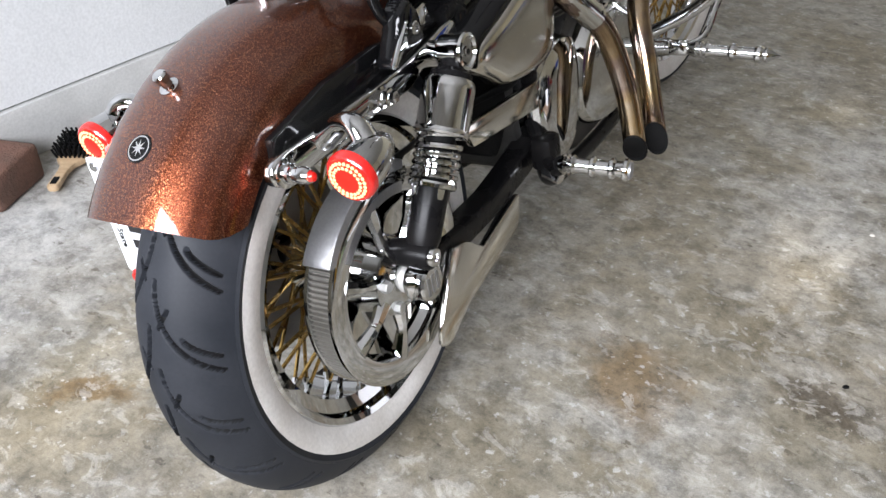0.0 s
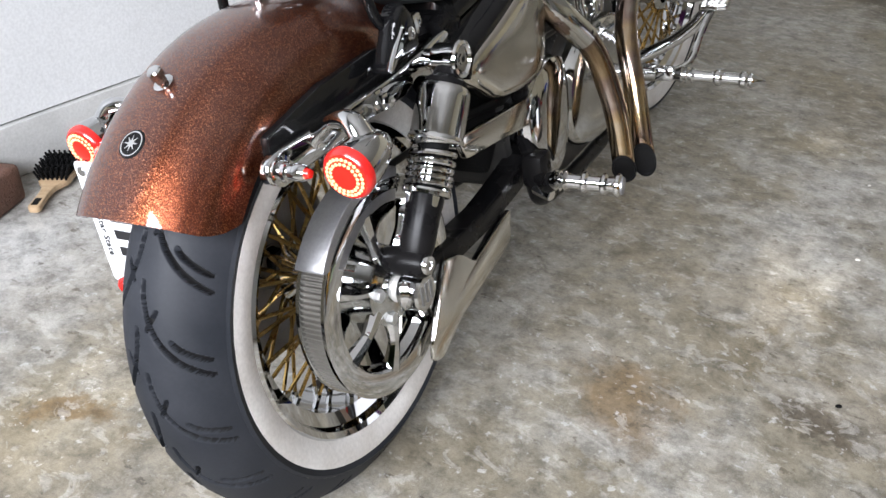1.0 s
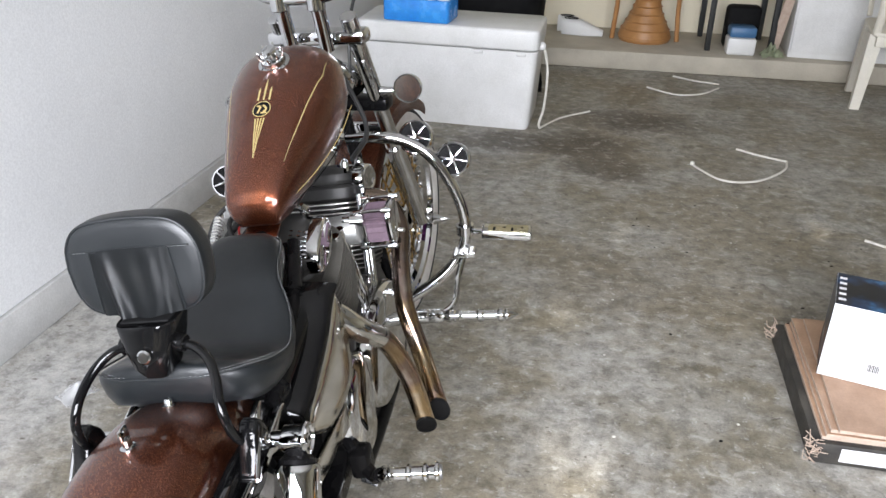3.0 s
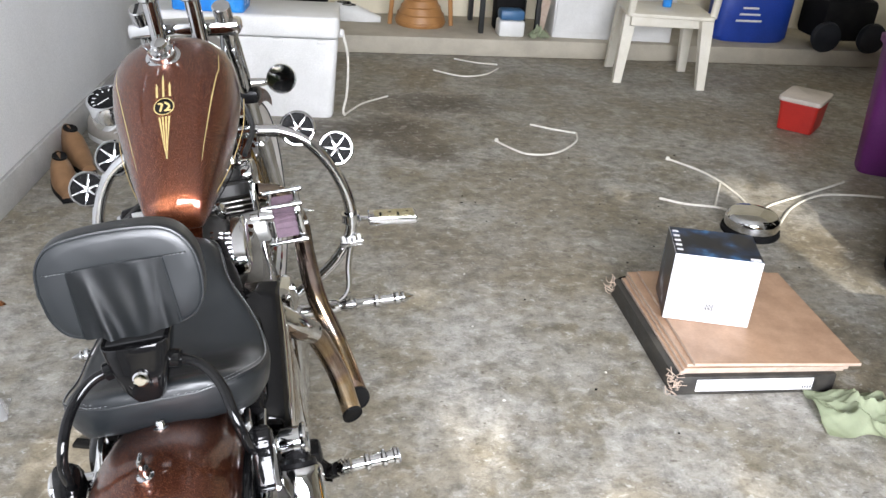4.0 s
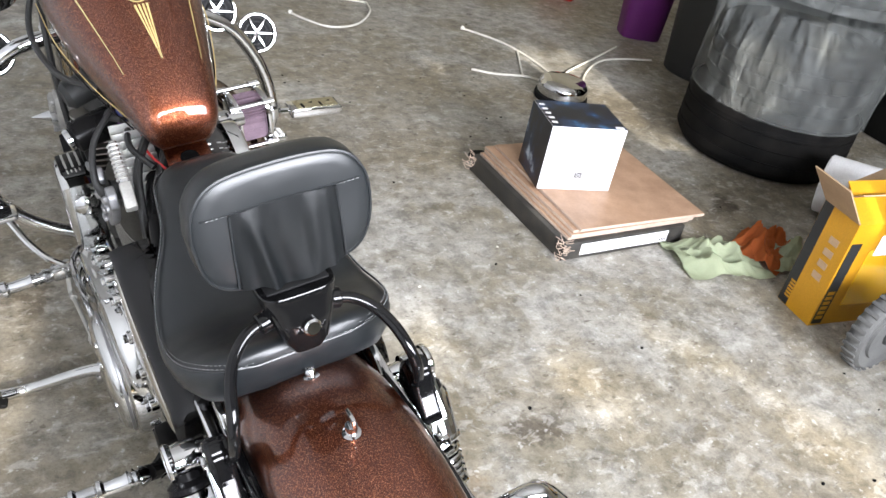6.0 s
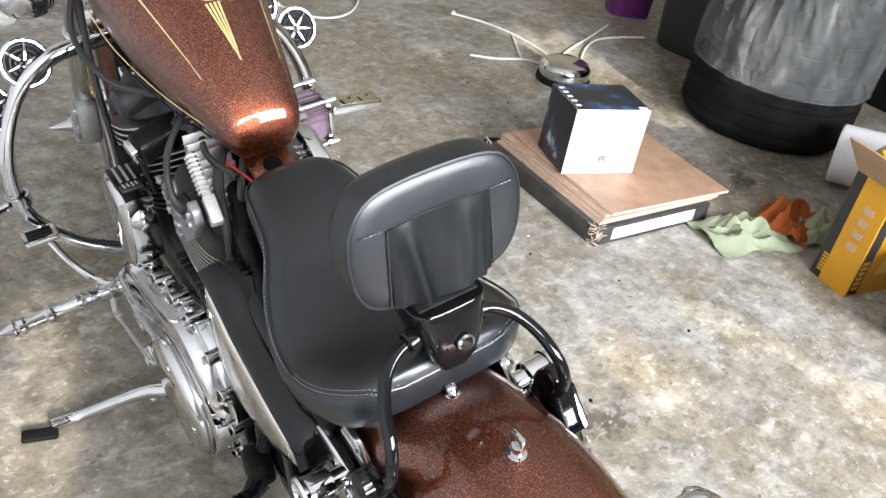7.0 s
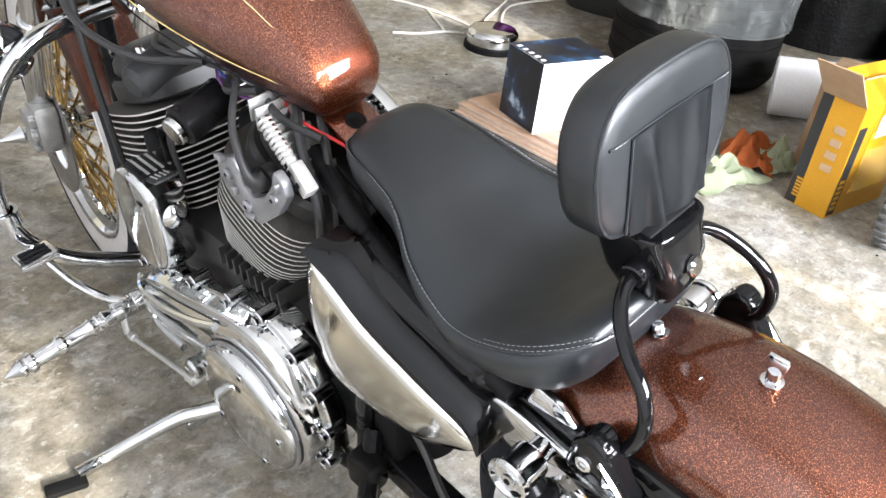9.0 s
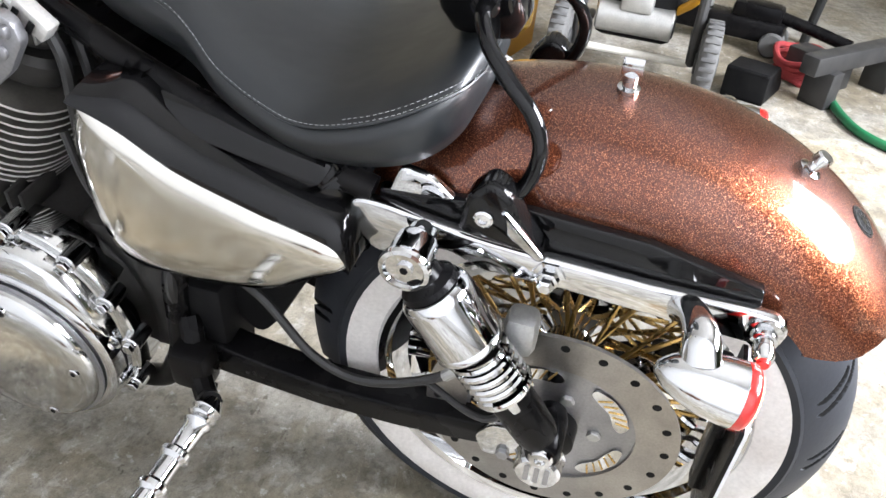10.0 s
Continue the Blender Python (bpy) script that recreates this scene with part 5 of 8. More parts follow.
part("horn_plate", box(-0.150, 0.880, 0.590, 0.036, 0.066, 0.004, 0.001, m=Matrix.Translation((-0.150, 0.880, 0.590)) @ Matrix.Rotation(radians(-14), 4, "X") @ Matrix.Translation((0.150, -0.880, -0.590))), GREY_PLASTIC, horn_cov, "small dark printed plate")
for k in range(4):
    part("plate_line", box(-0.160 + 0.007 * k, 0.880, 0.5935, 0.0022, 0.052 - 0.008 * (k % 2), 0.0010, 0, m=Matrix.Translation((-0.150, 0.880, 0.590)) @ Matrix.Rotation(radians(-14), 4, "X") @ Matrix.Translation((0.150, -0.880, -0.590))), PALE_ALLOY, horn_cov)
# primary cover on the left
PRIM = [(1.030, 0.285), (1.022, 0.330), (0.985, 0.362), (0.930, 0.384), (0.850, 0.405), (0.760, 0.432), (0.655, 0.455), (0.590, 0.432), (0.549, 0.378), (0.532, 0.318), (0.540, 0.248), (0.576, 0.200), (0.640, 0.172), (0.712, 0.178), (0.772, 0.210), (0.815, 0.246), (0.880, 0.232), (0.960, 0.216), (1.018, 0.236)]
prim = part("primary_cover", domed(PRIM, -0.105, -0.196, ((0.0, 1.0), (0.46, 1.0), (0.49, 0.992), (0.50, 0.950), (0.52, 0.938), (0.72, 0.925), (0.79, 0.905), (0.83, 0.86), (0.85, 0.78), (0.86, 0.2))), DULL_CHROME, bike, "chrome primary cover")
CLY, CLZ = 0.672, 0.288
part("clutch_housing", lathe([(0.128, 0.0), (0.1275, 0.020), (0.126, 0.030), (0.1215, 0.0345), (0.1165, 0.0355), (0.110, 0.0355)], 72, frame_along((-0.150, CLY, CLZ), (-0.3, CLY, CLZ))), CHROME, prim, "chrome barrel of the clutch housing")
part("clutch_cover", lathe([(0.110, 0.0), (0.110, 0.020), (0.106, 0.027), (0.096, 0.032), (0.060, 0.037), (0, 0.039)], 64, frame_along((-0.176, CLY, CLZ), (-0.3, CLY, CLZ))), DULL_CHROME, prim, "large round chrome clutch cover")
part("clutch_cover_rim", lathe([(0.1095, 0.016), (0.1145, 0.015), (0.1145, 0.011), (0.1095, 0.010)], 64, frame_along((-0.177, CLY, CLZ), (-0.3, CLY, CLZ)), True), GREY_ALLOY, prim)
for k in range(5):
    a = 2 * math.pi * (k + 0.42) / 5
    q = V(-0.200, CLY + 0.092 * math.cos(a), CLZ + 0.092 * math.sin(a))
    part("cover_screw", rod(q, q - V(0.010, 0, 0), 0.0075, 18), CHROME, prim)
    part("screw_socket", rod(q - V(0.0098, 0, 0), q - V(0.0106, 0, 0), 0.0036, 6), MATT_BLACK, prim)
for k in range(3):
    part("cover_rib", tube([(-0.172, 1.000 - 0.008 * k, 0.338 - 0.026 * k), (-0.194, 0.950 - 0.010 * k, 0.350 - 0.030 * k), (-0.199, 0.870 - 0.014 * k, 0.366 - 0.034 * k), (-0.197, 0.790 - 0.030 * k, 0.392 - 0.040 * k), (-0.190, 0.730, 0.415 - 0.020 * k)][:5 - k], 0.0065, 8, 6), DULL_CHROME, prim)
part("adjuster_boss", join(rod((-0.165, 0.828, 0.258), (-0.205, 0.828, 0.258), 0.020, 24, bevel=0.004), rod((-0.204, 0.828, 0.258), (-0.210, 0.828, 0.258), 0.011, 6)), DULL_CHROME, prim)
for k, (y, z) in enumerate(((1.000, 0.362), (0.920, 0.392), (0.838, 0.414), (0.735, 0.443), (0.656, 0.458), (0.588, 0.429), (0.552, 0.375), (0.533, 0.312), (0.544, 0.236), (0.610, 0.178), (0.720, 0.174), (0.930, 0.216))):
    part("flange_bolt", join(rod((-0.128, y, z), (-0.160, y, z), 0.012, 16), rod((-0.160, y, z), (-0.167, y, z), 0.0075, 6)), CHROME, prim)
# fins moulded on top of the case
for k in range(9):
    part("case_fin", box(-0.09, 0.66 + 0.018 * k, 0.462, 0.06, 0.005, 0.030, 0.001), FINS, bike)

# right side of the engine
part("cam_cover", domed([(0.99, 0.33), (0.96, 0.43), (0.86, 0.46), (0.74, 0.45), (0.66, 0.40), (0.64, 0.31), (0.70, 0.24), (0.84, 0.22), (0.95, 0.25)], 0.100, 0.150), DULL_CHROME, bike, "chrome cam cover")
part("sprocket_cover", domed([(0.64, 0.40), (0.62, 0.45), (0.54, 0.46), (0.47, 0.42), (0.46, 0.33), (0.50, 0.26), (0.58, 0.24), (0.63, 0.30)], 0.095, 0.150), CHROME, bike, "bulging chrome sprocket cover")
part("oil_filter", rod((0.0, 1.00, 0.30), (0.0, 1.09, 0.30), 0.038, 28, bevel=0.006), CHROME, bike)
for k in range(4):
    y = (0.81, 0.845, 0.895, 0.93)[k]
    part("pushrod_tube", rod((0.100, y, 0.44), (0.098, y + (0.05 if k > 1 else -0.05) * 1.4, 0.655), 0.009, 14), CHROME, bike)
    part("lifter_block", box(0.088, y, 0.455, 0.034, 0.028, 0.04, 0.005), CHROME, bike)
# air cleaner
pink = surface("pink_filter_cloth", (0.13, 0.085, 0.11), (0.09, 0.06, 0.078), 0.8, 0.9, 0, 30, 300, 0.2, 0.001)
NP = 72
out = []
for k in range(NP):
    a = 2 * math.pi * k / NP
    c, s = math.cos(a), math.sin(a)
    r = 1.0 if k % 2 else 0.88
    out.append((0.846 + 0.036 * r * math.copysign(abs(c) ** 0.6, c), 0.632 + 0.041 * r * math.copysign(abs(s) ** 0.6, s)))
afilter = part("air_filter", plate(out, 0.146, 0.190), pink, bike, "pleated pink filter between chrome plates", 10)
oval = [(0.846 + 0.042 * math.copysign(abs(math.cos(a)) ** 0.6, math.cos(a)), 0.632 + 0.047 * math.copysign(abs(math.sin(a)) ** 0.6, math.sin(a))) for a in np.linspace(0, 2 * math.pi, 41)[:-1]]
part("filter_back", plate(oval, 0.136, 0.146, 0.002), CHROME, afilter)
part("filter_cover", plate(oval, 0.190, 0.204, 0.005), CHROME, afilter)
for dy in (-1, 1):
    for dz in (-1, 1):
        part("filter_spike", turned((0.126, 0.846 + dy * 0.039, 0.632 + dz * 0.042), (0.212, 0.846 + dy * 0.039, 0.632 + dz * 0.042), [(0, 0.006), (0.2, 0.006), (0.22, 0.004), (0.7, 0.004), (0.72, 0.007), (0.95, 0.006)], 12), CHROME, afilter)
part("breather", turned((0.10, 0.80, 0.660), (0.15, 0.805, 0.655), [(0, 0.010), (0.3, 0.010), (0.35, 0.015), (0.9, 0.014)], 14), CHROME, bike)

# exhausts on the right: two bent pipes with slash cut ends
def exhaust(points, r, parent=bike):
    bm = tube(points, r, 24, 8, cap=False)
    e, d = V(*points[-1]), (V(*points[-1]) - V(*points[-2])).normalized()
    back = V(0.25, -0.95, 0.0)
    back = (back - d * back.dot(d)).normalized()
    for v in bm.verts:
        along = (v.co - e).dot(d)
        v.co -= d * max(0.0, along + 0.030 + 0.034 * (v.co - e).dot(back) / r)
    ob = part("exhaust_pipe", bm, PIPE, parent, "heat-tinted turned-down exhaust pipe", 60)
    side = d.cross(back).normalized()
    mouth = bmesh.new()
    rings = []
    for k, sink in ((1.03, -0.003), (1.06, 0.000), (1.06, 0.004), (0.92, 0.0045), (0.88, 0.0025), (0.02, 0.0025)):
        rings.append([mouth.verts.new(e + r * k * (math.cos(t) * back + math.sin(t) * side) - d * (0.030 + 0.034 * k * math.cos(t)) + (d * 0.55 + back * 0.8).normalized() * sink) for t in np.linspace(0, 2 * math.pi, 29)[:-1]])
    for a, b in zip(rings, rings[1:]):
        for k in range(28):
            mouth.faces.new((a[k], a[(k + 1) % 28], b[(k + 1) % 28], b[k]))
    part("pipe_mouth", mouth, MATT_BLACK, ob, "sooty slash-cut end")
    return ob


exhaust([(0.105, 0.980, 0.640), (0.150, 0.985, 0.625), (0.185, 0.940, 0.575), (0.190, 0.870, 0.520), (0.200, 0.800, 0.440), (0.228, 0.758, 0.335), (0.256, 0.728, 0.178)], 0.0215)
rear_pipe = exhaust([(0.090, 0.575, 0.600), (0.125, 0.545, 0.580), (0.165, 0.560, 0.530), (0.188, 0.620, 0.475), (0.205, 0.655, 0.400), (0.222, 0.670, 0.305), (0.233, 0.674, 0.182)], 0.0215)
part("heat_shield", tube([(0.130, 0.545, 0.583), (0.165, 0.562, 0.535), (0.186, 0.614, 0.482)], 0.0245, 18, 6, cap=False), DULL_CHROME, rear_pipe, "perforated steel heat shield")
for k in range(14):
    t = k / 13
    q = V(0.130, 0.545, 0.583).lerp(V(0.186, 0.614, 0.482), t)
    part("shield_hole", lathe([(0, 0.0), (0.0042, 0.0), (0.0042, 0.001)], 10, frame_along(q + V(0.019, -0.014, 0.012), q + V(0.6, -0.5, 0.45))), MATT_BLACK, rear_pipe)

# belt guards on the right
part("upper_belt_guard", plate([(0.22, 0.444), (0.48, 0.420), (0.475, 0.372), (0.24, 0.405)], 0.128, 0.140, 0.003), NICKEL, bike, "flat polished upper belt guard")
part("lower_belt_guard", plate(rounded([(0.149, 0.284), (0.190, 0.272), (0.235, 0.235), (0.370, 0.262), (0.360, 0.205), (0.171, 0.170), (0.105, 0.140), (0.078, 0.150), (0.085, 0.180)], 0.008, 3), 0.127, 0.135, 0.002), NICKEL, bike, "polished lower belt guard")
part("drive_belt", join(tube([(0.097, YC + 0.02, ZC + 0.148), (0.097, 0.30, 0.440), (0.097, 0.50, 0.410)], 0.016, 8, 6, flat=0.25), tube([(0.097, YC + 0.02, ZC - 0.148), (0.097, 0.30, 0.200), (0.097, 0.50, 0.270)], 0.016, 8, 6, flat=0.25)), MATT_BLACK, bike)
arc = [(YC + 0.163 * math.cos(radians(a)), ZC + 0.163 * math.sin(radians(a))) for a in range(70, 146, 5)]
arc_in = [(YC + 0.118 * math.cos(radians(a)), ZC + 0.118 * math.sin(radians(a))) for a in range(140, 69, -5)]
part("rear_belt_cover", plate(arc + arc_in, 0.076, 0.120, 0.003), GREY_ALLOY, bike, "grey metal cover over the pulley")

# foot pegs
PEG = [(0.0, 0.010), (0.05, 0.015), (0.10, 0.018), (0.13, 0.012), (0.16, 0.018), (0.19, 0.012), (0.22, 0.017), (0.26, 0.013), (0.45, 0.012), (0.48, 0.018), (0.52, 0.018), (0.55, 0.013), (0.72, 0.013), (0.75, 0.018), (0.79, 0.018), (0.82, 0.013)]
for s in (1, -1):
    peg = side_part("front_peg", s, turned((0.235, 1.000, 0.293), (0.425, 1.006, 0.280), PEG + [(0.84, 0.016), (0.86, 0.016), (0.87, 0.014), (1.0, 0.0006)]), CHROME, label="turned chrome foot peg with a pointed end")
    side_part("peg_mount", s, join(rod((0.09, 0.99, 0.300), (0.20, 1.00, 0.295), 0.019, 16), box(0.215, 1.0, 0.294, 0.05, 0.030, 0.030, 0.008)), DULL_CHROME, peg)
    rear_peg = side_part("rear_peg", s, turned((0.195, 0.405, 0.305), (0.312, 0.415, 0.300) if s > 0 else (0.348, 0.418, 0.297), PEG + [(0.92, 0.014), (0.94, 0.019), (0.98, 0.019), (1.0, 0.016)]), CHROME, label="turned chrome passenger foot peg")
    side_part("peg_bracket", s, join(tube([(0.120, 0.470, 0.350), (0.150, 0.450, 0.300), (0.180, 0.425, 0.285), (0.198, 0.408, 0.303)], 0.014, 10), box(0.150, 0.455, 0.300, 0.04, 0.05, 0.06, 0.01)), BLACK_COAT, rear_peg)
    side_part("peg_bolt", s, rod((0.150, 0.440, 0.270), (0.185, 0.430, 0.262), 0.011, 6), CHROME, rear_peg)
part("tip_cap", turned((0.31, 0.4148, 0.3001), (0.317, 0.4155, 0.2997), [(0, 0.015), (0.8, 0.014)]), GREY_ALLOY, bike)

# crash bar with speakers and highway pegs
BAR = [(0.045, 1.125, 0.738), (0.120, 1.125, 0.734), (0.180, 1.125, 0.722), (0.238, 1.125, 0.682), (0.280, 1.125, 0.612), (0.303, 1.125, 0.530), (0.302, 1.125, 0.452), (0.274, 1.120, 0.392), (0.212, 1.105, 0.338), (0.100, 1.080, 0.285), (0.040, 1.070, 0.270)]
crash = part("crash_bar", join(tube(BAR, 0.0148, 16), moved(tube(BAR, 0.0148, 16), MIRROR)), CHROME, bike, "chrome crash bar bent round the engine", 60)
for s in (1, -1):
    for x, y, z in ((0.216, 1.135, 0.716), (0.298, 1.140, 0.649)):
        fm = frame_along((x, y + 0.010, z), (x - 0.01, y - 0.2, z + 0.09))
        sp = side_part("speaker", s, lathe([(0, -0.040), (0.026, -0.038), (0.040, -0.022), (0.0435, 0.0), (0.0435, 0.014), (0.040, 0.018), (0.0375, 0.018), (0.0365, 0.008), (0, 0.004)], 36, fm), CHROME, crash, "round chrome speaker with a star grille")
        side_part("speaker_cone", s, lathe([(0.0366, 0.0105), (0.020, 0.0086), (0.018, 0.0098), (0, 0.0108)], 36, fm), MATT_BLACK, sp)
        for k in range(3):
            side_part("cone_ring", s, lathe([(0.014 + 0.009 * k, 0.0102), (0.0155 + 0.009 * k, 0.0102), (0.0155 + 0.009 * k, 0.0094), (0.014 + 0.009 * k, 0.0094)], 30, fm, True), BLACK_COAT, sp)
        for k in range(6):
            a = 2 * math.pi * k / 6 + 0.3
            side_part("grille_arm", s, moved(plate([(-0.0036, 0.000), (0.0036, 0.000), (0.0018, 0.038), (-0.0018, 0.038)], 0.0135, 0.0165, 0.001, axis="z"), fm @ Matrix.Rotation(a, 4, "Z")), CHROME, sp)
    hwy = side_part("highway_peg", s, plate(rounded([(0.345, 0.448), (0.468, 0.432), (0.470, 0.452), (0.347, 0.470)], 0.006), 1.100, 1.152, 0.003, axis="y"), CHROME, label="flat chrome highway peg with brass inlay")
    for k in range(4):
        side_part("engraved_bar", s, box(0.378 + 0.022 * k, 1.118 + 0.012 * (k % 2), 0.466 - 0.0030 * k, 0.012 if k % 2 else 0.006, 0.004 if k % 2 else 0.020, 0.002), MATT_BLACK, hwy)
    side_part("brass_inlay", s, plate([(0.362, 0.4665), (0.462, 0.4535), (0.4621, 0.4555), (0.3621, 0.4685)], 1.106, 1.146, axis="y"), BRASS, hwy)
    side_part("peg_clamp", s, join(lathe([(0.0165, -0.012), (0.023, -0.012), (0.023, 0.012), (0.0165, 0.012)], 20, frame_along((0.303, 1.125, 0.470), (0.305, 1.125, 0.50)), True), rod((0.315, 1.125, 0.465), (0.350, 1.125, 0.458), 0.008, 10)), CHROME, hwy)
# brake pedal (right) and shifter (left)
pedal = part("brake_pedal", join(tube([(0.215, 1.00, 0.290), (0.262, 1.03, 0.310), (0.275, 1.075, 0.360), (0.290, 1.105, 0.400)], 0.0075, 10), box(0.295, 1.108, 0.411, 0.058, 0.040, 0.014, 0.003)), DULL_CHROME, bike, "chrome brake pedal")
for k in range(4):
    for j in range(3):
        part("pad_stud", box(0.276 + 0.0128 * k, 1.096 + 0.012 * j, 0.4195, 0.008, 0.008, 0.004, 0.001), OLD_WHITE, pedal)
shift = part("gear_lever", tube([(-0.205, 1.00, 0.300), (-0.235, 1.02, 0.318), (-0.262, 1.05, 0.350), (-0.285, 1.085, 0.400)], 0.0075, 10), DULL_CHROME, bike, "chrome gear lever with a slotted toe pad")
part("toe_pad", plate(rounded([(-0.325, 1.062), (-0.262, 1.062), (-0.262, 1.108), (-0.325, 1.108)], 0.006), 0.400, 0.412, 0.003, axis="z"), CHROME, shift)
for k in range(3):
    part("toe_rib", box(-0.294, 1.074 + 0.011 * k, 0.4135, 0.046, 0.005, 0.003, 0.001), MATT_BLACK, shift)
part("shift_rod", join(rod((-0.215, 1.025, 0.210), (-0.206, 0.822, 0.240), 0.0045, 10), rod((-0.215, 1.030, 0.210), (-0.205, 1.045, 0.285), 0.007, 8), rod((-0.214, 1.022, 0.211), (-0.2135, 1.006, 0.2135), 0.008, 8), rod((-0.2065, 0.838, 0.238), (-0.206, 0.818, 0.2405), 0.009, 8), rod((-0.206, 0.820, 0.240), (-0.178, 0.815, 0.252), 0.008, 8)), ALLOY, bike)
# side stand
stand_line = [(-0.120, 0.800, 0.140), (-0.190, 0.850, 0.125), (-0.235, 0.880, 0.116), (-0.330, 0.922, 0.082), (-0.368, 0.930, 0.078), (-0.405, 0.925, 0.086)]
stand = part("side_stand", tube(stand_line, 0.011, 12, 6, radii=[(0, 0.016), (0.4, 0.013), (0.75, 0.011), (1, 0.013)], flat=0.8), DULL_CHROME, bike, "bent chrome side stand with a black foot")
part("stand_foot", moved(box(0, 0, 0, 0.066, 0.028, 0.012, 0.004), Matrix.Translation((-0.428, 0.916, 0.0855)) @ Matrix.Rotation(radians(10.2), 4, "Y") @ Matrix.Rotation(radians(-14), 4, "Z")), MATT_BLACK, stand)
part("stand_tab", box(-0.205, 0.866, 0.100, 0.040, 0.016, 0.022, 0.004), DULL_CHROME, stand)

# ---- fork, bars and what they carry; all turned with the steering ----
for s in (1, -1):
    leg = fork_part("fork_leg", join(rod(V(s * 0.092, FYC - 0.02, FZC) + RAKE * 0.0, V(s * 0.092, FYC - 0.02, FZC) + RAKE * 0.34, 0.027, 24), rod(V(s * 0.092, FYC - 0.02, FZC) + RAKE * 0.33, V(s * 0.092, FYC - 0.02, FZC) + RAKE * 0.78, 0.0205, 24)), CHROME, bike, "chrome fork leg")
    fork_part("fork_spike", turned(V(s * 0.10, FYC - 0.01, FZC), V(s * 0.185, FYC - 0.01, FZC), [(0, 0.016), (0.35, 0.016), (0.4, 0.020), (0.5, 0.014), (1.0, 0.001)]), CHROME, leg)
for h in (0.50, 0.72):
    c = V(0, FYC - 0.02, FZC) + RAKE * h
    fork_part("fork_yoke", box(0, c.y, c.z, 0.25, 0.06, 0.035, 0.010), CHROME if h > 0.6 else BLACK_COAT, bike)
fork_part("fork_brace", box(0, FYC - 0.02 + RAKE.y * 0.39, FZC + RAKE.z * 0.39, 0.20, 0.02, 0.05, 0.006), CHROME, bike)
rows = []
for i in range(31):
    a = 62 - 98 * i / 30
    rows.append([V(x, FYC - r * math.sin(radians(a)), FZC + r * math.cos(radians(a))) for x, r in ((-0.066, 0.325), (-0.066, 0.345), (-0.060, 0.362), (-0.040, 0.374), (0, 0.379), (0.040, 0.374), (0.060, 0.362), (0.066, 0.345), (0.066, 0.325))])
ff = loft(rows, False, False)
bmesh.ops.solidify(ff, geom=ff.faces[:], thickness=0.003)
fork_part("front_fender", ff, FLAKE, bike, "brown metal-flake front fender")
cal = fork_part("front_caliper", join(box(-0.100, FYC - 0.085, FZC + 0.050, 0.050, 0.070, 0.105, 0.016), box(-0.126, FYC - 0.085, FZC + 0.070, 0.02, 0.055, 0.04, 0.008), rod((-0.10, FYC - 0.085, FZC + 0.035), (-0.134, FYC - 0.085, FZC + 0.035), 0.026, 24, bevel=0.005)), ALLOY, bike, "cast alloy brake caliper")
for k in range(4):
    fork_part("caliper_rib", box(-0.128, FYC - 0.085, FZC + 0.014 + 0.022 * k, 0.014, 0.066, 0.007, 0.003), ALLOY, cal)
fork_part("front_disc", ring([(-0.072, 0.146), (-0.077, 0.146), (-0.077, 0.095), (-0.072, 0.095)], Matrix.Translation((0, FYC, FZC))), STEEL, front)
# headlamp, bars
hl = fork_part("headlamp", lathe([(0, 0), (0.030, 0.006), (0.056, 0.030), (0.068, 0.065), (0.072, 0.095), (0.074, 0.100), (0.070, 0.112), (0.066, 0.108), (0, 0.104)], 36, frame_along((0.0, 1.195, 0.880), (0.0, 1.40, 0.855))), CHROME, bike, "round chrome headlamp")
fork_part("headlamp_lens", lathe([(0.066, 0.1085), (0.040, 0.116), (0, 0.119)], 36, frame_along((0.0, 1.195, 0.880), (0.0, 1.40, 0.855))), OLD_WHITE, hl)
for s in (1, -1):
    fork_part("riser", join(rod((s * 0.045, 1.130, 0.96), (s * 0.045, 1.105, 1.075), 0.017, 16), rod((s * 0.045, 1.10, 1.06), (s * 0.045, 1.10, 1.10), 0.022, 16)), CHROME, bike)
bar_half = [(0.0, 1.100, 1.085), (0.060, 1.100, 1.088), (0.100, 1.105, 1.105), (0.150, 1.110, 1.165), (0.205, 1.100, 1.300), (0.240, 1.075, 1.380), (0.290, 1.020, 1.415), (0.380, 0.930, 1.415), (0.430, 0.880, 1.410)]
bars = fork_part("handlebar", join(tube(bar_half, 0.0135, 16), moved(tube(bar_half, 0.0135, 16), MIRROR)), CHROME, bike, "tall chrome handlebar")
for s in (1, -1):
    fork_part("grip", rod((s * 0.365, 0.946, 1.416), (s * 0.440, 0.870, 1.410), 0.018, 16), MATT_BLACK, bars)
    for k in range(2):
        fork_part("cable", tube([(s * (0.360 - 0.02 * k), 0.955, 1.400), (s * 0.235, 1.10, 1.36), (s * 0.150, 1.16, 1.16), (s * 0.085, 1.19, 1.02), (s * 0.080, 1.16, 0.90)], 0.0042, 8), RUBBER_HOSE, bars)
ctl = fork_part("radio_control", box(0.0, 1.085, 1.115, 0.075, 0.022, 0.045, 0.006, m=None), MATT_BLACK, bike, "small black control box with round buttons")
for k in range(3):
    fork_part("control_button", rod((-0.020 + 0.020 * k, 1.075, 1.115), (-0.020 + 0.020 * k, 1.071, 1.116), 0.006, 14), DULL_CHROME, ctl)
fork_part("control_light", rod((0.004, 1.0745, 1.127), (0.004, 1.072, 1.127), 0.0025, 8), plain("blue_pilot_light", (0.0, 0.02, 0.4), 0.3, 0, (0.02, 0.06, 1.0), 3.0), ctl)
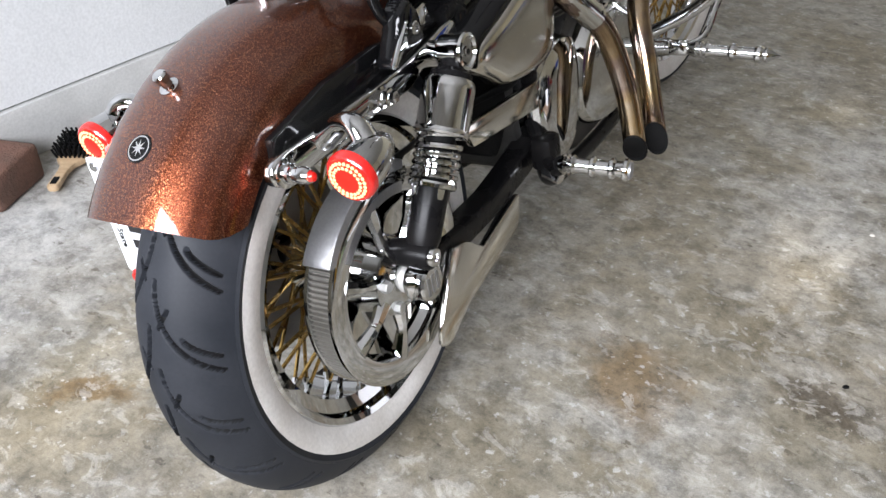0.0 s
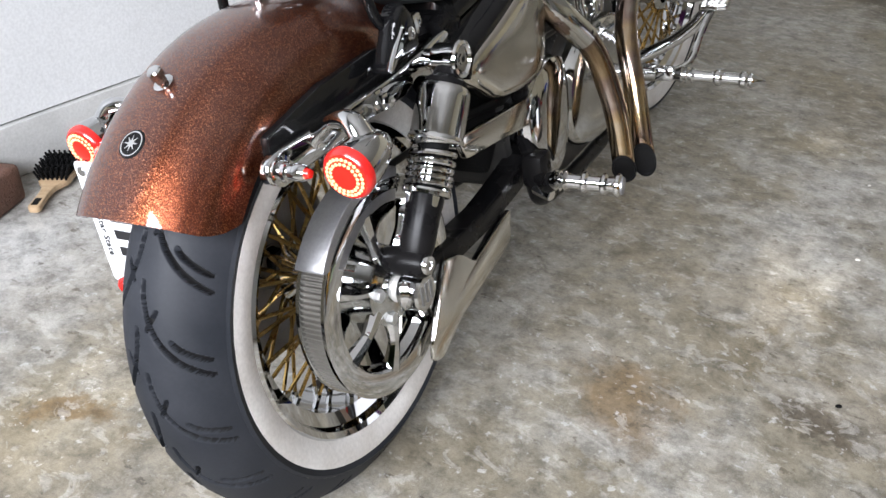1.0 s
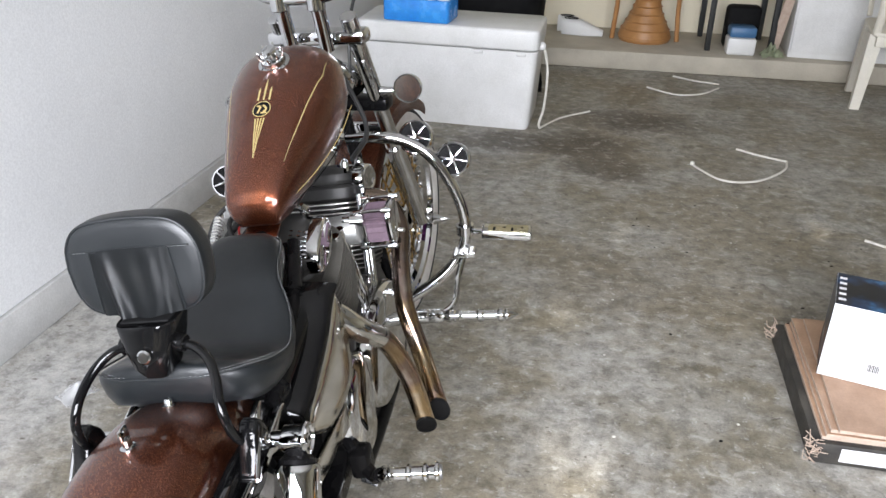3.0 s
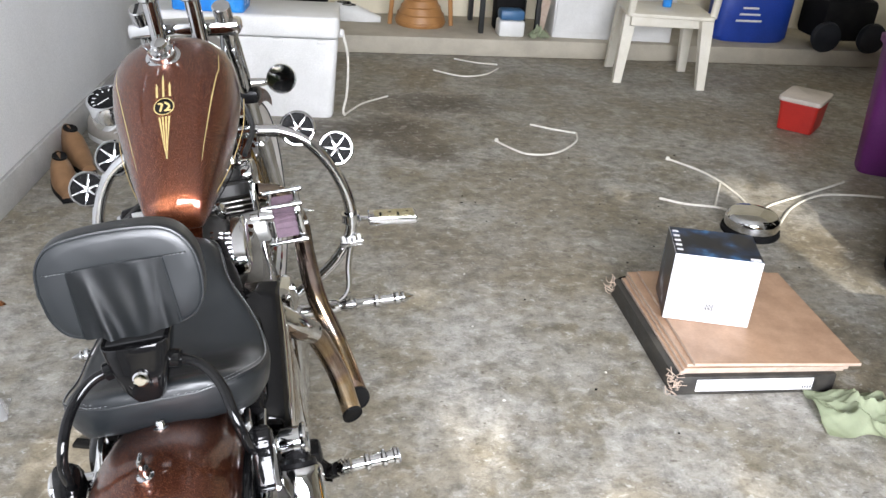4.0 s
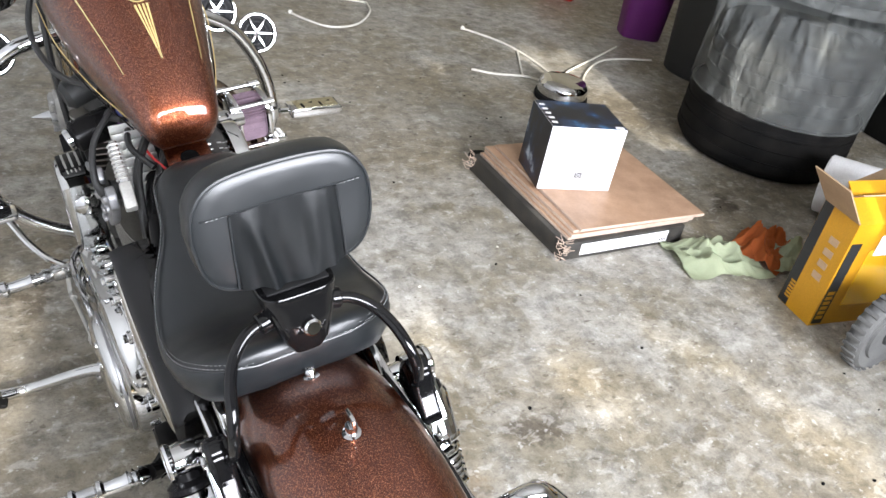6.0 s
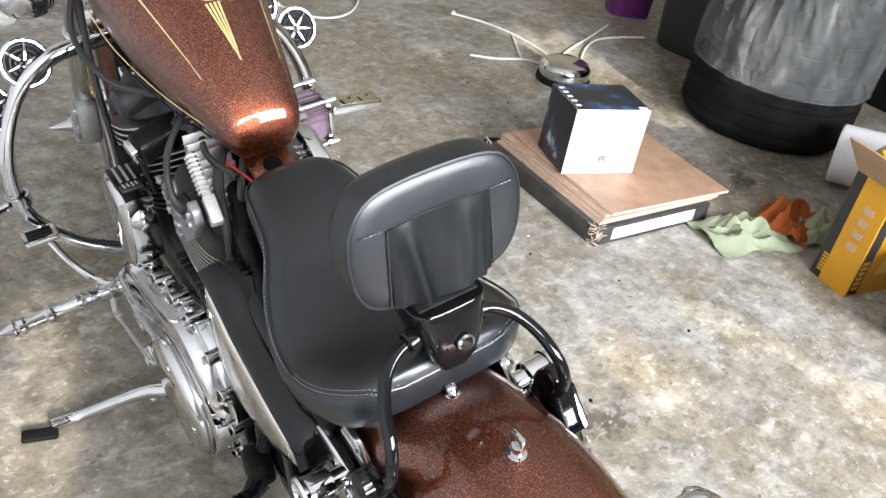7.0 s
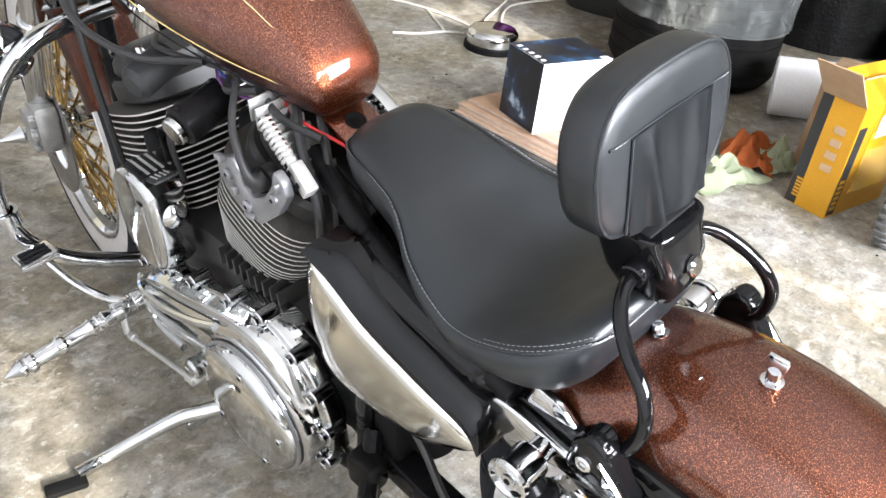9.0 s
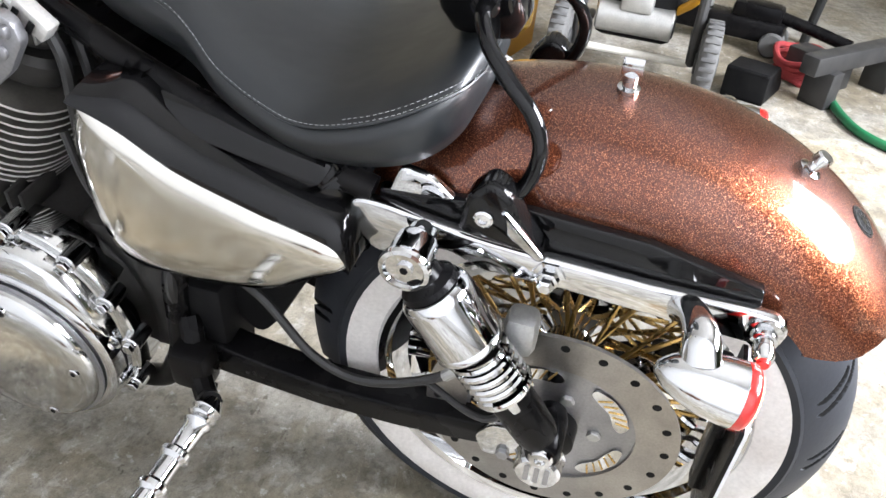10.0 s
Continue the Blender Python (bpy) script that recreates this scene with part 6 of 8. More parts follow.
# speedometer on the left, turn lamp on the right, both where the turned fork carries them
sm = frame_along((-0.184, 1.120, 0.852), (-0.184, 1.085, 0.95))
gauge = part("speedometer", lathe([(0, -0.035), (0.030, -0.034), (0.044, -0.026), (0.047, -0.010), (0.048, 0.018), (0.046, 0.022), (0.042, 0.022), (0.041, 0.014), (0, 0.014)], 40, sm), CHROME, bike, "round chrome speedometer")
part("dial", lathe([(0.0405, 0.0142), (0.0405, 0.0155), (0, 0.0155)], 40, sm), MATT_BLACK, gauge)
for k in range(11):
    a = radians(-120 + 24 * k)
    part("dial_mark", moved(box(0, 0.033, 0.0160, 0.0022, 0.007, 0.0008), sm @ Matrix.Rotation(a, 4, "Z")), OLD_WHITE, gauge)
part("dial_needle", moved(box(0, 0.012, 0.0172, 0.0018, 0.030, 0.0010), sm @ Matrix.Rotation(radians(130), 4, "Z")), OLD_WHITE, gauge)
part("gauge_bracket", join(tube([(-0.145, 1.13, 0.845), (-0.10, 1.16, 0.85), (-0.07, 1.18, 0.87)], 0.011, 10)), CHROME, gauge)
tl = part("turn_lamp", lathe([(0, 0), (0.012, 0.003), (0.024, 0.018), (0.033, 0.042), (0.0365, 0.066), (0.0350, 0.071), (0.0325, 0.066), (0, 0.064)], 36, frame_along((0.200, 1.290, 0.812), (0.193, 1.15, 0.830))), CHROME, bike, "chrome bullet turn lamp")
part("lamp_stem", tube([(0.197, 1.262, 0.810), (0.165, 1.255, 0.810), (0.120, 1.250, 0.815)], 0.010, 12, radii=[(0, 0.012), (0.5, 0.008), (1, 0.012)]), CHROME, tl)
part("turn_lamp", lathe([(0, 0), (0.010, 0.003), (0.020, 0.016), (0.027, 0.036), (0.0295, 0.056), (0.0280, 0.060), (0, 0.058)], 32, frame_along((-0.215, 1.240, 0.800), (-0.23, 1.10, 0.80))), CHROME, bike, "chrome bullet turn lamp")
# black cables and hoses round the engine
for pts, r in (([(-0.09, 0.60, 0.56), (-0.10, 0.58, 0.50), (-0.10, 0.55, 0.45)], 0.005),
               ([(-0.07, 1.12, 0.92), (-0.14, 1.05, 0.80), (-0.13, 0.92, 0.76), (-0.08, 0.80, 0.77)], 0.0055), ([(-0.10, 1.10, 0.90), (-0.12, 1.08, 0.70), (-0.12, 1.05, 0.45), (-0.11, 1.0, 0.30)], 0.006),
               ([(-0.10, 0.46, 0.42), (-0.125, 0.42, 0.455), (-0.135, 0.36, 0.430), (-0.150, 0.30, 0.378), (-0.155, 0.24, 0.362), (-0.150, 0.17, 0.385), (-0.140, 0.12, 0.42)], 0.0055),
               ([(0.07, 1.12, 0.90), (0.12, 1.06, 0.78), (0.10, 0.96, 0.74)], 0.006), ([(-0.06, 0.49, 0.47), (-0.13, 0.475, 0.43), (-0.125, 0.48, 0.36)], 0.007)):
    part("hose", tube(pts, r, 8), RUBBER_HOSE, bike)
for pts, r in (([(-0.045, 0.66, 0.752), (-0.078, 0.612, 0.720), (-0.090, 0.575, 0.660), (-0.092, 0.575, 0.600), (-0.08, 0.59, 0.54)], 0.007), ([(-0.030, 0.63, 0.735), (-0.060, 0.585, 0.700), (-0.075, 0.560, 0.640), (-0.078, 0.56, 0.560)], 0.006),
               ([(-0.050, 0.72, 0.758), (-0.070, 0.68, 0.752), (-0.075, 0.64, 0.744), (-0.055, 0.60, 0.728)], 0.005), ([(-0.060, 0.78, 0.745), (-0.085, 0.745, 0.752), (-0.070, 0.70, 0.762)], 0.006), ([(-0.05, 0.98, 0.74), (-0.09, 0.90, 0.76), (-0.075, 0.80, 0.765), (-0.05, 0.72, 0.765)], 0.004),
               ([(-0.10, 0.86, 0.69), (-0.12, 0.87, 0.64), (-0.11, 0.88, 0.56)], 0.005)):
    part("hose", tube(pts, r, 8), RUBBER_HOSE, bike)
part("frame_gusset", plate(rounded([(0.50, 0.56), (0.52, 0.655), (0.60, 0.690), (0.66, 0.715), (0.60, 0.62), (0.56, 0.54)], 0.01), -0.045, 0.045, 0.006), BLACK_COAT, bike)
for pts, hue in (([(-0.030, 0.86, 0.770), (-0.062, 0.80, 0.752), (-0.066, 0.74, 0.748), (-0.045, 0.69, 0.752)], (0.03, 0.05, 0.30)), ([(-0.035, 0.84, 0.762), (-0.070, 0.79, 0.744), (-0.072, 0.73, 0.742), (-0.050, 0.68, 0.748)], (0.16, 0.04, 0.22)), ([(-0.040, 0.82, 0.772), (-0.058, 0.77, 0.758), (-0.060, 0.71, 0.756)], (0.25, 0.25, 0.27))):
    part("wire", tube(pts, 0.0022, 8), plain("wire_cover", hue, 0.4), bike)
part("red_wire", tube([(-0.045, 0.70, 0.752), (-0.055, 0.64, 0.738), (-0.040, 0.60, 0.722), (-0.030, 0.57, 0.712)], 0.0022, 8), plain("red_wire_cover", (0.45, 0.02, 0.02), 0.4), bike)
part("brake_line_fitting", rod((-0.147, 0.150, 0.396), (-0.141, 0.125, 0.418), 0.0065, 10), ALLOY, bike)
part("rear_caliper", join(box(-0.118, 0.080, 0.464, 0.034, 0.034, 0.052, 0.010), box(-0.112, 0.100, 0.440, 0.030, 0.05, 0.035, 0.008)), ALLOY, bike, "cast alloy rear caliper")
part("rear_brake_hose", tube([(-0.150, 0.17, 0.385), (-0.16, 0.10, 0.36), (-0.15, 0.06, 0.40)], 0.004, 8), RUBBER_HOSE, bike)
part("battery_tray", join(box(-0.085, 0.46, 0.33, 0.07, 0.07, 0.14, 0.008), box(-0.06, 0.50, 0.42, 0.08, 0.10, 0.08, 0.01)), MATT_BLACK, bike)
part("inner_fender", plate(rounded([(0.28, 0.46), (0.44, 0.50), (0.46, 0.36), (0.40, 0.30), (0.37, 0.34), (0.33, 0.42)], 0.02), -0.085, 0.085, 0.006), MATT_BLACK, bike)

# ---- licence plate at the left of the rear wheel ----
PLATE = surface("white_plate_enamel", (0.72, 0.73, 0.74), (0.64, 0.65, 0.66), 0.35, 0.45, 0, 20, 200, 0.0, 0.0)
INK = plain("black_ink", (0.012, 0.012, 0.014), 0.5)
pm = Matrix.Translation((-0.176, -0.128, 0.440)) @ Matrix.Diagonal((0.97, 1, 0.98, 1))
plate_ob = part("licence_plate", moved(plate(rounded([(-0.052, -0.090), (0.052, -0.090), (0.052, 0.090), (-0.052, 0.090)], 0.008), -0.0015, 0.0015, axis="y"), pm), PLATE, bike, "white licence plate with black bars, mounted upright")
for k in range(6):
    part("plate_bar", moved(box(0.010, -0.0022, -0.064 + 0.0255 * k, 0.050, 0.0012, 0.013), pm), INK, plate_ob)
    part("plate_gap", moved(box(0.004 + 0.012 * (k % 3), -0.0030, -0.064 + 0.0255 * k, 0.012, 0.0010, 0.006), pm), PLATE, plate_ob)
words = bpy.data.curves.new("plate_words", "FONT")
words.body, words.size, words.align_x, words.align_y, words.extrude = "Lone Star State", 0.0155, "CENTER", "CENTER", 0.0004
text_ob = bpy.data.objects.new("tmp_words", words)
scene.collection.objects.link(text_ob)
words_me = bpy.data.meshes.new_from_object(text_ob)
bpy.data.objects.remove(text_ob)
tb_ = bmesh.new()
tb_.from_mesh(words_me)
part("plate_words", moved(tb_, pm @ Matrix.Translation((-0.036, -0.0024, 0.0)) @ Matrix.Rotation(radians(90), 4, "X") @ Matrix.Rotation(radians(-90), 4, "Z")), INK, plate_ob)
part("plate_frame", moved(plate(rounded([(-0.054, -0.092), (0.054, -0.092), (0.054, 0.092), (-0.054, 0.092)], 0.008), 0.002, 0.006, axis="y"), pm), BLACK_COAT, plate_ob)
part("plate_reflector", moved(lathe([(0, 0), (0.012, 0), (0.012, 0.004), (0.008, 0.008), (0, 0.009)], 24, frame_along((-0.030, -0.002, -0.094), (-0.030, -0.1, -0.094))), pm), REFLECTOR_RED, plate_ob, "round red reflector")
part("plate_screw", moved(rod((-0.036, -0.002, 0.078), (-0.036, -0.006, 0.078), 0.007, 16), pm), CHROME, plate_ob)
part("plate_bracket", moved(join(box(0.0, 0.010, 0.01, 0.022, 0.010, 0.15, 0.003), box(0.030, 0.022, 0.060, 0.060, 0.030, 0.022, 0.006)), pm), BLACK_COAT, plate_ob)

# ---- an unseen tree added outside; gaps in its crown place the patches of sun ----
BARK = surface("rough_bark", (0.11, 0.085, 0.065), (0.07, 0.055, 0.04), 0.85, 0.95, 0, 9, 90, 0.8, 0.01)
LEAF = surface("green_leaf", (0.055, 0.090, 0.025), (0.085, 0.115, 0.035), 0.5, 0.65, 0, 2, 30, 0.1, 0.001)
# Where sun must land: leaves that would cover these floor spots are left out.
GAPS = [(-0.495, 0.84, 0.035, 0.04), (-0.455, 0.96, 0.015, 0.03), (-0.42, 1.08, 0.020, 0.04), (-0.385, 1.24, 0.010, 0.05),  (0.44, 1.53, 0.045, 0.08), (0.52, 0.86, 0.030, 0.07), (0.83, 0.52, 0.030, 0.07), (1.23, 0.66, 0.050, 0.12), (1.32, 0.12, 0.050, 0.13), (2.09, 2.40, 0.08, 0.13), (2.35, 2.47, 0.10, 0.06),
        (2.09, 1.62, 0.025, 0.14), (1.90, 1.34, 0.02, 0.10), (2.08, 1.95, 0.03, 0.08), (2.26, 2.04, 0.03, 0.05), (1.52, -0.52, 0.20, 0.20), (-0.45, -0.21, 0.06, 0.06)]
tree = thing("tree", "unseen leafy tree added to dapple the sunlight", "tree", Matrix.Translation((1.5, -7.5, -0.05)))
rng = np.random.RandomState(5)
CROWN = Vector((1.5, 1.5, 0)) + SUN_FROM * 6.6 - Vector((1.5, -7.5, -0.05))
part("trunk", join(tube([(0, 0, 0), (0.06, 0.02, 1.2), (0.0, 0.05, 2.6), (CROWN.x * 0.3, CROWN.y * 0.4, CROWN.z * 0.75)], 0.22, 14, 6, radii=[(0, 0.27), (0.15, 0.20), (0.6, 0.16), (1, 0.08)]),
                   *[tube([(0, 0.04, 2.4), (dx * 0.4, dy * 0.4 + CROWN.y * 0.3, 3.4), (dx + CROWN.x, dy + CROWN.y, CROWN.z + dz)], 0.06, 8, 5, radii=[(0, 0.10), (1, 0.02)]) for dx, dy, dz in ((-3.2, 0.2, 0.2), (-1.6, 0.6, 0.8), (1.4, -0.4, 0.9), (2.9, 0.3, 0.1), (0.2, 0.9, 1.2))]), BARK, tree)
side_v = SUN_FROM.cross(V(0, 0, 1)).normalized()
up_v = side_v.cross(SUN_FROM).normalized()
lv, lf = [], []
while len(lf) < 66000:
    a, b, c = rng.uniform(-5.2, 5.2), rng.uniform(-2.6, 2.6), rng.uniform(-0.9, 0.9)
    if (a / 5.2) ** 2 + (b / 2.6) ** 2 > 1.0 + 0.25 * math.sin(3 * a) * math.sin(4 * b + 1):
        continue
    q = CROWN + side_v * a + up_v * b + SUN_FROM * c
    w = q + Vector((1.5, -7.5, -0.05))
    if w.z < 0.15:
        continue
    f = w - SUN_FROM * (w.z / SUN_FROM.z)
    if any(((f.x - gx) / (gr + 0.075)) ** 2 + ((f.y - gy) / (gl + 0.16)) ** 2 < 1 for gx, gy, gr, gl in GAPS):
        continue
    d1 = Vector(rng.normal(size=3)).normalized()
    d2 = d1.cross(Vector(rng.normal(size=3))).normalized()
    n0 = len(lv)
    s = rng.uniform(0.060, 0.100)
    lv += [tuple(q - d1 * s), tuple(q + d2 * s * 0.5), tuple(q + d1 * s), tuple(q - d2 * s * 0.5)]
    lf.append((n0, n0 + 1, n0 + 2, n0 + 3))
me = bpy.data.meshes.new("crown")
me.from_pydata(lv, [], lf)
me.materials.append(LEAF)
crown = new("crown", me)
crown.parent = tree
crown["kind"] = "stuff"

# ---- stack of floor tiles with a carton on it ----
CARTON_BLACK = surface("black_wrapped_carton", (0.020, 0.019, 0.018), (0.055, 0.050, 0.042), 0.42, 0.7, 0, 22, 180, 0.4, 0.003)
PAPER = surface("white_card", (0.80, 0.80, 0.81), (0.74, 0.74, 0.76), 0.5, 0.6, 0, 4, 200, 0.04, 0.0003)
TILE = surface("brown_vinyl_tile", (0.40, 0.255, 0.165), (0.31, 0.19, 0.12), 0.38, 0.5, 0, 14, 160, 0.15, 0.0008)
TILE_EDGE = surface("pale_tile_edge", (0.52, 0.42, 0.34), (0.44, 0.33, 0.26), 0.7, 0.8, 0, 40, 300, 0.2, 0.001)
carton = thing("tile_carton", "flat black torn carton holding floor tiles, lying on the floor", "carton", pose(1.105, 1.015, 0, 0, 0, -1.5))
part("carton_body", box(0.250, 0.287, 0.0315, 0.50, 0.574, 0.063, 0.003), CARTON_BLACK, carton)
part("carton_label", box(0.250, -0.0008, 0.033, 0.36, 0.0012, 0.040), PAPER, carton, "white label")
for k in range(5):
    part("label_bar", box(0.40 + 0.008 * k, -0.0016, 0.022, 0.004, 0.0008, 0.010), INK, carton)
for k in range(34):
    a, b = rng.uniform(0, 0.03), rng.uniform(-0.01, 0.03)
    q = V(-0.002 + a * 0.4, 0.004 + b * 0.5, rng.uniform(0.005, 0.06))
    part("torn_fibre", tube([q, q + V(rng.uniform(-0.02, 0.015), rng.uniform(-0.018, 0.01), rng.uniform(-0.006, 0.02)), q + V(rng.uniform(-0.03, 0.03), rng.uniform(-0.02, 0.02), rng.uniform(-0.004, 0.03))], 0.0012, 4, 3), TILE_EDGE, carton)
for k in range(16):
    q = V(0.0 + rng.uniform(-0.01, 0.01), 0.56 + rng.uniform(-0.02, 0.02), rng.uniform(0.005, 0.06))
    part("torn_fibre", tube([q, q + V(rng.uniform(-0.025, 0.01), rng.uniform(-0.01, 0.02), rng.uniform(0.0, 0.02)), q + V(rng.uniform(-0.03, 0.02), rng.uniform(-0.02, 0.03), rng.uniform(-0.004, 0.03))], 0.0012, 4, 3), TILE_EDGE, carton)
for k, (dx, dy, rz) in enumerate(((0.022, 0.016, -0.6), (0.030, 0.012, -1.0), (0.040, 0.018, -0.4), (0.055, 0.004, -2.0))):
    z = 0.063 + 0.0108 * k
    tl_ob = thing("floor_tile", "square brown marbled vinyl floor tile in a stack", "tile", pose(1.105 + dx, 1.015 + dy, z + 0.0002, 0, 0, rz - 1.0), "stacked floor tiles")
    part("tile_core", box(0.2525, 0.2725, 0.0050, 0.505, 0.545, 0.0094, 0.0008), TILE_EDGE, tl_ob)
    part("tile_face", box(0.2525, 0.2725, 0.0101, 0.503, 0.543, 0.0010), TILE, tl_ob, "brown marbled face")


def print_blue(name="dark_blue_print", pale=0.0):
    m, nt, b = nodes_of(name)
    n = noise_node(nt, 12.0, 4.0)
    nt.links.new(ramp(nt, n.outputs["Fac"], [(0.46, (0.004, 0.006, 0.012)), (0.60, (0.010, 0.030, 0.075)), (0.70, (0.04 + 0.35 * pale, 0.15 + 0.35 * pale, 0.30 + 0.30 * pale)), (0.78, (0.02 + 0.5 * pale, 0.05 + 0.5 * pale, 0.10 + 0.5 * pale))]).outputs[0], b.inputs["Base Color"])
    b.inputs["Roughness"].default_value = 0.28
    return m


BLUE_PRINT, BLUE_SIDE = print_blue(), print_blue("pale_blue_print", 1.0)
bx = thing("white_carton", "white and dark blue printed retail carton on the tiles", "carton", pose(1.157, 1.263, 0.1075, 0, 0, -16.0))
part("carton_body", box(0.129, 0.095, 0.112, 0.258, 0.190, 0.224, 0.002), PAPER, bx)
part("print_top", box(0.129, 0.095, 0.2243, 0.256, 0.188, 0.0010), BLUE_PRINT, bx, "black and blue printed lid")
part("print_side", box(-0.0003, 0.095, 0.112, 0.0010, 0.188, 0.222), BLUE_SIDE, bx, "dark blue printed side")
for k in range(5):
    part("lid_mark", box(0.016, 0.030 + 0.032 * k, 0.2252, 0.018, 0.012, 0.0008), PAPER, bx)
part("lid_mark", box(0.235, 0.012, 0.2252, 0.030, 0.016, 0.0008), PAPER, bx)
for k in range(7):
    part("barcode_bar", box(0.118 + 0.0042 * k, -0.0006, 0.055, 0.0018 + 0.0008 * (k % 2), 0.0008, 0.022), INK, bx)
disc_t = thing("black_disc", "thin round black plastic disc on the floor", "disc", pose(1.215, 1.655, 0))
part("disc_body", lathe([(0, 0), (0.050, 0), (0.052, 0.004), (0.048, 0.008), (0.014, 0.008), (0.012, 0.004), (0, 0.004)], 36), MATT_BLACK, disc_t)

# chrome air cleaner cover upside on the floor
pan = thing("chrome_cover", "round domed chrome cover on a black ring, lying on the floor", "cover", pose(1.885, 2.075, 0))
part("cover_dome", lathe([(0.108, 0.024), (0.110, 0.030), (0.110, 0.060), (0.106, 0.074), (0.094, 0.086), (0.060, 0.092), (0, 0.094)], 56), CHROME, pan)
part("cover_ring", lathe([(0, 0.0), (0.116, 0.0), (0.119, 0.008), (0.116, 0.024), (0.104, 0.026), (0, 0.026)], 48), MATT_BLACK, pan, "black rubber ring")

# ---- tyres with a plastic bag, bins ----
ty = thing("car_tyre", "worn black car tyre lying flat on the floor", "tyre", pose(2.52, 1.50, 0), "stacked tyres")
prof = [(0.21, 0.02), (0.24, 0.004), (0.29, 0.0), (0.325, 0.012), (0.342, 0.035), (0.346, 0.07), (0.343, 0.072), (0.343, 0.082), (0.347, 0.084), (0.348, 0.125), (0.344, 0.127), (0.344, 0.137), (0.348, 0.139), (0.347, 0.185), (0.343, 0.187), (0.343, 0.197), (0.346, 0.199), (0.342, 0.235), (0.325, 0.258), (0.29, 0.270), (0.24, 0.266), (0.21, 0.25)]
part("tyre_body", lathe(prof, 72, None, True), OLD_RUBBER, ty)


for zz in (0.045, 0.100, 0.155, 0.212):
    part("tread_rib", lathe([(0.340, 0.0), (0.3495, 0.002), (0.3500, 0.018), (0.3495, 0.034), (0.340, 0.036)], 72, Matrix.Translation((0, 0, zz)), True), OLD_RUBBER, ty)


def film():
    """Thin crinkled clear plastic: mostly seen through, with bright folds."""
    m, nt, b = nodes_of("clear_plastic_film")
    n = noise_node(nt, 7.0, 8.0, 0.62, stretch=(1, 1, 0.55))
    n.inputs["Distortion"].default_value = 1.2
    b.inputs["Base Color"].default_value = (0.34, 0.36, 0.35, 1)
    b.inputs["Roughness"].default_value = 0.22
    nt.links.new(ramp(nt, n.outputs["Fac"], [(0.34, (0.16,)), (0.52, (0.22,)), (0.72, (0.46,))]).outputs[0], b.inputs["Alpha"])
    bump(nt, b, n.outputs["Fac"], 1.0, 0.05)
    return m


FILM = film()


def crumpled(radius, height, folds, seed, z0, top=0.6, segs=120, rows_n=34):
    """A draped bag: rings whose radius ripples in folds that deepen upwards."""
    r2 = np.random.RandomState(seed)
    ph = r2.uniform(0, 6.28, 8)
    out = []
    for i in range(rows_n + 1):
        h = i / rows_n
        row = []
        for k in range(segs):
            a = 2 * math.pi * k / segs
            base = radius * (1.0 - (1 - top) * max(0, h - 0.45) ** 1.4 * 2.0)
            rip = 0.004 * math.sin(folds * a + ph[0] + 2 * h) + 0.004 * math.sin(folds * 1.7 * a + ph[1] - 3 * h) + 0.008 * math.sin(3 * a + ph[2] + 5 * h) + 0.003 * math.sin(folds * 2.9 * a + ph[3] + 6 * h)
            rr = base + rip * (0.4 + 1.5 * h)
            row.append(V(rr * math.cos(a), rr * math.sin(a), z0 + height * h + 0.012 * math.sin(5 * a + ph[4]) * h))
        out.append(row)
    return loft(out, True)


ty2 = thing("bagged_tyre", "car tyre wrapped in a cloudy clear plastic bag on another tyre", "tyre", pose(2.53, 1.50, 0.272), "stacked tyres")
part("tyre_body", lathe([(r * 0.94, z * 0.95) for r, z in prof], 60, None, True), OLD_RUBBER, ty2)
part("bag", crumpled(0.362, 0.40, 17, 3, -0.03, 0.88), FILM, ty2, "crinkled clear plastic bag")
ty3 = thing("bagged_tyre", "car tyre wrapped in a cloudy clear plastic bag on another tyre", "tyre", pose(2.60, 1.52, 0.690), "stacked tyres")
part("tyre_body", lathe([(r * 0.9, z * 0.85) for r, z in prof], 60, None, True), OLD_RUBBER, ty3)
part("bag", crumpled(0.345, 0.34, 15, 8, -0.02, 0.86), FILM, ty3, "crinkled clear plastic bag")

for x, y, rr, hh, sd in ((3.72, 1.42, 0.42, 0.62, 21), (3.98, 2.10, 0.36, 0.80, 22), (4.00, 0.75, 0.34, 0.70, 23), (3.50, 0.72, 0.26, 0.34, 24)):
    sack_t = thing("black_bag", "full black plastic bag slumped on the floor", "bag", pose(x, y, 0), "black bags by the wall")
    part("bag_body", crumpled(rr, hh, 9, sd, 0.004, 0.35, 72, 22), BLACK_BAG, sack_t)
    part("bag_neck", moved(lathe([(0.05, 0.0), (0.028, 0.04), (0.05, 0.09), (0.075, 0.12), (0.06, 0.115), (0, 0.06)], 18), Matrix.Translation((0.02, 0.01, hh - 0.005)) @ Matrix.Rotation(radians(14), 4, "X")), BLACK_BAG, sack_t, "tied bag neck")

PURPLE = surface("purple_plastic", (0.125, 0.015, 0.135), (0.10, 0.012, 0.11), 0.42, 0.55, 0, 4, 120, 0.05, 0.0005)
RED_PLASTIC = surface("red_plastic", (0.46, 0.022, 0.015), (0.38, 0.018, 0.012), 0.38, 0.5, 0, 6, 160, 0.05, 0.0004)
FROST = surface("frosted_plastic", (0.56, 0.50, 0.44), (0.46, 0.41, 0.36), 0.35, 0.5, 0, 6, 160, 0.05, 0.0004)


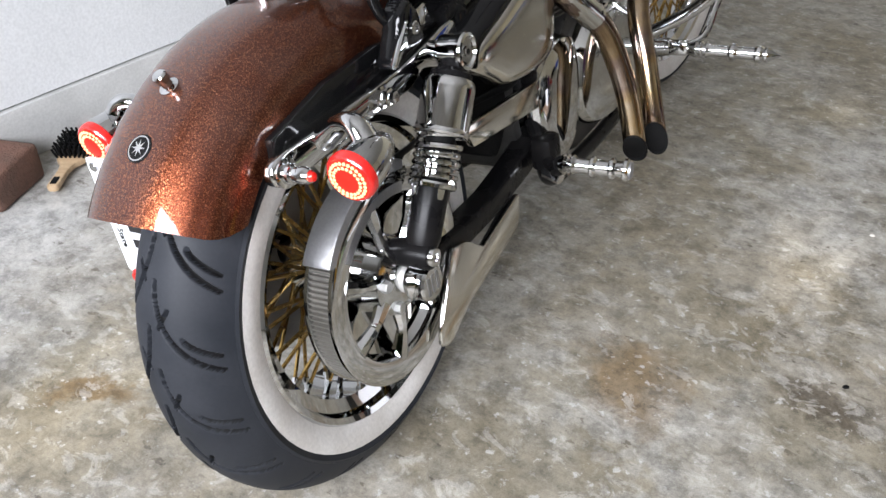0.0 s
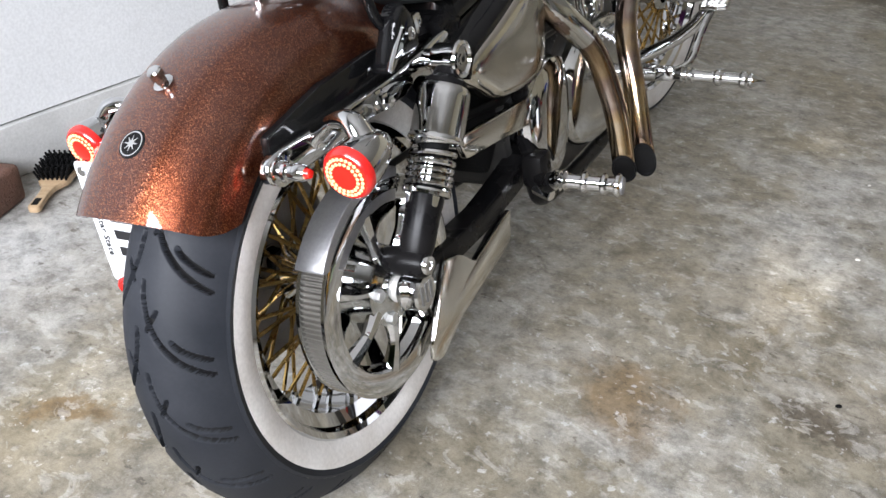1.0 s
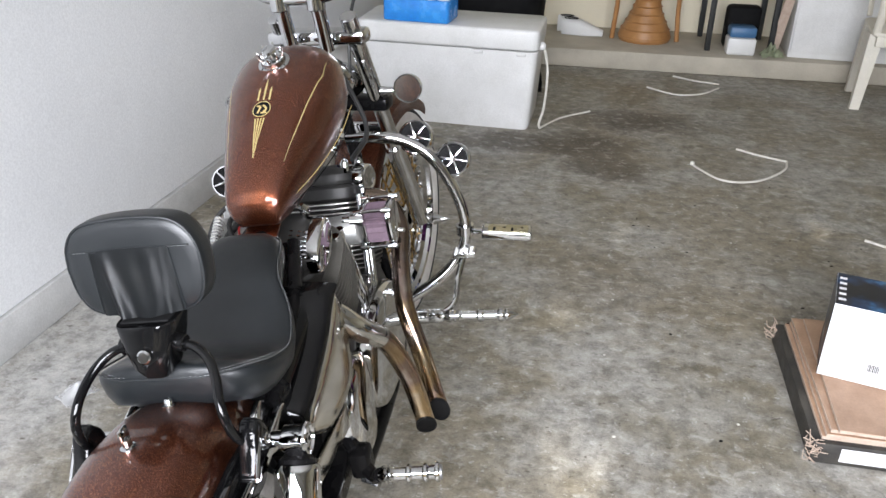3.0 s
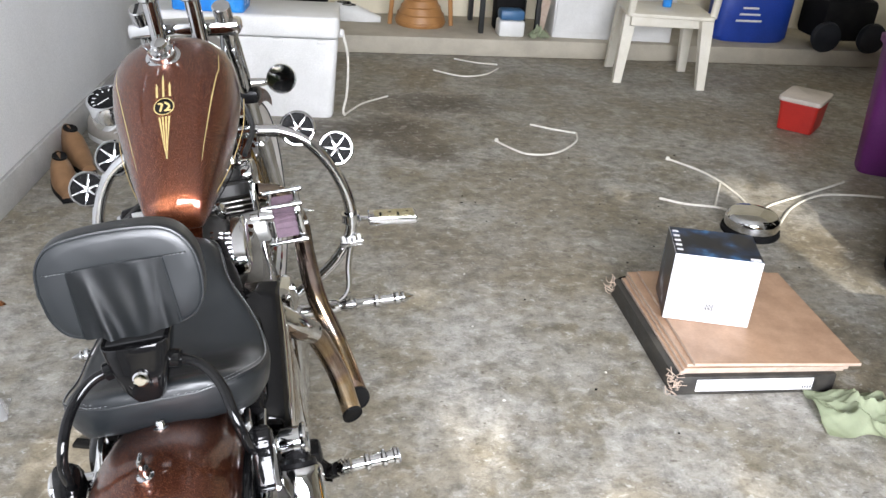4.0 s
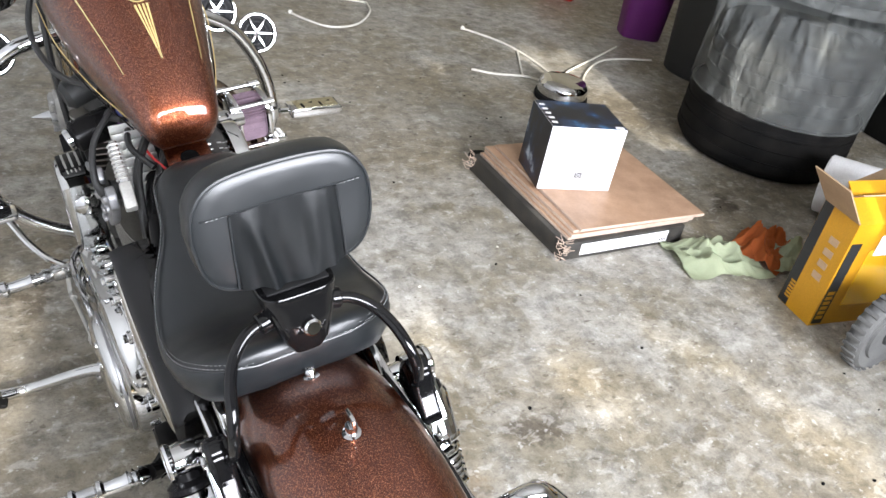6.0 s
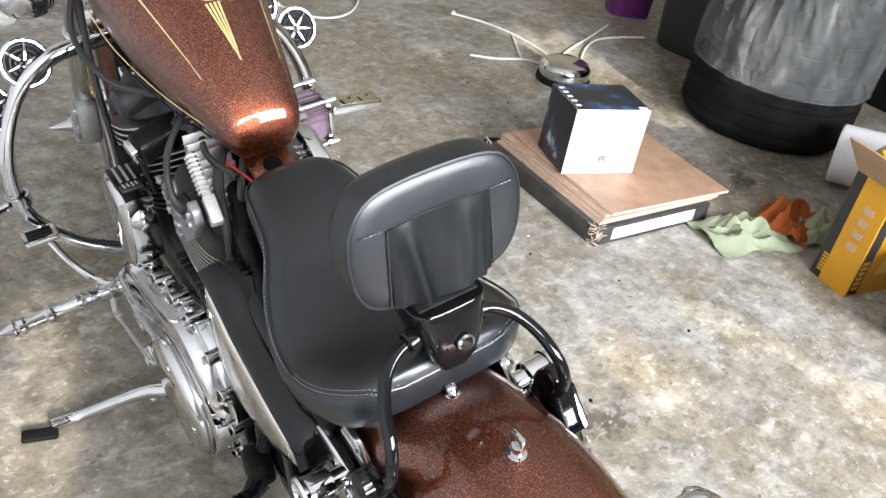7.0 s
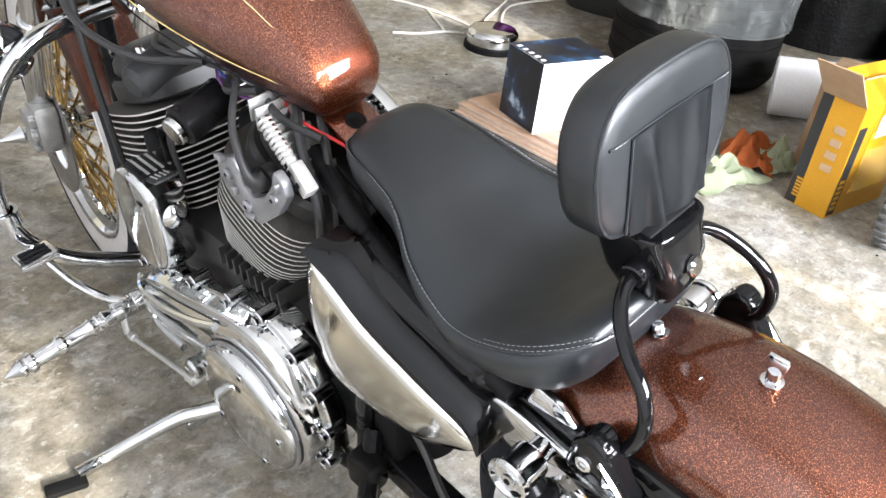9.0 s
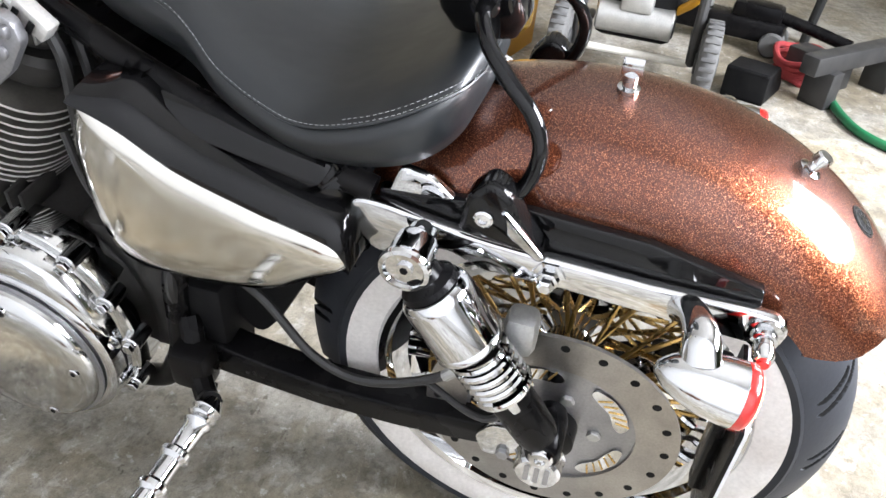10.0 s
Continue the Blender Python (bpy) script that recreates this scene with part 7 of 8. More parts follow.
def ribbed_bin(r0, r1, h, square=4.0, n=64):
    out = []
    for i, (z, r) in enumerate(((0, r0 * 0.97), (0.01, r0), (h * 0.5, (r0 + r1) / 2), (h - 0.03, r1), (h - 0.03, r1 + 0.014), (h, r1 + 0.016), (h, r1 - 0.006), (0.03, r0 - 0.012))):
        out.append([V(r * math.copysign(abs(math.cos(t)) ** (2 / square), math.cos(t)), 0.8 * r * math.copysign(abs(math.sin(t)) ** (2 / square), math.sin(t)), z) for t in np.linspace(0, 2 * math.pi, n + 1)[:-1]])
    return loft(out)


pb = thing("purple_bin", "tall narrow purple plastic bin on the floor", "bin", pose(2.935, 2.76, 0, 0, 0, -25))
part("bin_body", ribbed_bin(0.112, 0.146, 0.66), PURPLE, pb)
part("bin_rim", lathe([(0.152, 0.0), (0.161, 0.002), (0.163, 0.012), (0.158, 0.018), (0.149, 0.016)], 48, Matrix.Translation((0, 0, 0.645)) @ Matrix.Diagonal((1.02, 0.82, 1, 1)), True), PURPLE, pb, "rolled purple rim")
gb = thing("grey_bin", "large dark grey wheeled bin with a lid", "bin", pose(3.09, 2.20, 0, 0, 0, 15))
part("bin_body", ribbed_bin(0.34, 0.40, 0.86), GREY_PLASTIC, gb)
part("bin_lid", box(0, 0, 0.885, 0.84, 0.68, 0.05, 0.02), GREY_PLASTIC, gb)
part("bin_bag_edge", tube([(-0.415, 0.30, 0.62), (-0.41, 0.1, 0.60), (-0.412, -0.1, 0.63), (-0.40, -0.30, 0.59)], 0.012, 8), MATT_BLACK, gb)
rbx = thing("red_box", "small red plastic box with a cloudy white lid", "box", pose(2.70, 3.40, 0, 0, 0, -44))
part("box_body", loft([[V(0.105 + (x - 0.105) * k, 0.14 + (y - 0.14) * k, z) for x, y in rounded([(0, 0), (0.21, 0), (0.21, 0.28), (0, 0.28)], 0.025)] for z, k in ((0, 0.86), (0.004, 0.90), (0.155, 1.0), (0.155, 1.03), (0.165, 1.03))]), RED_PLASTIC, rbx)
part("box_lid", moved(plate(rounded([(-0.012, -0.012), (0.222, -0.012), (0.222, 0.292), (-0.012, 0.292)], 0.03), 0.165, 0.192, 0.006, axis="z"), Matrix()), FROST, rbx, "cloudy white lid")

# ---- yellow tool carton, rag, paper roll ----
YELLOW = surface("yellow_print_card", (0.50, 0.245, 0.008), (0.42, 0.20, 0.007), 0.4, 0.5, 0, 5, 160, 0.04, 0.0004)
KRAFT = surface("brown_card", (0.40, 0.27, 0.16), (0.34, 0.22, 0.13), 0.75, 0.85, 0, 8, 160, 0.1, 0.0006)
yb = thing("yellow_carton", "open yellow and dark grey tool carton standing on the floor", "carton", pose(1.682, 0.516, 0, 0, 0, -9.5))
# local x along the long side, y along the short one
W_, D_, H_ = 0.325, 0.140, 0.360
for x0, x1, y0, y1 in ((0, W_, 0, 0.004), (0, W_, D_ - 0.004, D_), (0, 0.004, 0.004, D_ - 0.004), (W_ - 0.004, W_, 0.004, D_ - 0.004)):
    part("carton_side", box((x0 + x1) / 2, (y0 + y1) / 2, H_ / 2, x1 - x0, y1 - y0, H_), YELLOW, yb)
part("carton_floor", box(W_ / 2, D_ / 2, 0.004, W_ - 0.01, D_ - 0.01, 0.006), KRAFT, yb)
part("dark_band", box(-0.0006, D_ * 0.86, H_ / 2, 0.0012, D_ * 0.26, H_ - 0.004), GREY_PLASTIC, yb, "dark grey printed band")
part("dark_band", box(0.028, -0.0006, H_ * 0.42, 0.040, 0.0012, H_ * 0.80), GREY_PLASTIC, yb, "dark grey printed band")
for k in range(6):
    part("brand_bar", box(-0.0014, D_ * 0.80, 0.030 + 0.011 * k, 0.0010, 0.020, 0.007), YELLOW, yb)
    part("brand_bar", box(0.028, -0.0014, 0.030 + 0.018 * k, 0.026, 0.0010, 0.012), YELLOW, yb)
for k in range(4):
    part("text_bar", box(-0.0010, D_ * 0.36, 0.150 + 0.040 * k, 0.0010, 0.035, 0.022), KRAFT, yb)
part("carton_window", box(0.19, -0.0008, 0.17, 0.20, 0.0012, 0.20), plain("amber_cellophane", (0.72, 0.40, 0.02), 0.06, coat=1.0), yb, "shiny amber cellophane window")
part("window_label", box(0.19, -0.0018, 0.285, 0.16, 0.0010, 0.07), PAPER, yb)
for name, hinge, size, tilt, axis in (("carton_flap", (W_ / 2, 0.0, H_), (W_, 0.13), 40, "X"), ("carton_flap", (W_ / 2, D_, H_), (W_, 0.13), 215, "X")):
    fl_bm = box(0, size[1] / 2, 0, size[0], size[1], 0.004)
    part(name, moved(fl_bm, Matrix.Translation(hinge) @ Matrix.Rotation(radians(tilt if tilt < 90 else -tilt), 4, "X")), KRAFT if tilt > 90 else YELLOW, yb, "open card flap")
part("carton_flap", moved(box(-0.075, D_ / 2, 0, 0.15, D_, 0.004), Matrix.Translation((0, 0, H_)) @ Matrix.Rotation(radians(48), 4, "Y")), KRAFT, yb, "open card flap")
part("carton_flap", moved(box(0.075, D_ / 2, 0, 0.15, D_, 0.004), Matrix.Translation((W_, 0, H_)) @ Matrix.Rotation(radians(-55), 4, "Y")), KRAFT, yb, "open card flap")
roll = thing("paper_roll", "fat white paper roll leaning on the floor", "roll", pose(2.40, 0.93, 0.124, 0, 0, 0))
part("roll_body", lathe([(0.03, -0.13), (0.105, -0.13), (0.110, -0.124), (0.110, 0.124), (0.105, 0.13), (0.03, 0.13)], 40, frame_along((0, 0, 0), (0.42, -0.90, 0.10)), True), PAPER, roll)


def cloth(w, d, seed, hmax, nx=64, ny=52):
    """A dropped rag: a sheet pushed together into sharp folds, with its corners thrown out."""
    r3 = np.random.RandomState(seed)
    waves = [(r3.uniform(-1, 1) * 38, r3.uniform(-1, 1) * 38, r3.uniform(0, 6.28), r3.uniform(0.4, 1.0)) for _ in range(5)] + [(r3.uniform(-1, 1) * 95, r3.uniform(-1, 1) * 95, r3.uniform(0, 6.28), 0.22) for _ in range(5)]
    drift = [(r3.uniform(-1, 1) * 14, r3.uniform(-1, 1) * 14, r3.uniform(0, 6.28)) for _ in range(4)]
    rows = []
    for i in range(nx + 1):
        row = []
        for j in range(ny + 1):
            u, v = i / nx * 2 - 1, j / ny * 2 - 1
            x, y = u * w / 2, v * d / 2
            dx = sum(math.sin(a * x + b * y + p) for a, b, p in drift[:2]) * w * 0.06
            dy = sum(math.sin(a * x + b * y + p) for a, b, p in drift[2:]) * d * 0.09
            fold = 0.0
            for a, b, p, am in waves:
                fold += am * (1 - abs(math.sin(a * x + b * y + p + 0.8 * math.sin(9 * y + p)))) ** 1.6
            mound = max(0.0, 1 - 0.75 * u * u - 0.75 * v * v)
            row.append(V(x + dx, y + dy, 0.003 + hmax * (0.12 + 0.88 * mound) * min(1.0, fold / 2.2)))
        rows.append(row)
    bm = loft(rows, False, False)
    bmesh.ops.solidify(bm, geom=bm.faces[:], thickness=0.0015)
    return bm


GREEN_CLOTH = surface("pale_green_cloth", (0.48, 0.53, 0.36), (0.40, 0.45, 0.30), 0.85, 0.95, 0, 10, 500, 0.3, 0.001)
ORANGE_CLOTH = surface("orange_cloth", (0.50, 0.13, 0.03), (0.42, 0.10, 0.02), 0.85, 0.95, 0, 10, 500, 0.3, 0.001)
tagged(link("green_rag", moved(cloth(0.32, 0.22, 2, 0.085), pose(1.64, 0.855, 0, 0, 0, -12)), GREEN_CLOTH, None, "", 60), "crumpled pale green cloth rag on the floor", "rag")
tagged(link("orange_rag", moved(cloth(0.20, 0.17, 5, 0.125), pose(1.84, 0.86, 0.001, 0, 0, 30)), ORANGE_CLOTH, None, "", 60), "crumpled orange cloth rag on the floor", "rag")
tagged(link("green_rag", moved(cloth(0.15, 0.12, 9, 0.11), pose(1.90, 0.80, 0.004, 0, 0, 60)), GREEN_CLOTH, None, "", 60), "crumpled pale green cloth rag beside an orange one", "rag")

# ---- cooler with bottled water, far wall things ----
cool = thing("cooler", "long white plastic cooler on the floor", "cooler", pose(0.245, 3.437, 0, 0, 0, -3.0))
part("cooler_body", loft([[V(-0.47 + (x + 0.47) * k, 0.20 + (y - 0.20) * k, z) for x, y in rounded([(-0.94, 0), (0, 0), (0, 0.40), (-0.94, 0.40)], 0.04)] for z, k in ((0.0, 0.94), (0.02, 0.955), (0.40, 1.0), (0.41, 1.0))]), OLD_WHITE, cool)
part("cooler_lid", plate(rounded([(-0.945, -0.006), (0.006, -0.006), (0.006, 0.406), (-0.945, 0.406)], 0.045), 0.414, 0.520, 0.016, 3, axis="z"), OLD_WHITE, cool, "white lid")
part("lid_latch", box(-0.30, -0.010, 0.40, 0.05, 0.012, 0.02, 0.004), OLD_WHITE, cool)
part("lid_latch", box(-0.08, -0.010, 0.40, 0.05, 0.012, 0.02, 0.004), OLD_WHITE, cool)
part("side_boss", lathe([(0, 0), (0.022, 0), (0.022, 0.02), (0.012, 0.03), (0, 0.03)], 20, frame_along((0.0, 0.12, 0.42), (0.1, 0.12, 0.42))), OLD_WHITE, cool)
CORD = surface("white_cord", (0.66, 0.64, 0.58), (0.56, 0.54, 0.48), 0.7, 0.8, 0, 30, 300, 0.1, 0.0004)
part("cooler_rope", tube([(0.022, 0.12, 0.42), (0.050, 0.10, 0.30), (0.048, 0.08, 0.12), (0.03, 0.06, 0.03), (0.04, 0.04, 0.008)], 0.007, 8), CORD, cool)
WATER = plain("clear_bottle_plastic", (0.62, 0.68, 0.74), 0.1, coat=0.5)
BLUE_FILM = surface("blue_shrink_film", (0.02, 0.20, 0.66), (0.04, 0.30, 0.75), 0.2, 0.3, 0, 12, 60, 0.3, 0.004)
wp = thing("water_pack", "shrink-wrapped pack of clear water bottles with a blue band", "bottles", pose(-0.36, 3.58, 0.520, 0, 0, -6))
for i in range(5):
    for j in range(3):
        part("water_bottle", lathe([(0, 0), (0.030, 0.0), (0.032, 0.01), (0.032, 0.135), (0.028, 0.155), (0.013, 0.180), (0.013, 0.200), (0, 0.200)], 18, Matrix.Translation((-0.15 + 0.068 * i, -0.07 + 0.068 * j, 0.001))), WATER, wp)
part("blue_band", plate(rounded([(-0.190, -0.110), (0.160, -0.110), (0.160, 0.106), (-0.190, 0.106)], 0.03), 0.0015, 0.115, 0.01, axis="z"), BLUE_FILM, wp, "blue printed shrink film")
tagged(link("black_bag", moved(cloth(0.60, 0.40, 4, 0.30), pose(-0.05, 4.25, 0, 0, 0, 5)), MATT_BLACK, None, "", 60), "heap of black bags on the floor behind the cooler", "bag")
tub = thing("black_tub", "tall black plastic tub behind the cooler", "tub", pose(-0.10, 4.55, 0))
part("tub_body", ribbed_bin(0.30, 0.34, 0.66), MATT_BLACK, tub)

# white cords lying on the floor
for pts in ([(1.274, 3.38), (1.374, 3.309), (1.492, 3.249)], [(1.031, 3.118), (1.06, 3.05), (1.133, 2.944), (1.22, 2.925), (1.315, 2.964), (1.40, 3.05), (1.464, 3.144), (1.492, 3.249)], [(1.076, 4.72), (1.201, 4.634), (1.346, 4.593)], [(0.892, 4.416), (1.058, 4.294), (1.215, 4.346), (1.331, 4.496)],
            [(0.29, 3.50), (0.35, 3.62), (0.407, 3.708), (0.546, 3.839)], [(1.855, 2.883), (1.953, 2.738), (2.0, 2.585), (2.009, 2.4), (1.99, 2.24)], [(1.62, 2.403), (1.71, 2.344), (1.845, 2.304), (1.90, 2.25)], [(1.987, 2.571), (1.84, 2.31)],
            [(2.03, 2.25), (2.116, 2.328), (2.352, 2.448), (2.638, 2.594)], [(2.018, 2.093), (2.201, 2.298), (2.402, 2.429), (2.565, 2.44), (2.727, 2.411)]):
    tagged(link("electric_cable", tube([(x, y, 0.006) for x, y in pts], 0.0055, 8, 8), CORD), "thin white electric cable lying on the floor", "cable", "cords on the floor")
for x, y in ((1.855, 2.883), (1.031, 3.118)):
    tagged(link("cable_plug", lathe([(0, 0), (0.010, 0.002), (0.012, 0.010), (0.008, 0.018), (0, 0.02)], 12, Matrix.Translation((x, y, 0))), CORD), "white moulded cable plug lying on the floor", "plug")

# plastic garden chair
ch = thing("garden_chair", "white moulded plastic garden chair", "chair", pose(2.06, 4.20, 0, 0, 0, -4))
for x, y, lean_x, lean_y in ((0.0, 0.07, 0.03, 0.03), (0.52, -0.03, -0.03, 0.03), (0.05, 0.46, 0.03, -0.03), (0.55, 0.42, -0.03, -0.03)):
    part("leg", loft([[V(x + lean_x * h + dx * (0.026 + 0.012 * h), y + lean_y * h + dy * (0.020 + 0.012 * h), 0.43 * h) for dx, dy in ((-1, -1), (1, -1), (1, 1), (-1, 1))] for h in (0, 0.5, 1.0)]), CHAIR_WHITE, ch)
part("seat", plate(rounded([(-0.01, 0.02), (0.55, -0.02), (0.58, 0.44), (0.04, 0.48)], 0.05), 0.425, 0.450, 0.008, axis="z"), CHAIR_WHITE, ch)
part("apron", box(0.27, 0.03, 0.40, 0.50, 0.02, 0.06, 0.006), CHAIR_WHITE, ch)
for x in (0.02, 0.55):
    part("armrest", tube([(x, 0.05, 0.44), (x, 0.03, 0.60), (x, 0.10, 0.66), (x, 0.36, 0.67), (x, 0.46, 0.70)], 0.024, 10), CHAIR_WHITE, ch)
for k in range(6):
    part("back_slat", tube([(0.06 + 0.085 * k, 0.46, 0.46), (0.06 + 0.085 * k, 0.52, 0.66), (0.06 + 0.085 * k, 0.57, 0.86)], 0.022, 8, flat=0.5), CHAIR_WHITE, ch)
part("back_rail", tube([(0.03, 0.57, 0.84), (0.28, 0.59, 0.89), (0.53, 0.57, 0.84)], 0.026, 10), CHAIR_WHITE, ch)
can = thing("blue_can", "small blue drink can on the chair", "can", pose(2.40, 4.46, 0.451))
part("can_body", lathe([(0, 0), (0.026, 0), (0.030, 0.006), (0.030, 0.10), (0.026, 0.112), (0, 0.112)], 24), BLUE_FILM, can)

RATTAN = surface("varnished_rattan", (0.42, 0.21, 0.075), (0.32, 0.15, 0.05), 0.4, 0.55, 0, 10, 160, 0.2, 0.001)
wk = thing("wicker_stool", "small hourglass rattan chair on the step", "stool", pose(0.90, 5.22, 0.12))
part("rattan_base", lathe([(0.17, 0.0), (0.18, 0.02), (0.175, 0.05), (0.10, 0.20), (0.085, 0.26), (0.10, 0.32), (0.17, 0.46)], 40), RATTAN, wk)
for k in range(9):
    h = 0.03 + 0.05 * k
    part("rattan_band", lathe([(float(np.interp(h, [0, 0.05, 0.20, 0.26, 0.46], [0.175, 0.176, 0.102, 0.087, 0.170])) + r, h + z) for r, z in ((0.0, -0.006), (0.007, 0), (0.0, 0.006))], 36), RATTAN, wk)
for s in (-1, 1):
    part("rattan_post", tube([(s * 0.22, -0.02, 0.0), (s * 0.205, 0.0, 0.25), (s * 0.215, 0.0, 0.5)], 0.016, 8), RATTAN, wk)
part("rattan_seat", lathe([(0, 0.46), (0.21, 0.46), (0.23, 0.48), (0.21, 0.50), (0, 0.50)], 40), RATTAN, wk)
tb = thing("dark_table", "dark grey metal-legged table on the step", "table", pose(1.30, 5.0, 0.12))
for x, y in ((0, 0), (0.40, 0), (0, 0.42), (0.40, 0.42)):
    part("leg", box(x, y, 0.34, 0.035, 0.035, 0.68, 0.005), GREY_PLASTIC, tb)
part("tabletop", box(0.20, 0.21, 0.695, 0.50, 0.52, 0.03, 0.005), GREY_PLASTIC, tb)
sb = thing("small_tub", "small white tub with a blue lid on the step", "tub", pose(1.50, 4.97, 0.12))
part("tub_body", box(0, 0, 0.055, 0.18, 0.14, 0.11, 0.015), OLD_WHITE, sb)
part("tub_lid", box(0, 0.0, 0.145, 0.17, 0.13, 0.07, 0.02), surface("dull_blue_plastic", (0.05, 0.14, 0.28), (0.04, 0.11, 0.22), 0.4, 0.5), sb, "blue lid")
bb = thing("black_case", "black zipped case behind the small tub", "case", pose(1.52, 5.14, 0.12))
part("case_body", box(0, 0, 0.14, 0.22, 0.12, 0.28, 0.03), MATT_BLACK, bb)
cabi = thing("white_cabinet", "low white panel cabinet standing on the step", "cabinet", pose(1.80, 4.93, 0.12, 0, 0, -4))
part("cabinet_body", box(0.43, 0.20, 0.36, 0.86, 0.38, 0.72, 0.006), OLD_WHITE, cabi)
part("cabinet_door", box(0.215, 0.002, 0.37, 0.41, 0.018, 0.66, 0.004), OLD_WHITE, cabi)
part("cabinet_door", box(0.645, 0.002, 0.37, 0.41, 0.018, 0.66, 0.004), OLD_WHITE, cabi)
pl = thing("wood_plank", "pale wooden plank leaning by the cabinet", "plank", pose(1.72, 5.0, 0.12, 8, 6, 0))
part("plank_body", box(0, 0.02, 0.45, 0.06, 0.02, 0.9, 0.003), TILE_EDGE, pl)
tagged(link("pale_bundle", moved(cloth(0.14, 0.14, 12, 0.10), pose(1.70, 4.92, 0.12)), GREEN_CLOTH, None, "", 60), "small pale green bundle on the step", "bundle")
shoes_mat = surface("grey_suede", (0.34, 0.31, 0.28), (0.27, 0.25, 0.22), 0.85, 0.95, 0, 12, 400, 0.3, 0.001)
TAN = surface("tan_leather", (0.24, 0.13, 0.06), (0.17, 0.09, 0.04), 0.5, 0.65, 0, 12, 300, 0.2, 0.001)


def shoe(m, upper, sole, label, length=0.29, high=0.11, laces=True):
    """A low shoe: a sole, an upper with an opening, and laces."""
    ob = thing("shoe", label, "shoe", m, "shoes by the wall")
    rows = []
    for i in range(13):
        t = i / 12
        w = 0.030 + 0.020 * math.sin(math.pi * min(1, t * 1.15)) ** 0.7 if t < 0.98 else 0.028
        rows.append((length * t, w))
    part("sole", plate([(y, -w) for y, w in rows] + [(y, w) for y, w in rows[::-1]], 0.0, 0.026, 0.004, axis="z"), sole, ob)
    secs = []
    for i in range(13):
        t = i / 12
        w = rows[i][1] * 0.96
        top = high * (1.0 - 0.05 * t) if t < 0.40 else high * (0.98 - 0.62 * ((t - 0.40) / 0.60) ** 0.9)
        secs.append([V(length * t, w * math.copysign(abs(math.cos(a)) ** 0.8, math.cos(a)), 0.024 + (top - 0.024) * max(0, math.sin(a)) ** 0.8) for a in np.linspace(0, math.pi, 13)])
    part("upper", loft(secs, True, True), upper, ob, "", 60)
    part("opening", lathe([(0, 0.0), (0.026, 0.0), (0.032, 0.004), (0.034, -0.002)], 20, Matrix.Translation((length * 0.22, 0, high - 0.002)) @ Matrix.Diagonal((1.5, 0.85, 1, 1))), MATT_BLACK, ob)
    if laces:
        for k in range(4):
            y = length * (0.46 + 0.07 * k)
            zt = high * (0.98 - 0.62 * ((0.46 + 0.07 * k - 0.40) / 0.60) ** 0.9) + 0.003
            part("lace", tube([(y, -0.024, zt - 0.010), (y + 0.006, 0, zt), (y, 0.024, zt - 0.010)], 0.0028, 6), OLD_WHITE, ob)
    return ob


shoe(pose(-0.955, 2.90, 0, 0, 0, -62), TAN, MATT_BLACK, "tan and black leather shoe on the floor", 0.30, 0.14, False)
shoe(pose(-0.925, 2.62, 0, 0, 0, -70), TAN, MATT_BLACK, "tan leather shoe lying near its mate", 0.28, 0.12, False)
shoe(pose(-0.90, 3.13, 0, 0, 0, -44), shoes_mat, OLD_WHITE, "grey suede sneaker on the floor", 0.29, 0.11)
shoe(pose(-0.79, 3.20, 0.0, 0, 0, -40), shoes_mat, OLD_WHITE, "grey suede sneaker beside its mate", 0.29, 0.11)
shoe(pose(-0.90, 3.42, 0, 0, 0, -62), MATT_BLACK, OLD_WHITE, "black and white sandal by the wall", 0.26, 0.08)
shoe(pose(0.30, 5.36, 0.12, 0, 0, -8), OLD_WHITE, OLD_WHITE, "white trainer on the step", 0.29, 0.11)
shoe(pose(0.33, 5.27, 0.12, 0, 0, -4), OLD_WHITE, OLD_WHITE, "white trainer beside its mate", 0.29, 0.11)

bbag = thing("blue_bag", "large blue sack with white lettering bars", "sack", pose(3.35, 5.12, 0.12))
part("sack_body", loft([superellipse(0, 0, 0.30 * k, 0.13 * k, 32, 3.0, 0) for k in (1, 1)] and [[V(x.x, x.z, h) for x in superellipse(0, 0, 0.30 * k, 0.15 * k, 32, 3.0)] for h, k in ((0, 0.9), (0.03, 1.0), (0.35, 1.02), (0.46, 0.9), (0.50, 0.6))]), surface("blue_sack", (0.015, 0.055, 0.36), (0.012, 0.045, 0.28), 0.4, 0.5, 0, 6, 80, 0.4, 0.004), bbag)
for k in range(3):
    part("sack_bar", box(-0.08, -0.157, 0.16 + 0.045 * k, 0.20 - 0.04 * k, 0.004, 0.014), OLD_WHITE, bbag)
bk = thing("black_mower", "black garden machine with wheels on the step", "machine", pose(3.95, 4.95, 0.12))
part("machine_body", box(0, 0, 0.22, 0.42, 0.36, 0.30, 0.05), MATT_BLACK, bk)
part("machine_hood", box(0.02, 0, 0.42, 0.30, 0.28, 0.12, 0.04), GLOSS_BLACK, bk)
for x in (-0.18, 0.18):
    part("wheel", lathe([(0, -0.03), (0.10, -0.03), (0.11, 0), (0.10, 0.03), (0, 0.03)], 28, frame_along((x, -0.20, 0.11), (x, -0.3, 0.11))), RUBBER, bk)
rr_ = thing("red_can", "red plastic fuel can behind the bins", "can", pose(4.10, 4.25, 0))
part("can_body", box(0, 0, 0.17, 0.26, 0.20, 0.34, 0.04), RED_PLASTIC, rr_)

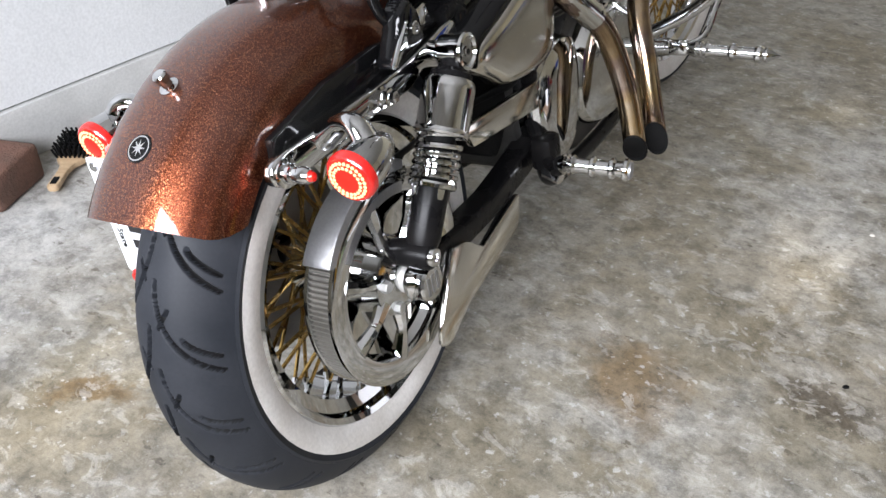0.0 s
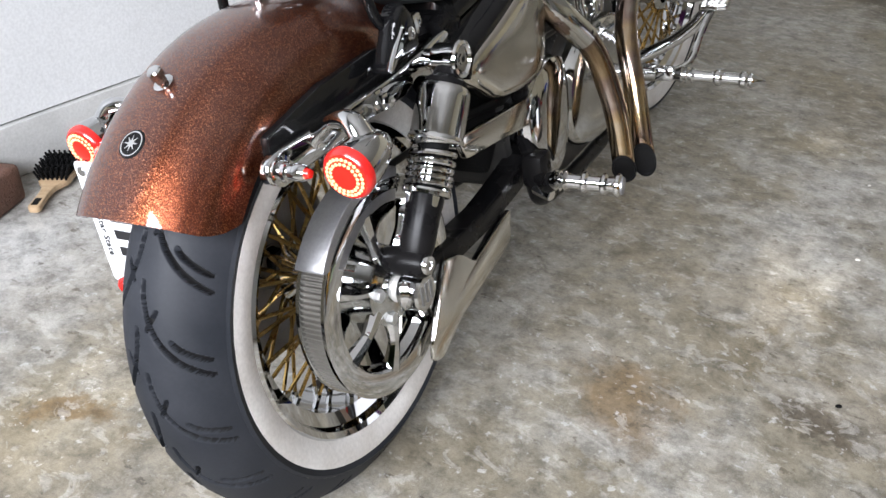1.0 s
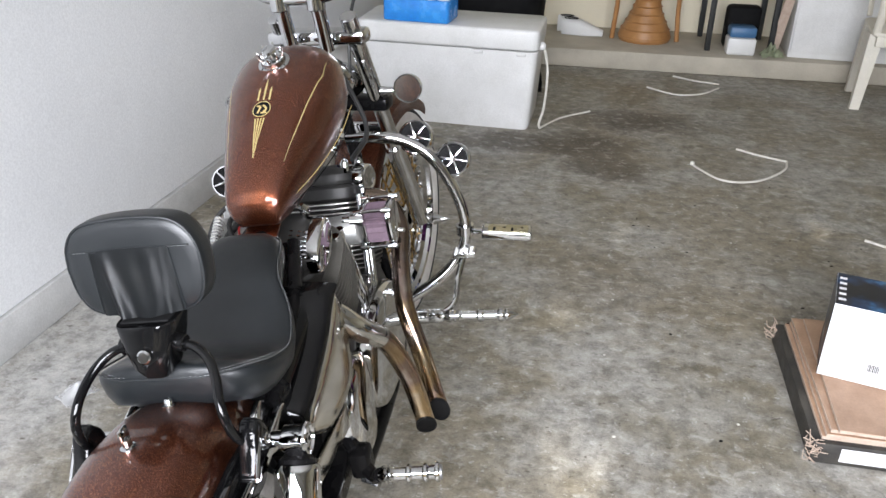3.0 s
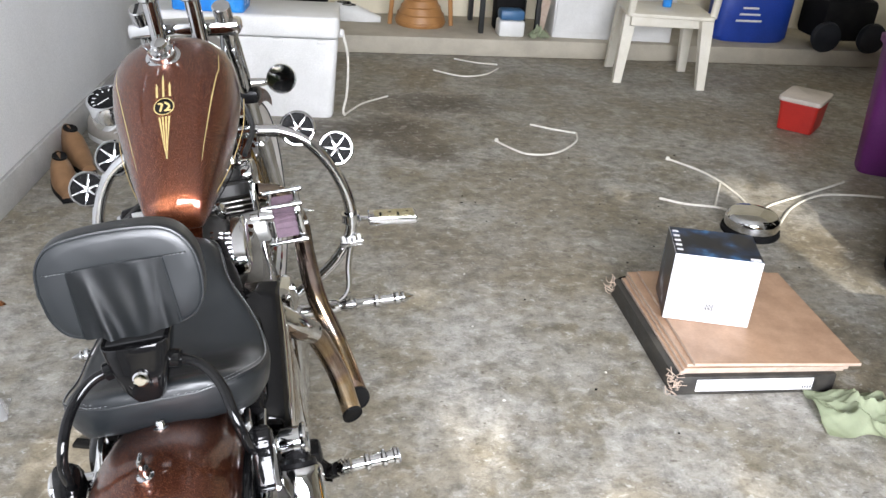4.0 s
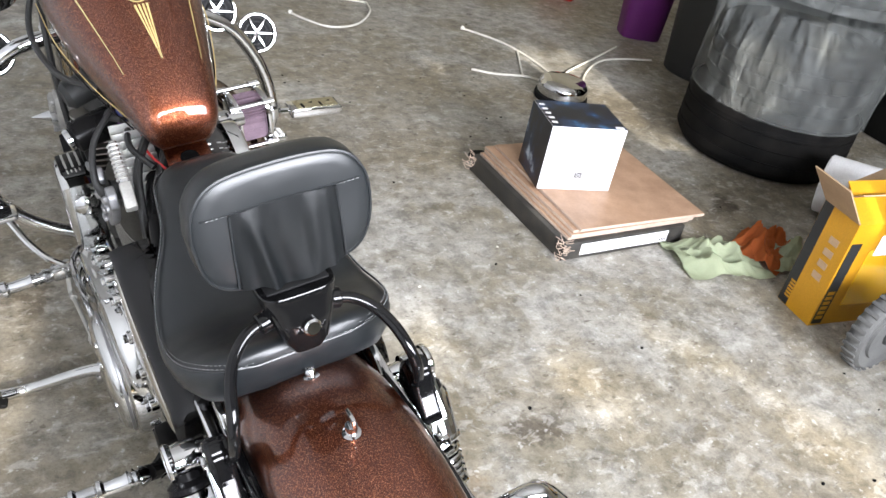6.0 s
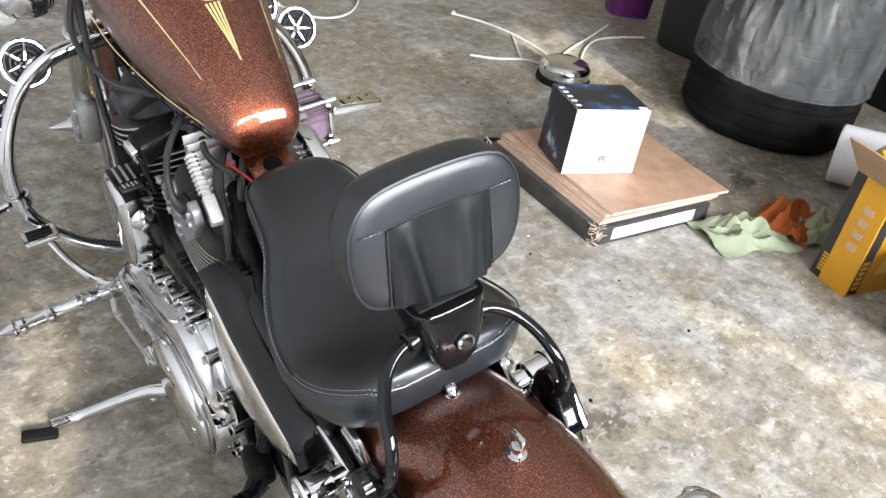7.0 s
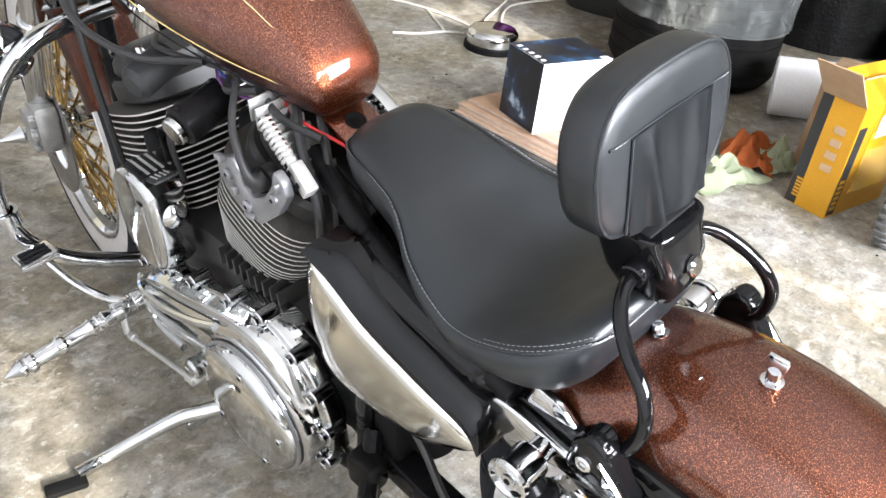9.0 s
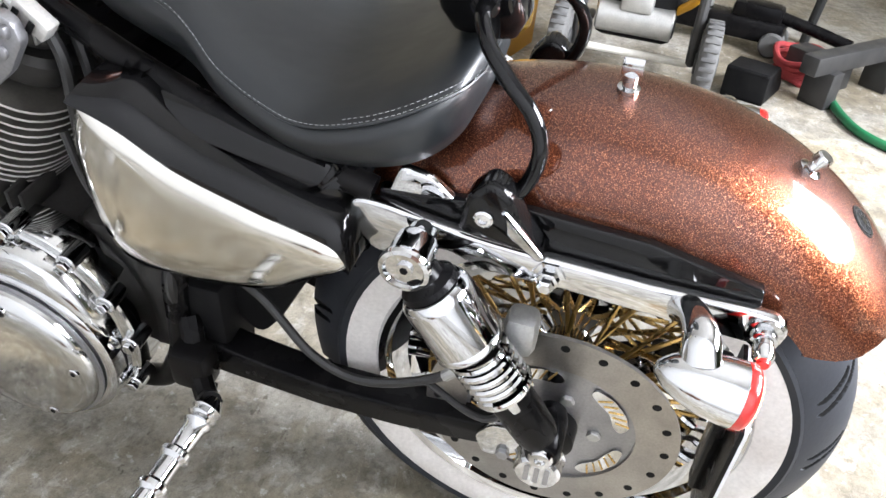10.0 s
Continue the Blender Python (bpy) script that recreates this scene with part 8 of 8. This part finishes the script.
# ---- brush, rusty block, wall-side litter ----
RUST = surface("rusty_brown_block", (0.17, 0.085, 0.06), (0.10, 0.06, 0.045), 0.8, 0.95, 0, 14, 120, 0.7, 0.006)
WOODB = surface("pale_brush_wood", (0.50, 0.36, 0.22), (0.42, 0.29, 0.17), 0.45, 0.6, 0, 10, 200, 0.1, 0.0006, stretch=(1, 8, 1))
blk = thing("rusty_block", "brown weathered brick block by the wall", "block", pose(-1.125, 0.165, 0, 0, 0, 20))
part("block_body", box(0, 0, 0.045, 0.13, 0.17, 0.09, 0.012, 3), RUST, blk)
br = thing("hair_brush", "wooden hairbrush with black bristles lying on the floor", "brush", pose(-1.005, 0.215, 0.0, 0, 0, 32))
part("handle", plate(rounded([(-0.014, 0.0), (0.014, 0.0), (0.011, 0.07), (0.016, 0.105), (0.036, 0.13), (0.038, 0.20), (0.024, 0.235), (-0.024, 0.235), (-0.038, 0.20), (-0.036, 0.13), (-0.016, 0.105), (-0.011, 0.07)], 0.012), 0.010, 0.026, 0.004, axis="z"), WOODB, br)
part("handle_hole", box(0, 0.026, 0.0265, 0.014, 0.030, 0.002, 0.0008), MATT_BLACK, br)
bristle_bm = []
for i in range(7):
    for j in range(11):
        x, y = -0.030 + 0.010 * i, 0.130 + 0.0095 * j
        bristle_bm.append(rod((x, y, 0.024), (x * 1.25, y + 0.004 * (j - 5) / 5, 0.050 + 0.004 * ((i * 3 + j) % 3)), 0.0028, 5))
part("bristles", join(*bristle_bm), MATT_BLACK, br)["kind"] = "stuff"
CLEAR = plain("crumpled_clear_wrap", (0.75, 0.76, 0.78), 0.15)
CLEAR.node_tree.nodes["Principled BSDF"].inputs["Alpha"].default_value = 0.32
for x, y, s, sd in ((-0.86, 0.92, 0.10, 21), (-0.98, 1.42, 0.12, 22), (-0.72, 1.05, 0.09, 23)):
    tagged(link("plastic_wrap", moved(cloth(s, s * 0.8, sd, 0.05, 18, 16), pose(x, y, 0, 0, 0, sd * 20)), CLEAR, None, "", 20), "crumpled clear plastic wrap on the floor", "wrap")
LEAFB = surface("dry_leaf", (0.36, 0.15, 0.05), (0.28, 0.11, 0.04), 0.7, 0.8, 0, 20, 200, 0.2, 0.001)
tagged(link("dry_leaf", moved(cloth(0.06, 0.035, 31, 0.012, 12, 10), pose(-0.88, 1.58, 0, 0, 0, 40)), LEAFB, None, "", 40), "dry orange leaf on the floor", "leaf")
for k in range(46):
    x, y = rng.uniform(0.5, 2.0), rng.uniform(0.0, 3.0)
    if 1.05 < x < 1.7 and 0.9 < y < 1.65:
        continue
    tagged(link("grit", lathe([(0, 0), (0.004, 0.001), (0.003, 0.003), (0, 0.004)], 6, pose(x, y, 0, 0, 0, k) @ Matrix.Diagonal((rng.uniform(0.5, 1.8), rng.uniform(0.5, 1.2), 1, 1))), MATT_BLACK if k % 3 else CORD), "speck of grit on the concrete floor", "grit", "grit on the floor")

# ---- pressure washer on wheels and workshop gear at the east side ----
TUBE_GREY = surface("grey_painted_tube", (0.040, 0.040, 0.040), (0.028, 0.028, 0.028), 0.4, 0.55, 0.2, 10, 200, 0.1, 0.0006)
GREY_RUBBER = surface("dusty_grey_rubber", (0.07, 0.07, 0.07), (0.11, 0.11, 0.105), 0.75, 0.9, 0, 12, 200, 0.3, 0.001)
pw = thing("pressure_washer", "wheeled pressure washer with a grey tube frame and dark engine", "pressure washer", pose(1.73, 0.10, 0))
for y, top in ((0.23, 0.30), (-0.22, 0.30)):
    wheel = part("wheel", lathe([(0.03, -0.028), (0.085, -0.028), (0.088, -0.020), (0.118, -0.026), (0.130, -0.014), (0.133, 0.0), (0.130, 0.014), (0.118, 0.026), (0.088, 0.020), (0.085, 0.028), (0.03, 0.028)], 40, frame_along((-0.03, y, 0.133), (-0.03, y + 1, 0.133)), True), GREY_RUBBER, pw, "grey rubber wheel")
    for k in range(30):
        a = 2 * math.pi * k / 30
        part("tread_block", moved(box(0.132, 0, 0, 0.006, 0.012, 0.044, 0.001), frame_along((-0.03, y, 0.133), (-0.03, y + 1, 0.133)) @ Matrix.Rotation(a, 4, "Z")), GREY_RUBBER, wheel)
    part("wheel_hub", rod((-0.03, y - 0.034, 0.133), (-0.03, y + 0.034, 0.133), 0.034, 20), GREY_PLASTIC, wheel)
    s = 1 if y > 0 else -1
    part("frame_tube", tube([(0.42, y - s * 0.04, 0.10), (0.10, y - s * 0.04, 0.10), (0.02, y - s * 0.045, 0.16), (0.03, y - s * 0.045, 0.45), (0.0, y - s * 0.045, 0.80), (-0.04, y - s * 0.05, 0.98)], 0.016, 10), TUBE_GREY, pw)
part("cross_bar", rod((0.05, -0.17, 0.100), (0.05, 0.18, 0.100), 0.012, 10), CORD, pw, "pale steel cross bar")
part("engine_block", join(box(0.20, 0.02, 0.22, 0.26, 0.25, 0.18, 0.03), box(0.18, 0.05, 0.36, 0.22, 0.20, 0.12, 0.04)), MATT_BLACK, pw, "dark grey engine")
part("engine_cowl", box(0.20, -0.02, 0.44, 0.24, 0.24, 0.08, 0.03), GREY_PLASTIC, pw)
for k in range(7):
    part("cowl_slot", box(0.12 + 0.026 * k, -0.1405, 0.44, 0.012, 0.004, 0.045, 0.001), MATT_BLACK, pw)
part("pull_cord", join(tube([(0.20, -0.15, 0.36), (0.16, -0.165, 0.33), (0.12, -0.15, 0.30)], 0.004, 8), rod((0.18, -0.15, 0.37), (0.24, -0.15, 0.37), 0.010, 10)), GREY_PLASTIC, pw)
part("fuel_cap", rod((0.26, 0.06, 0.478), (0.26, 0.06, 0.500), 0.030, 20), MATT_BLACK, pw)
part("muffler", join(box(0.33, 0.04, 0.32, 0.05, 0.16, 0.10, 0.015), rod((0.33, -0.06, 0.33), (0.33, -0.10, 0.33), 0.014, 12)), ALLOY, pw, "dull metal muffler")
part("yellow_hose", tube([(0.10, -0.14, 0.55), (0.04, -0.17, 0.42), (0.06, -0.15, 0.30), (0.10, -0.10, 0.24)], 0.014, 10), YELLOW, pw, "yellow hose")
part("pump", join(rod((0.08, -0.10, 0.20), (0.08, 0.14, 0.20), 0.05, 20), box(0.06, 0.02, 0.26, 0.06, 0.10, 0.06, 0.01)), ALLOY, pw)
cardb = thing("brown_carton", "brown cardboard carton leaning behind the yellow box", "carton", pose(2.05, 0.62, 0, 0, 0, 10))
part("carton_body", box(0.10, 0.05, 0.16, 0.26, 0.20, 0.32, 0.003), KRAFT, cardb)
chock = thing("wheel_chock", "black rubber wheel chock on the floor", "chock", pose(1.93, -0.29, 0, 0, 0, -18))
part("chock_body", plate(rounded([(-0.10, 0), (0.10, 0), (0.10, 0.03), (0.03, 0.10), (-0.10, 0.10)], 0.008), -0.07, 0.07, 0.006, axis="y"), MATT_BLACK, chock)
strap = []
for k in range(5):
    strap.append(tube([(0.10 * math.cos(t) * (1 + 0.08 * k) + 0.01 * k, 0.07 * math.sin(t) * (1 + 0.06 * k), 0.012 + 0.014 * k + 0.008 * math.sin(3 * t + k)) for t in np.linspace(0, 6.2, 16)], 0.011, 8, 3))
tagged(link("red_strap", moved(join(*strap), pose(2.18, -0.45, 0)), surface("red_webbing", (0.30, 0.03, 0.03), (0.22, 0.02, 0.025), 0.8, 0.9, 0, 30, 300, 0.4, 0.001)), "coiled red tie-down strap on the floor", "strap")
tagged(link("green_hose", tube([(2.36, -0.50, 0.014), (2.15, -0.545, 0.014), (1.95, -0.548, 0.014), (1.74, -0.604, 0.014), (1.63, -0.72, 0.014), (1.58, -0.90, 0.014), (1.70, -1.10, 0.014)], 0.014, 12), surface("green_rubber", (0.012, 0.16, 0.06), (0.010, 0.12, 0.05), 0.4, 0.5)), "green garden hose lying on the floor", "hose")
jack = thing("floor_jack", "black trolley jack lying on the floor", "jack", pose(2.45, -0.15, 0, 0, 0, -10))
part("jack_body", join(box(0, 0, 0.08, 0.12, 0.50, 0.08, 0.015), box(0.0, -0.14, 0.14, 0.10, 0.18, 0.07, 0.02)), BLACK_COAT, jack)
part("jack_handle", tube([(0.0, -0.20, 0.14), (-0.02, -0.34, 0.12), (-0.05, -0.48, 0.10)], 0.022, 12), BLACK_COAT, jack)
part("jack_cap", rod((0, 0.06, 0.12), (0, 0.06, 0.16), 0.035, 16), ALLOY, jack)
for y in (-0.22, 0.22):
    part("jack_wheel", rod((-0.08, y, 0.045), (0.08, y, 0.045), 0.045, 18), GREY_RUBBER, jack)
st = thing("steel_stand", "grey square-tube steel stand on the floor", "stand", pose(2.10, -0.62, 0, 0, 0, -38))
for pts in ((0, 0, 0.145, 0.62, 0.06, 0.06), (-0.20, 0, 0.06, 0.06, 0.10, 0.12), (0.18, 0, 0.06, 0.10, 0.10, 0.12), (0.0, 0.14, 0.05, 0.10, 0.20, 0.10)):
    part("square_tube", box(*pts, 0.005), TUBE_GREY, st)
post = thing("tool_pole", "dark upright pole standing near the bins", "pole", pose(2.62, -0.50, 0, 4, -6, 0))
part("pole_body", rod((0, 0, 0.004), (0, 0, 1.1), 0.018, 10), GREY_PLASTIC, post)
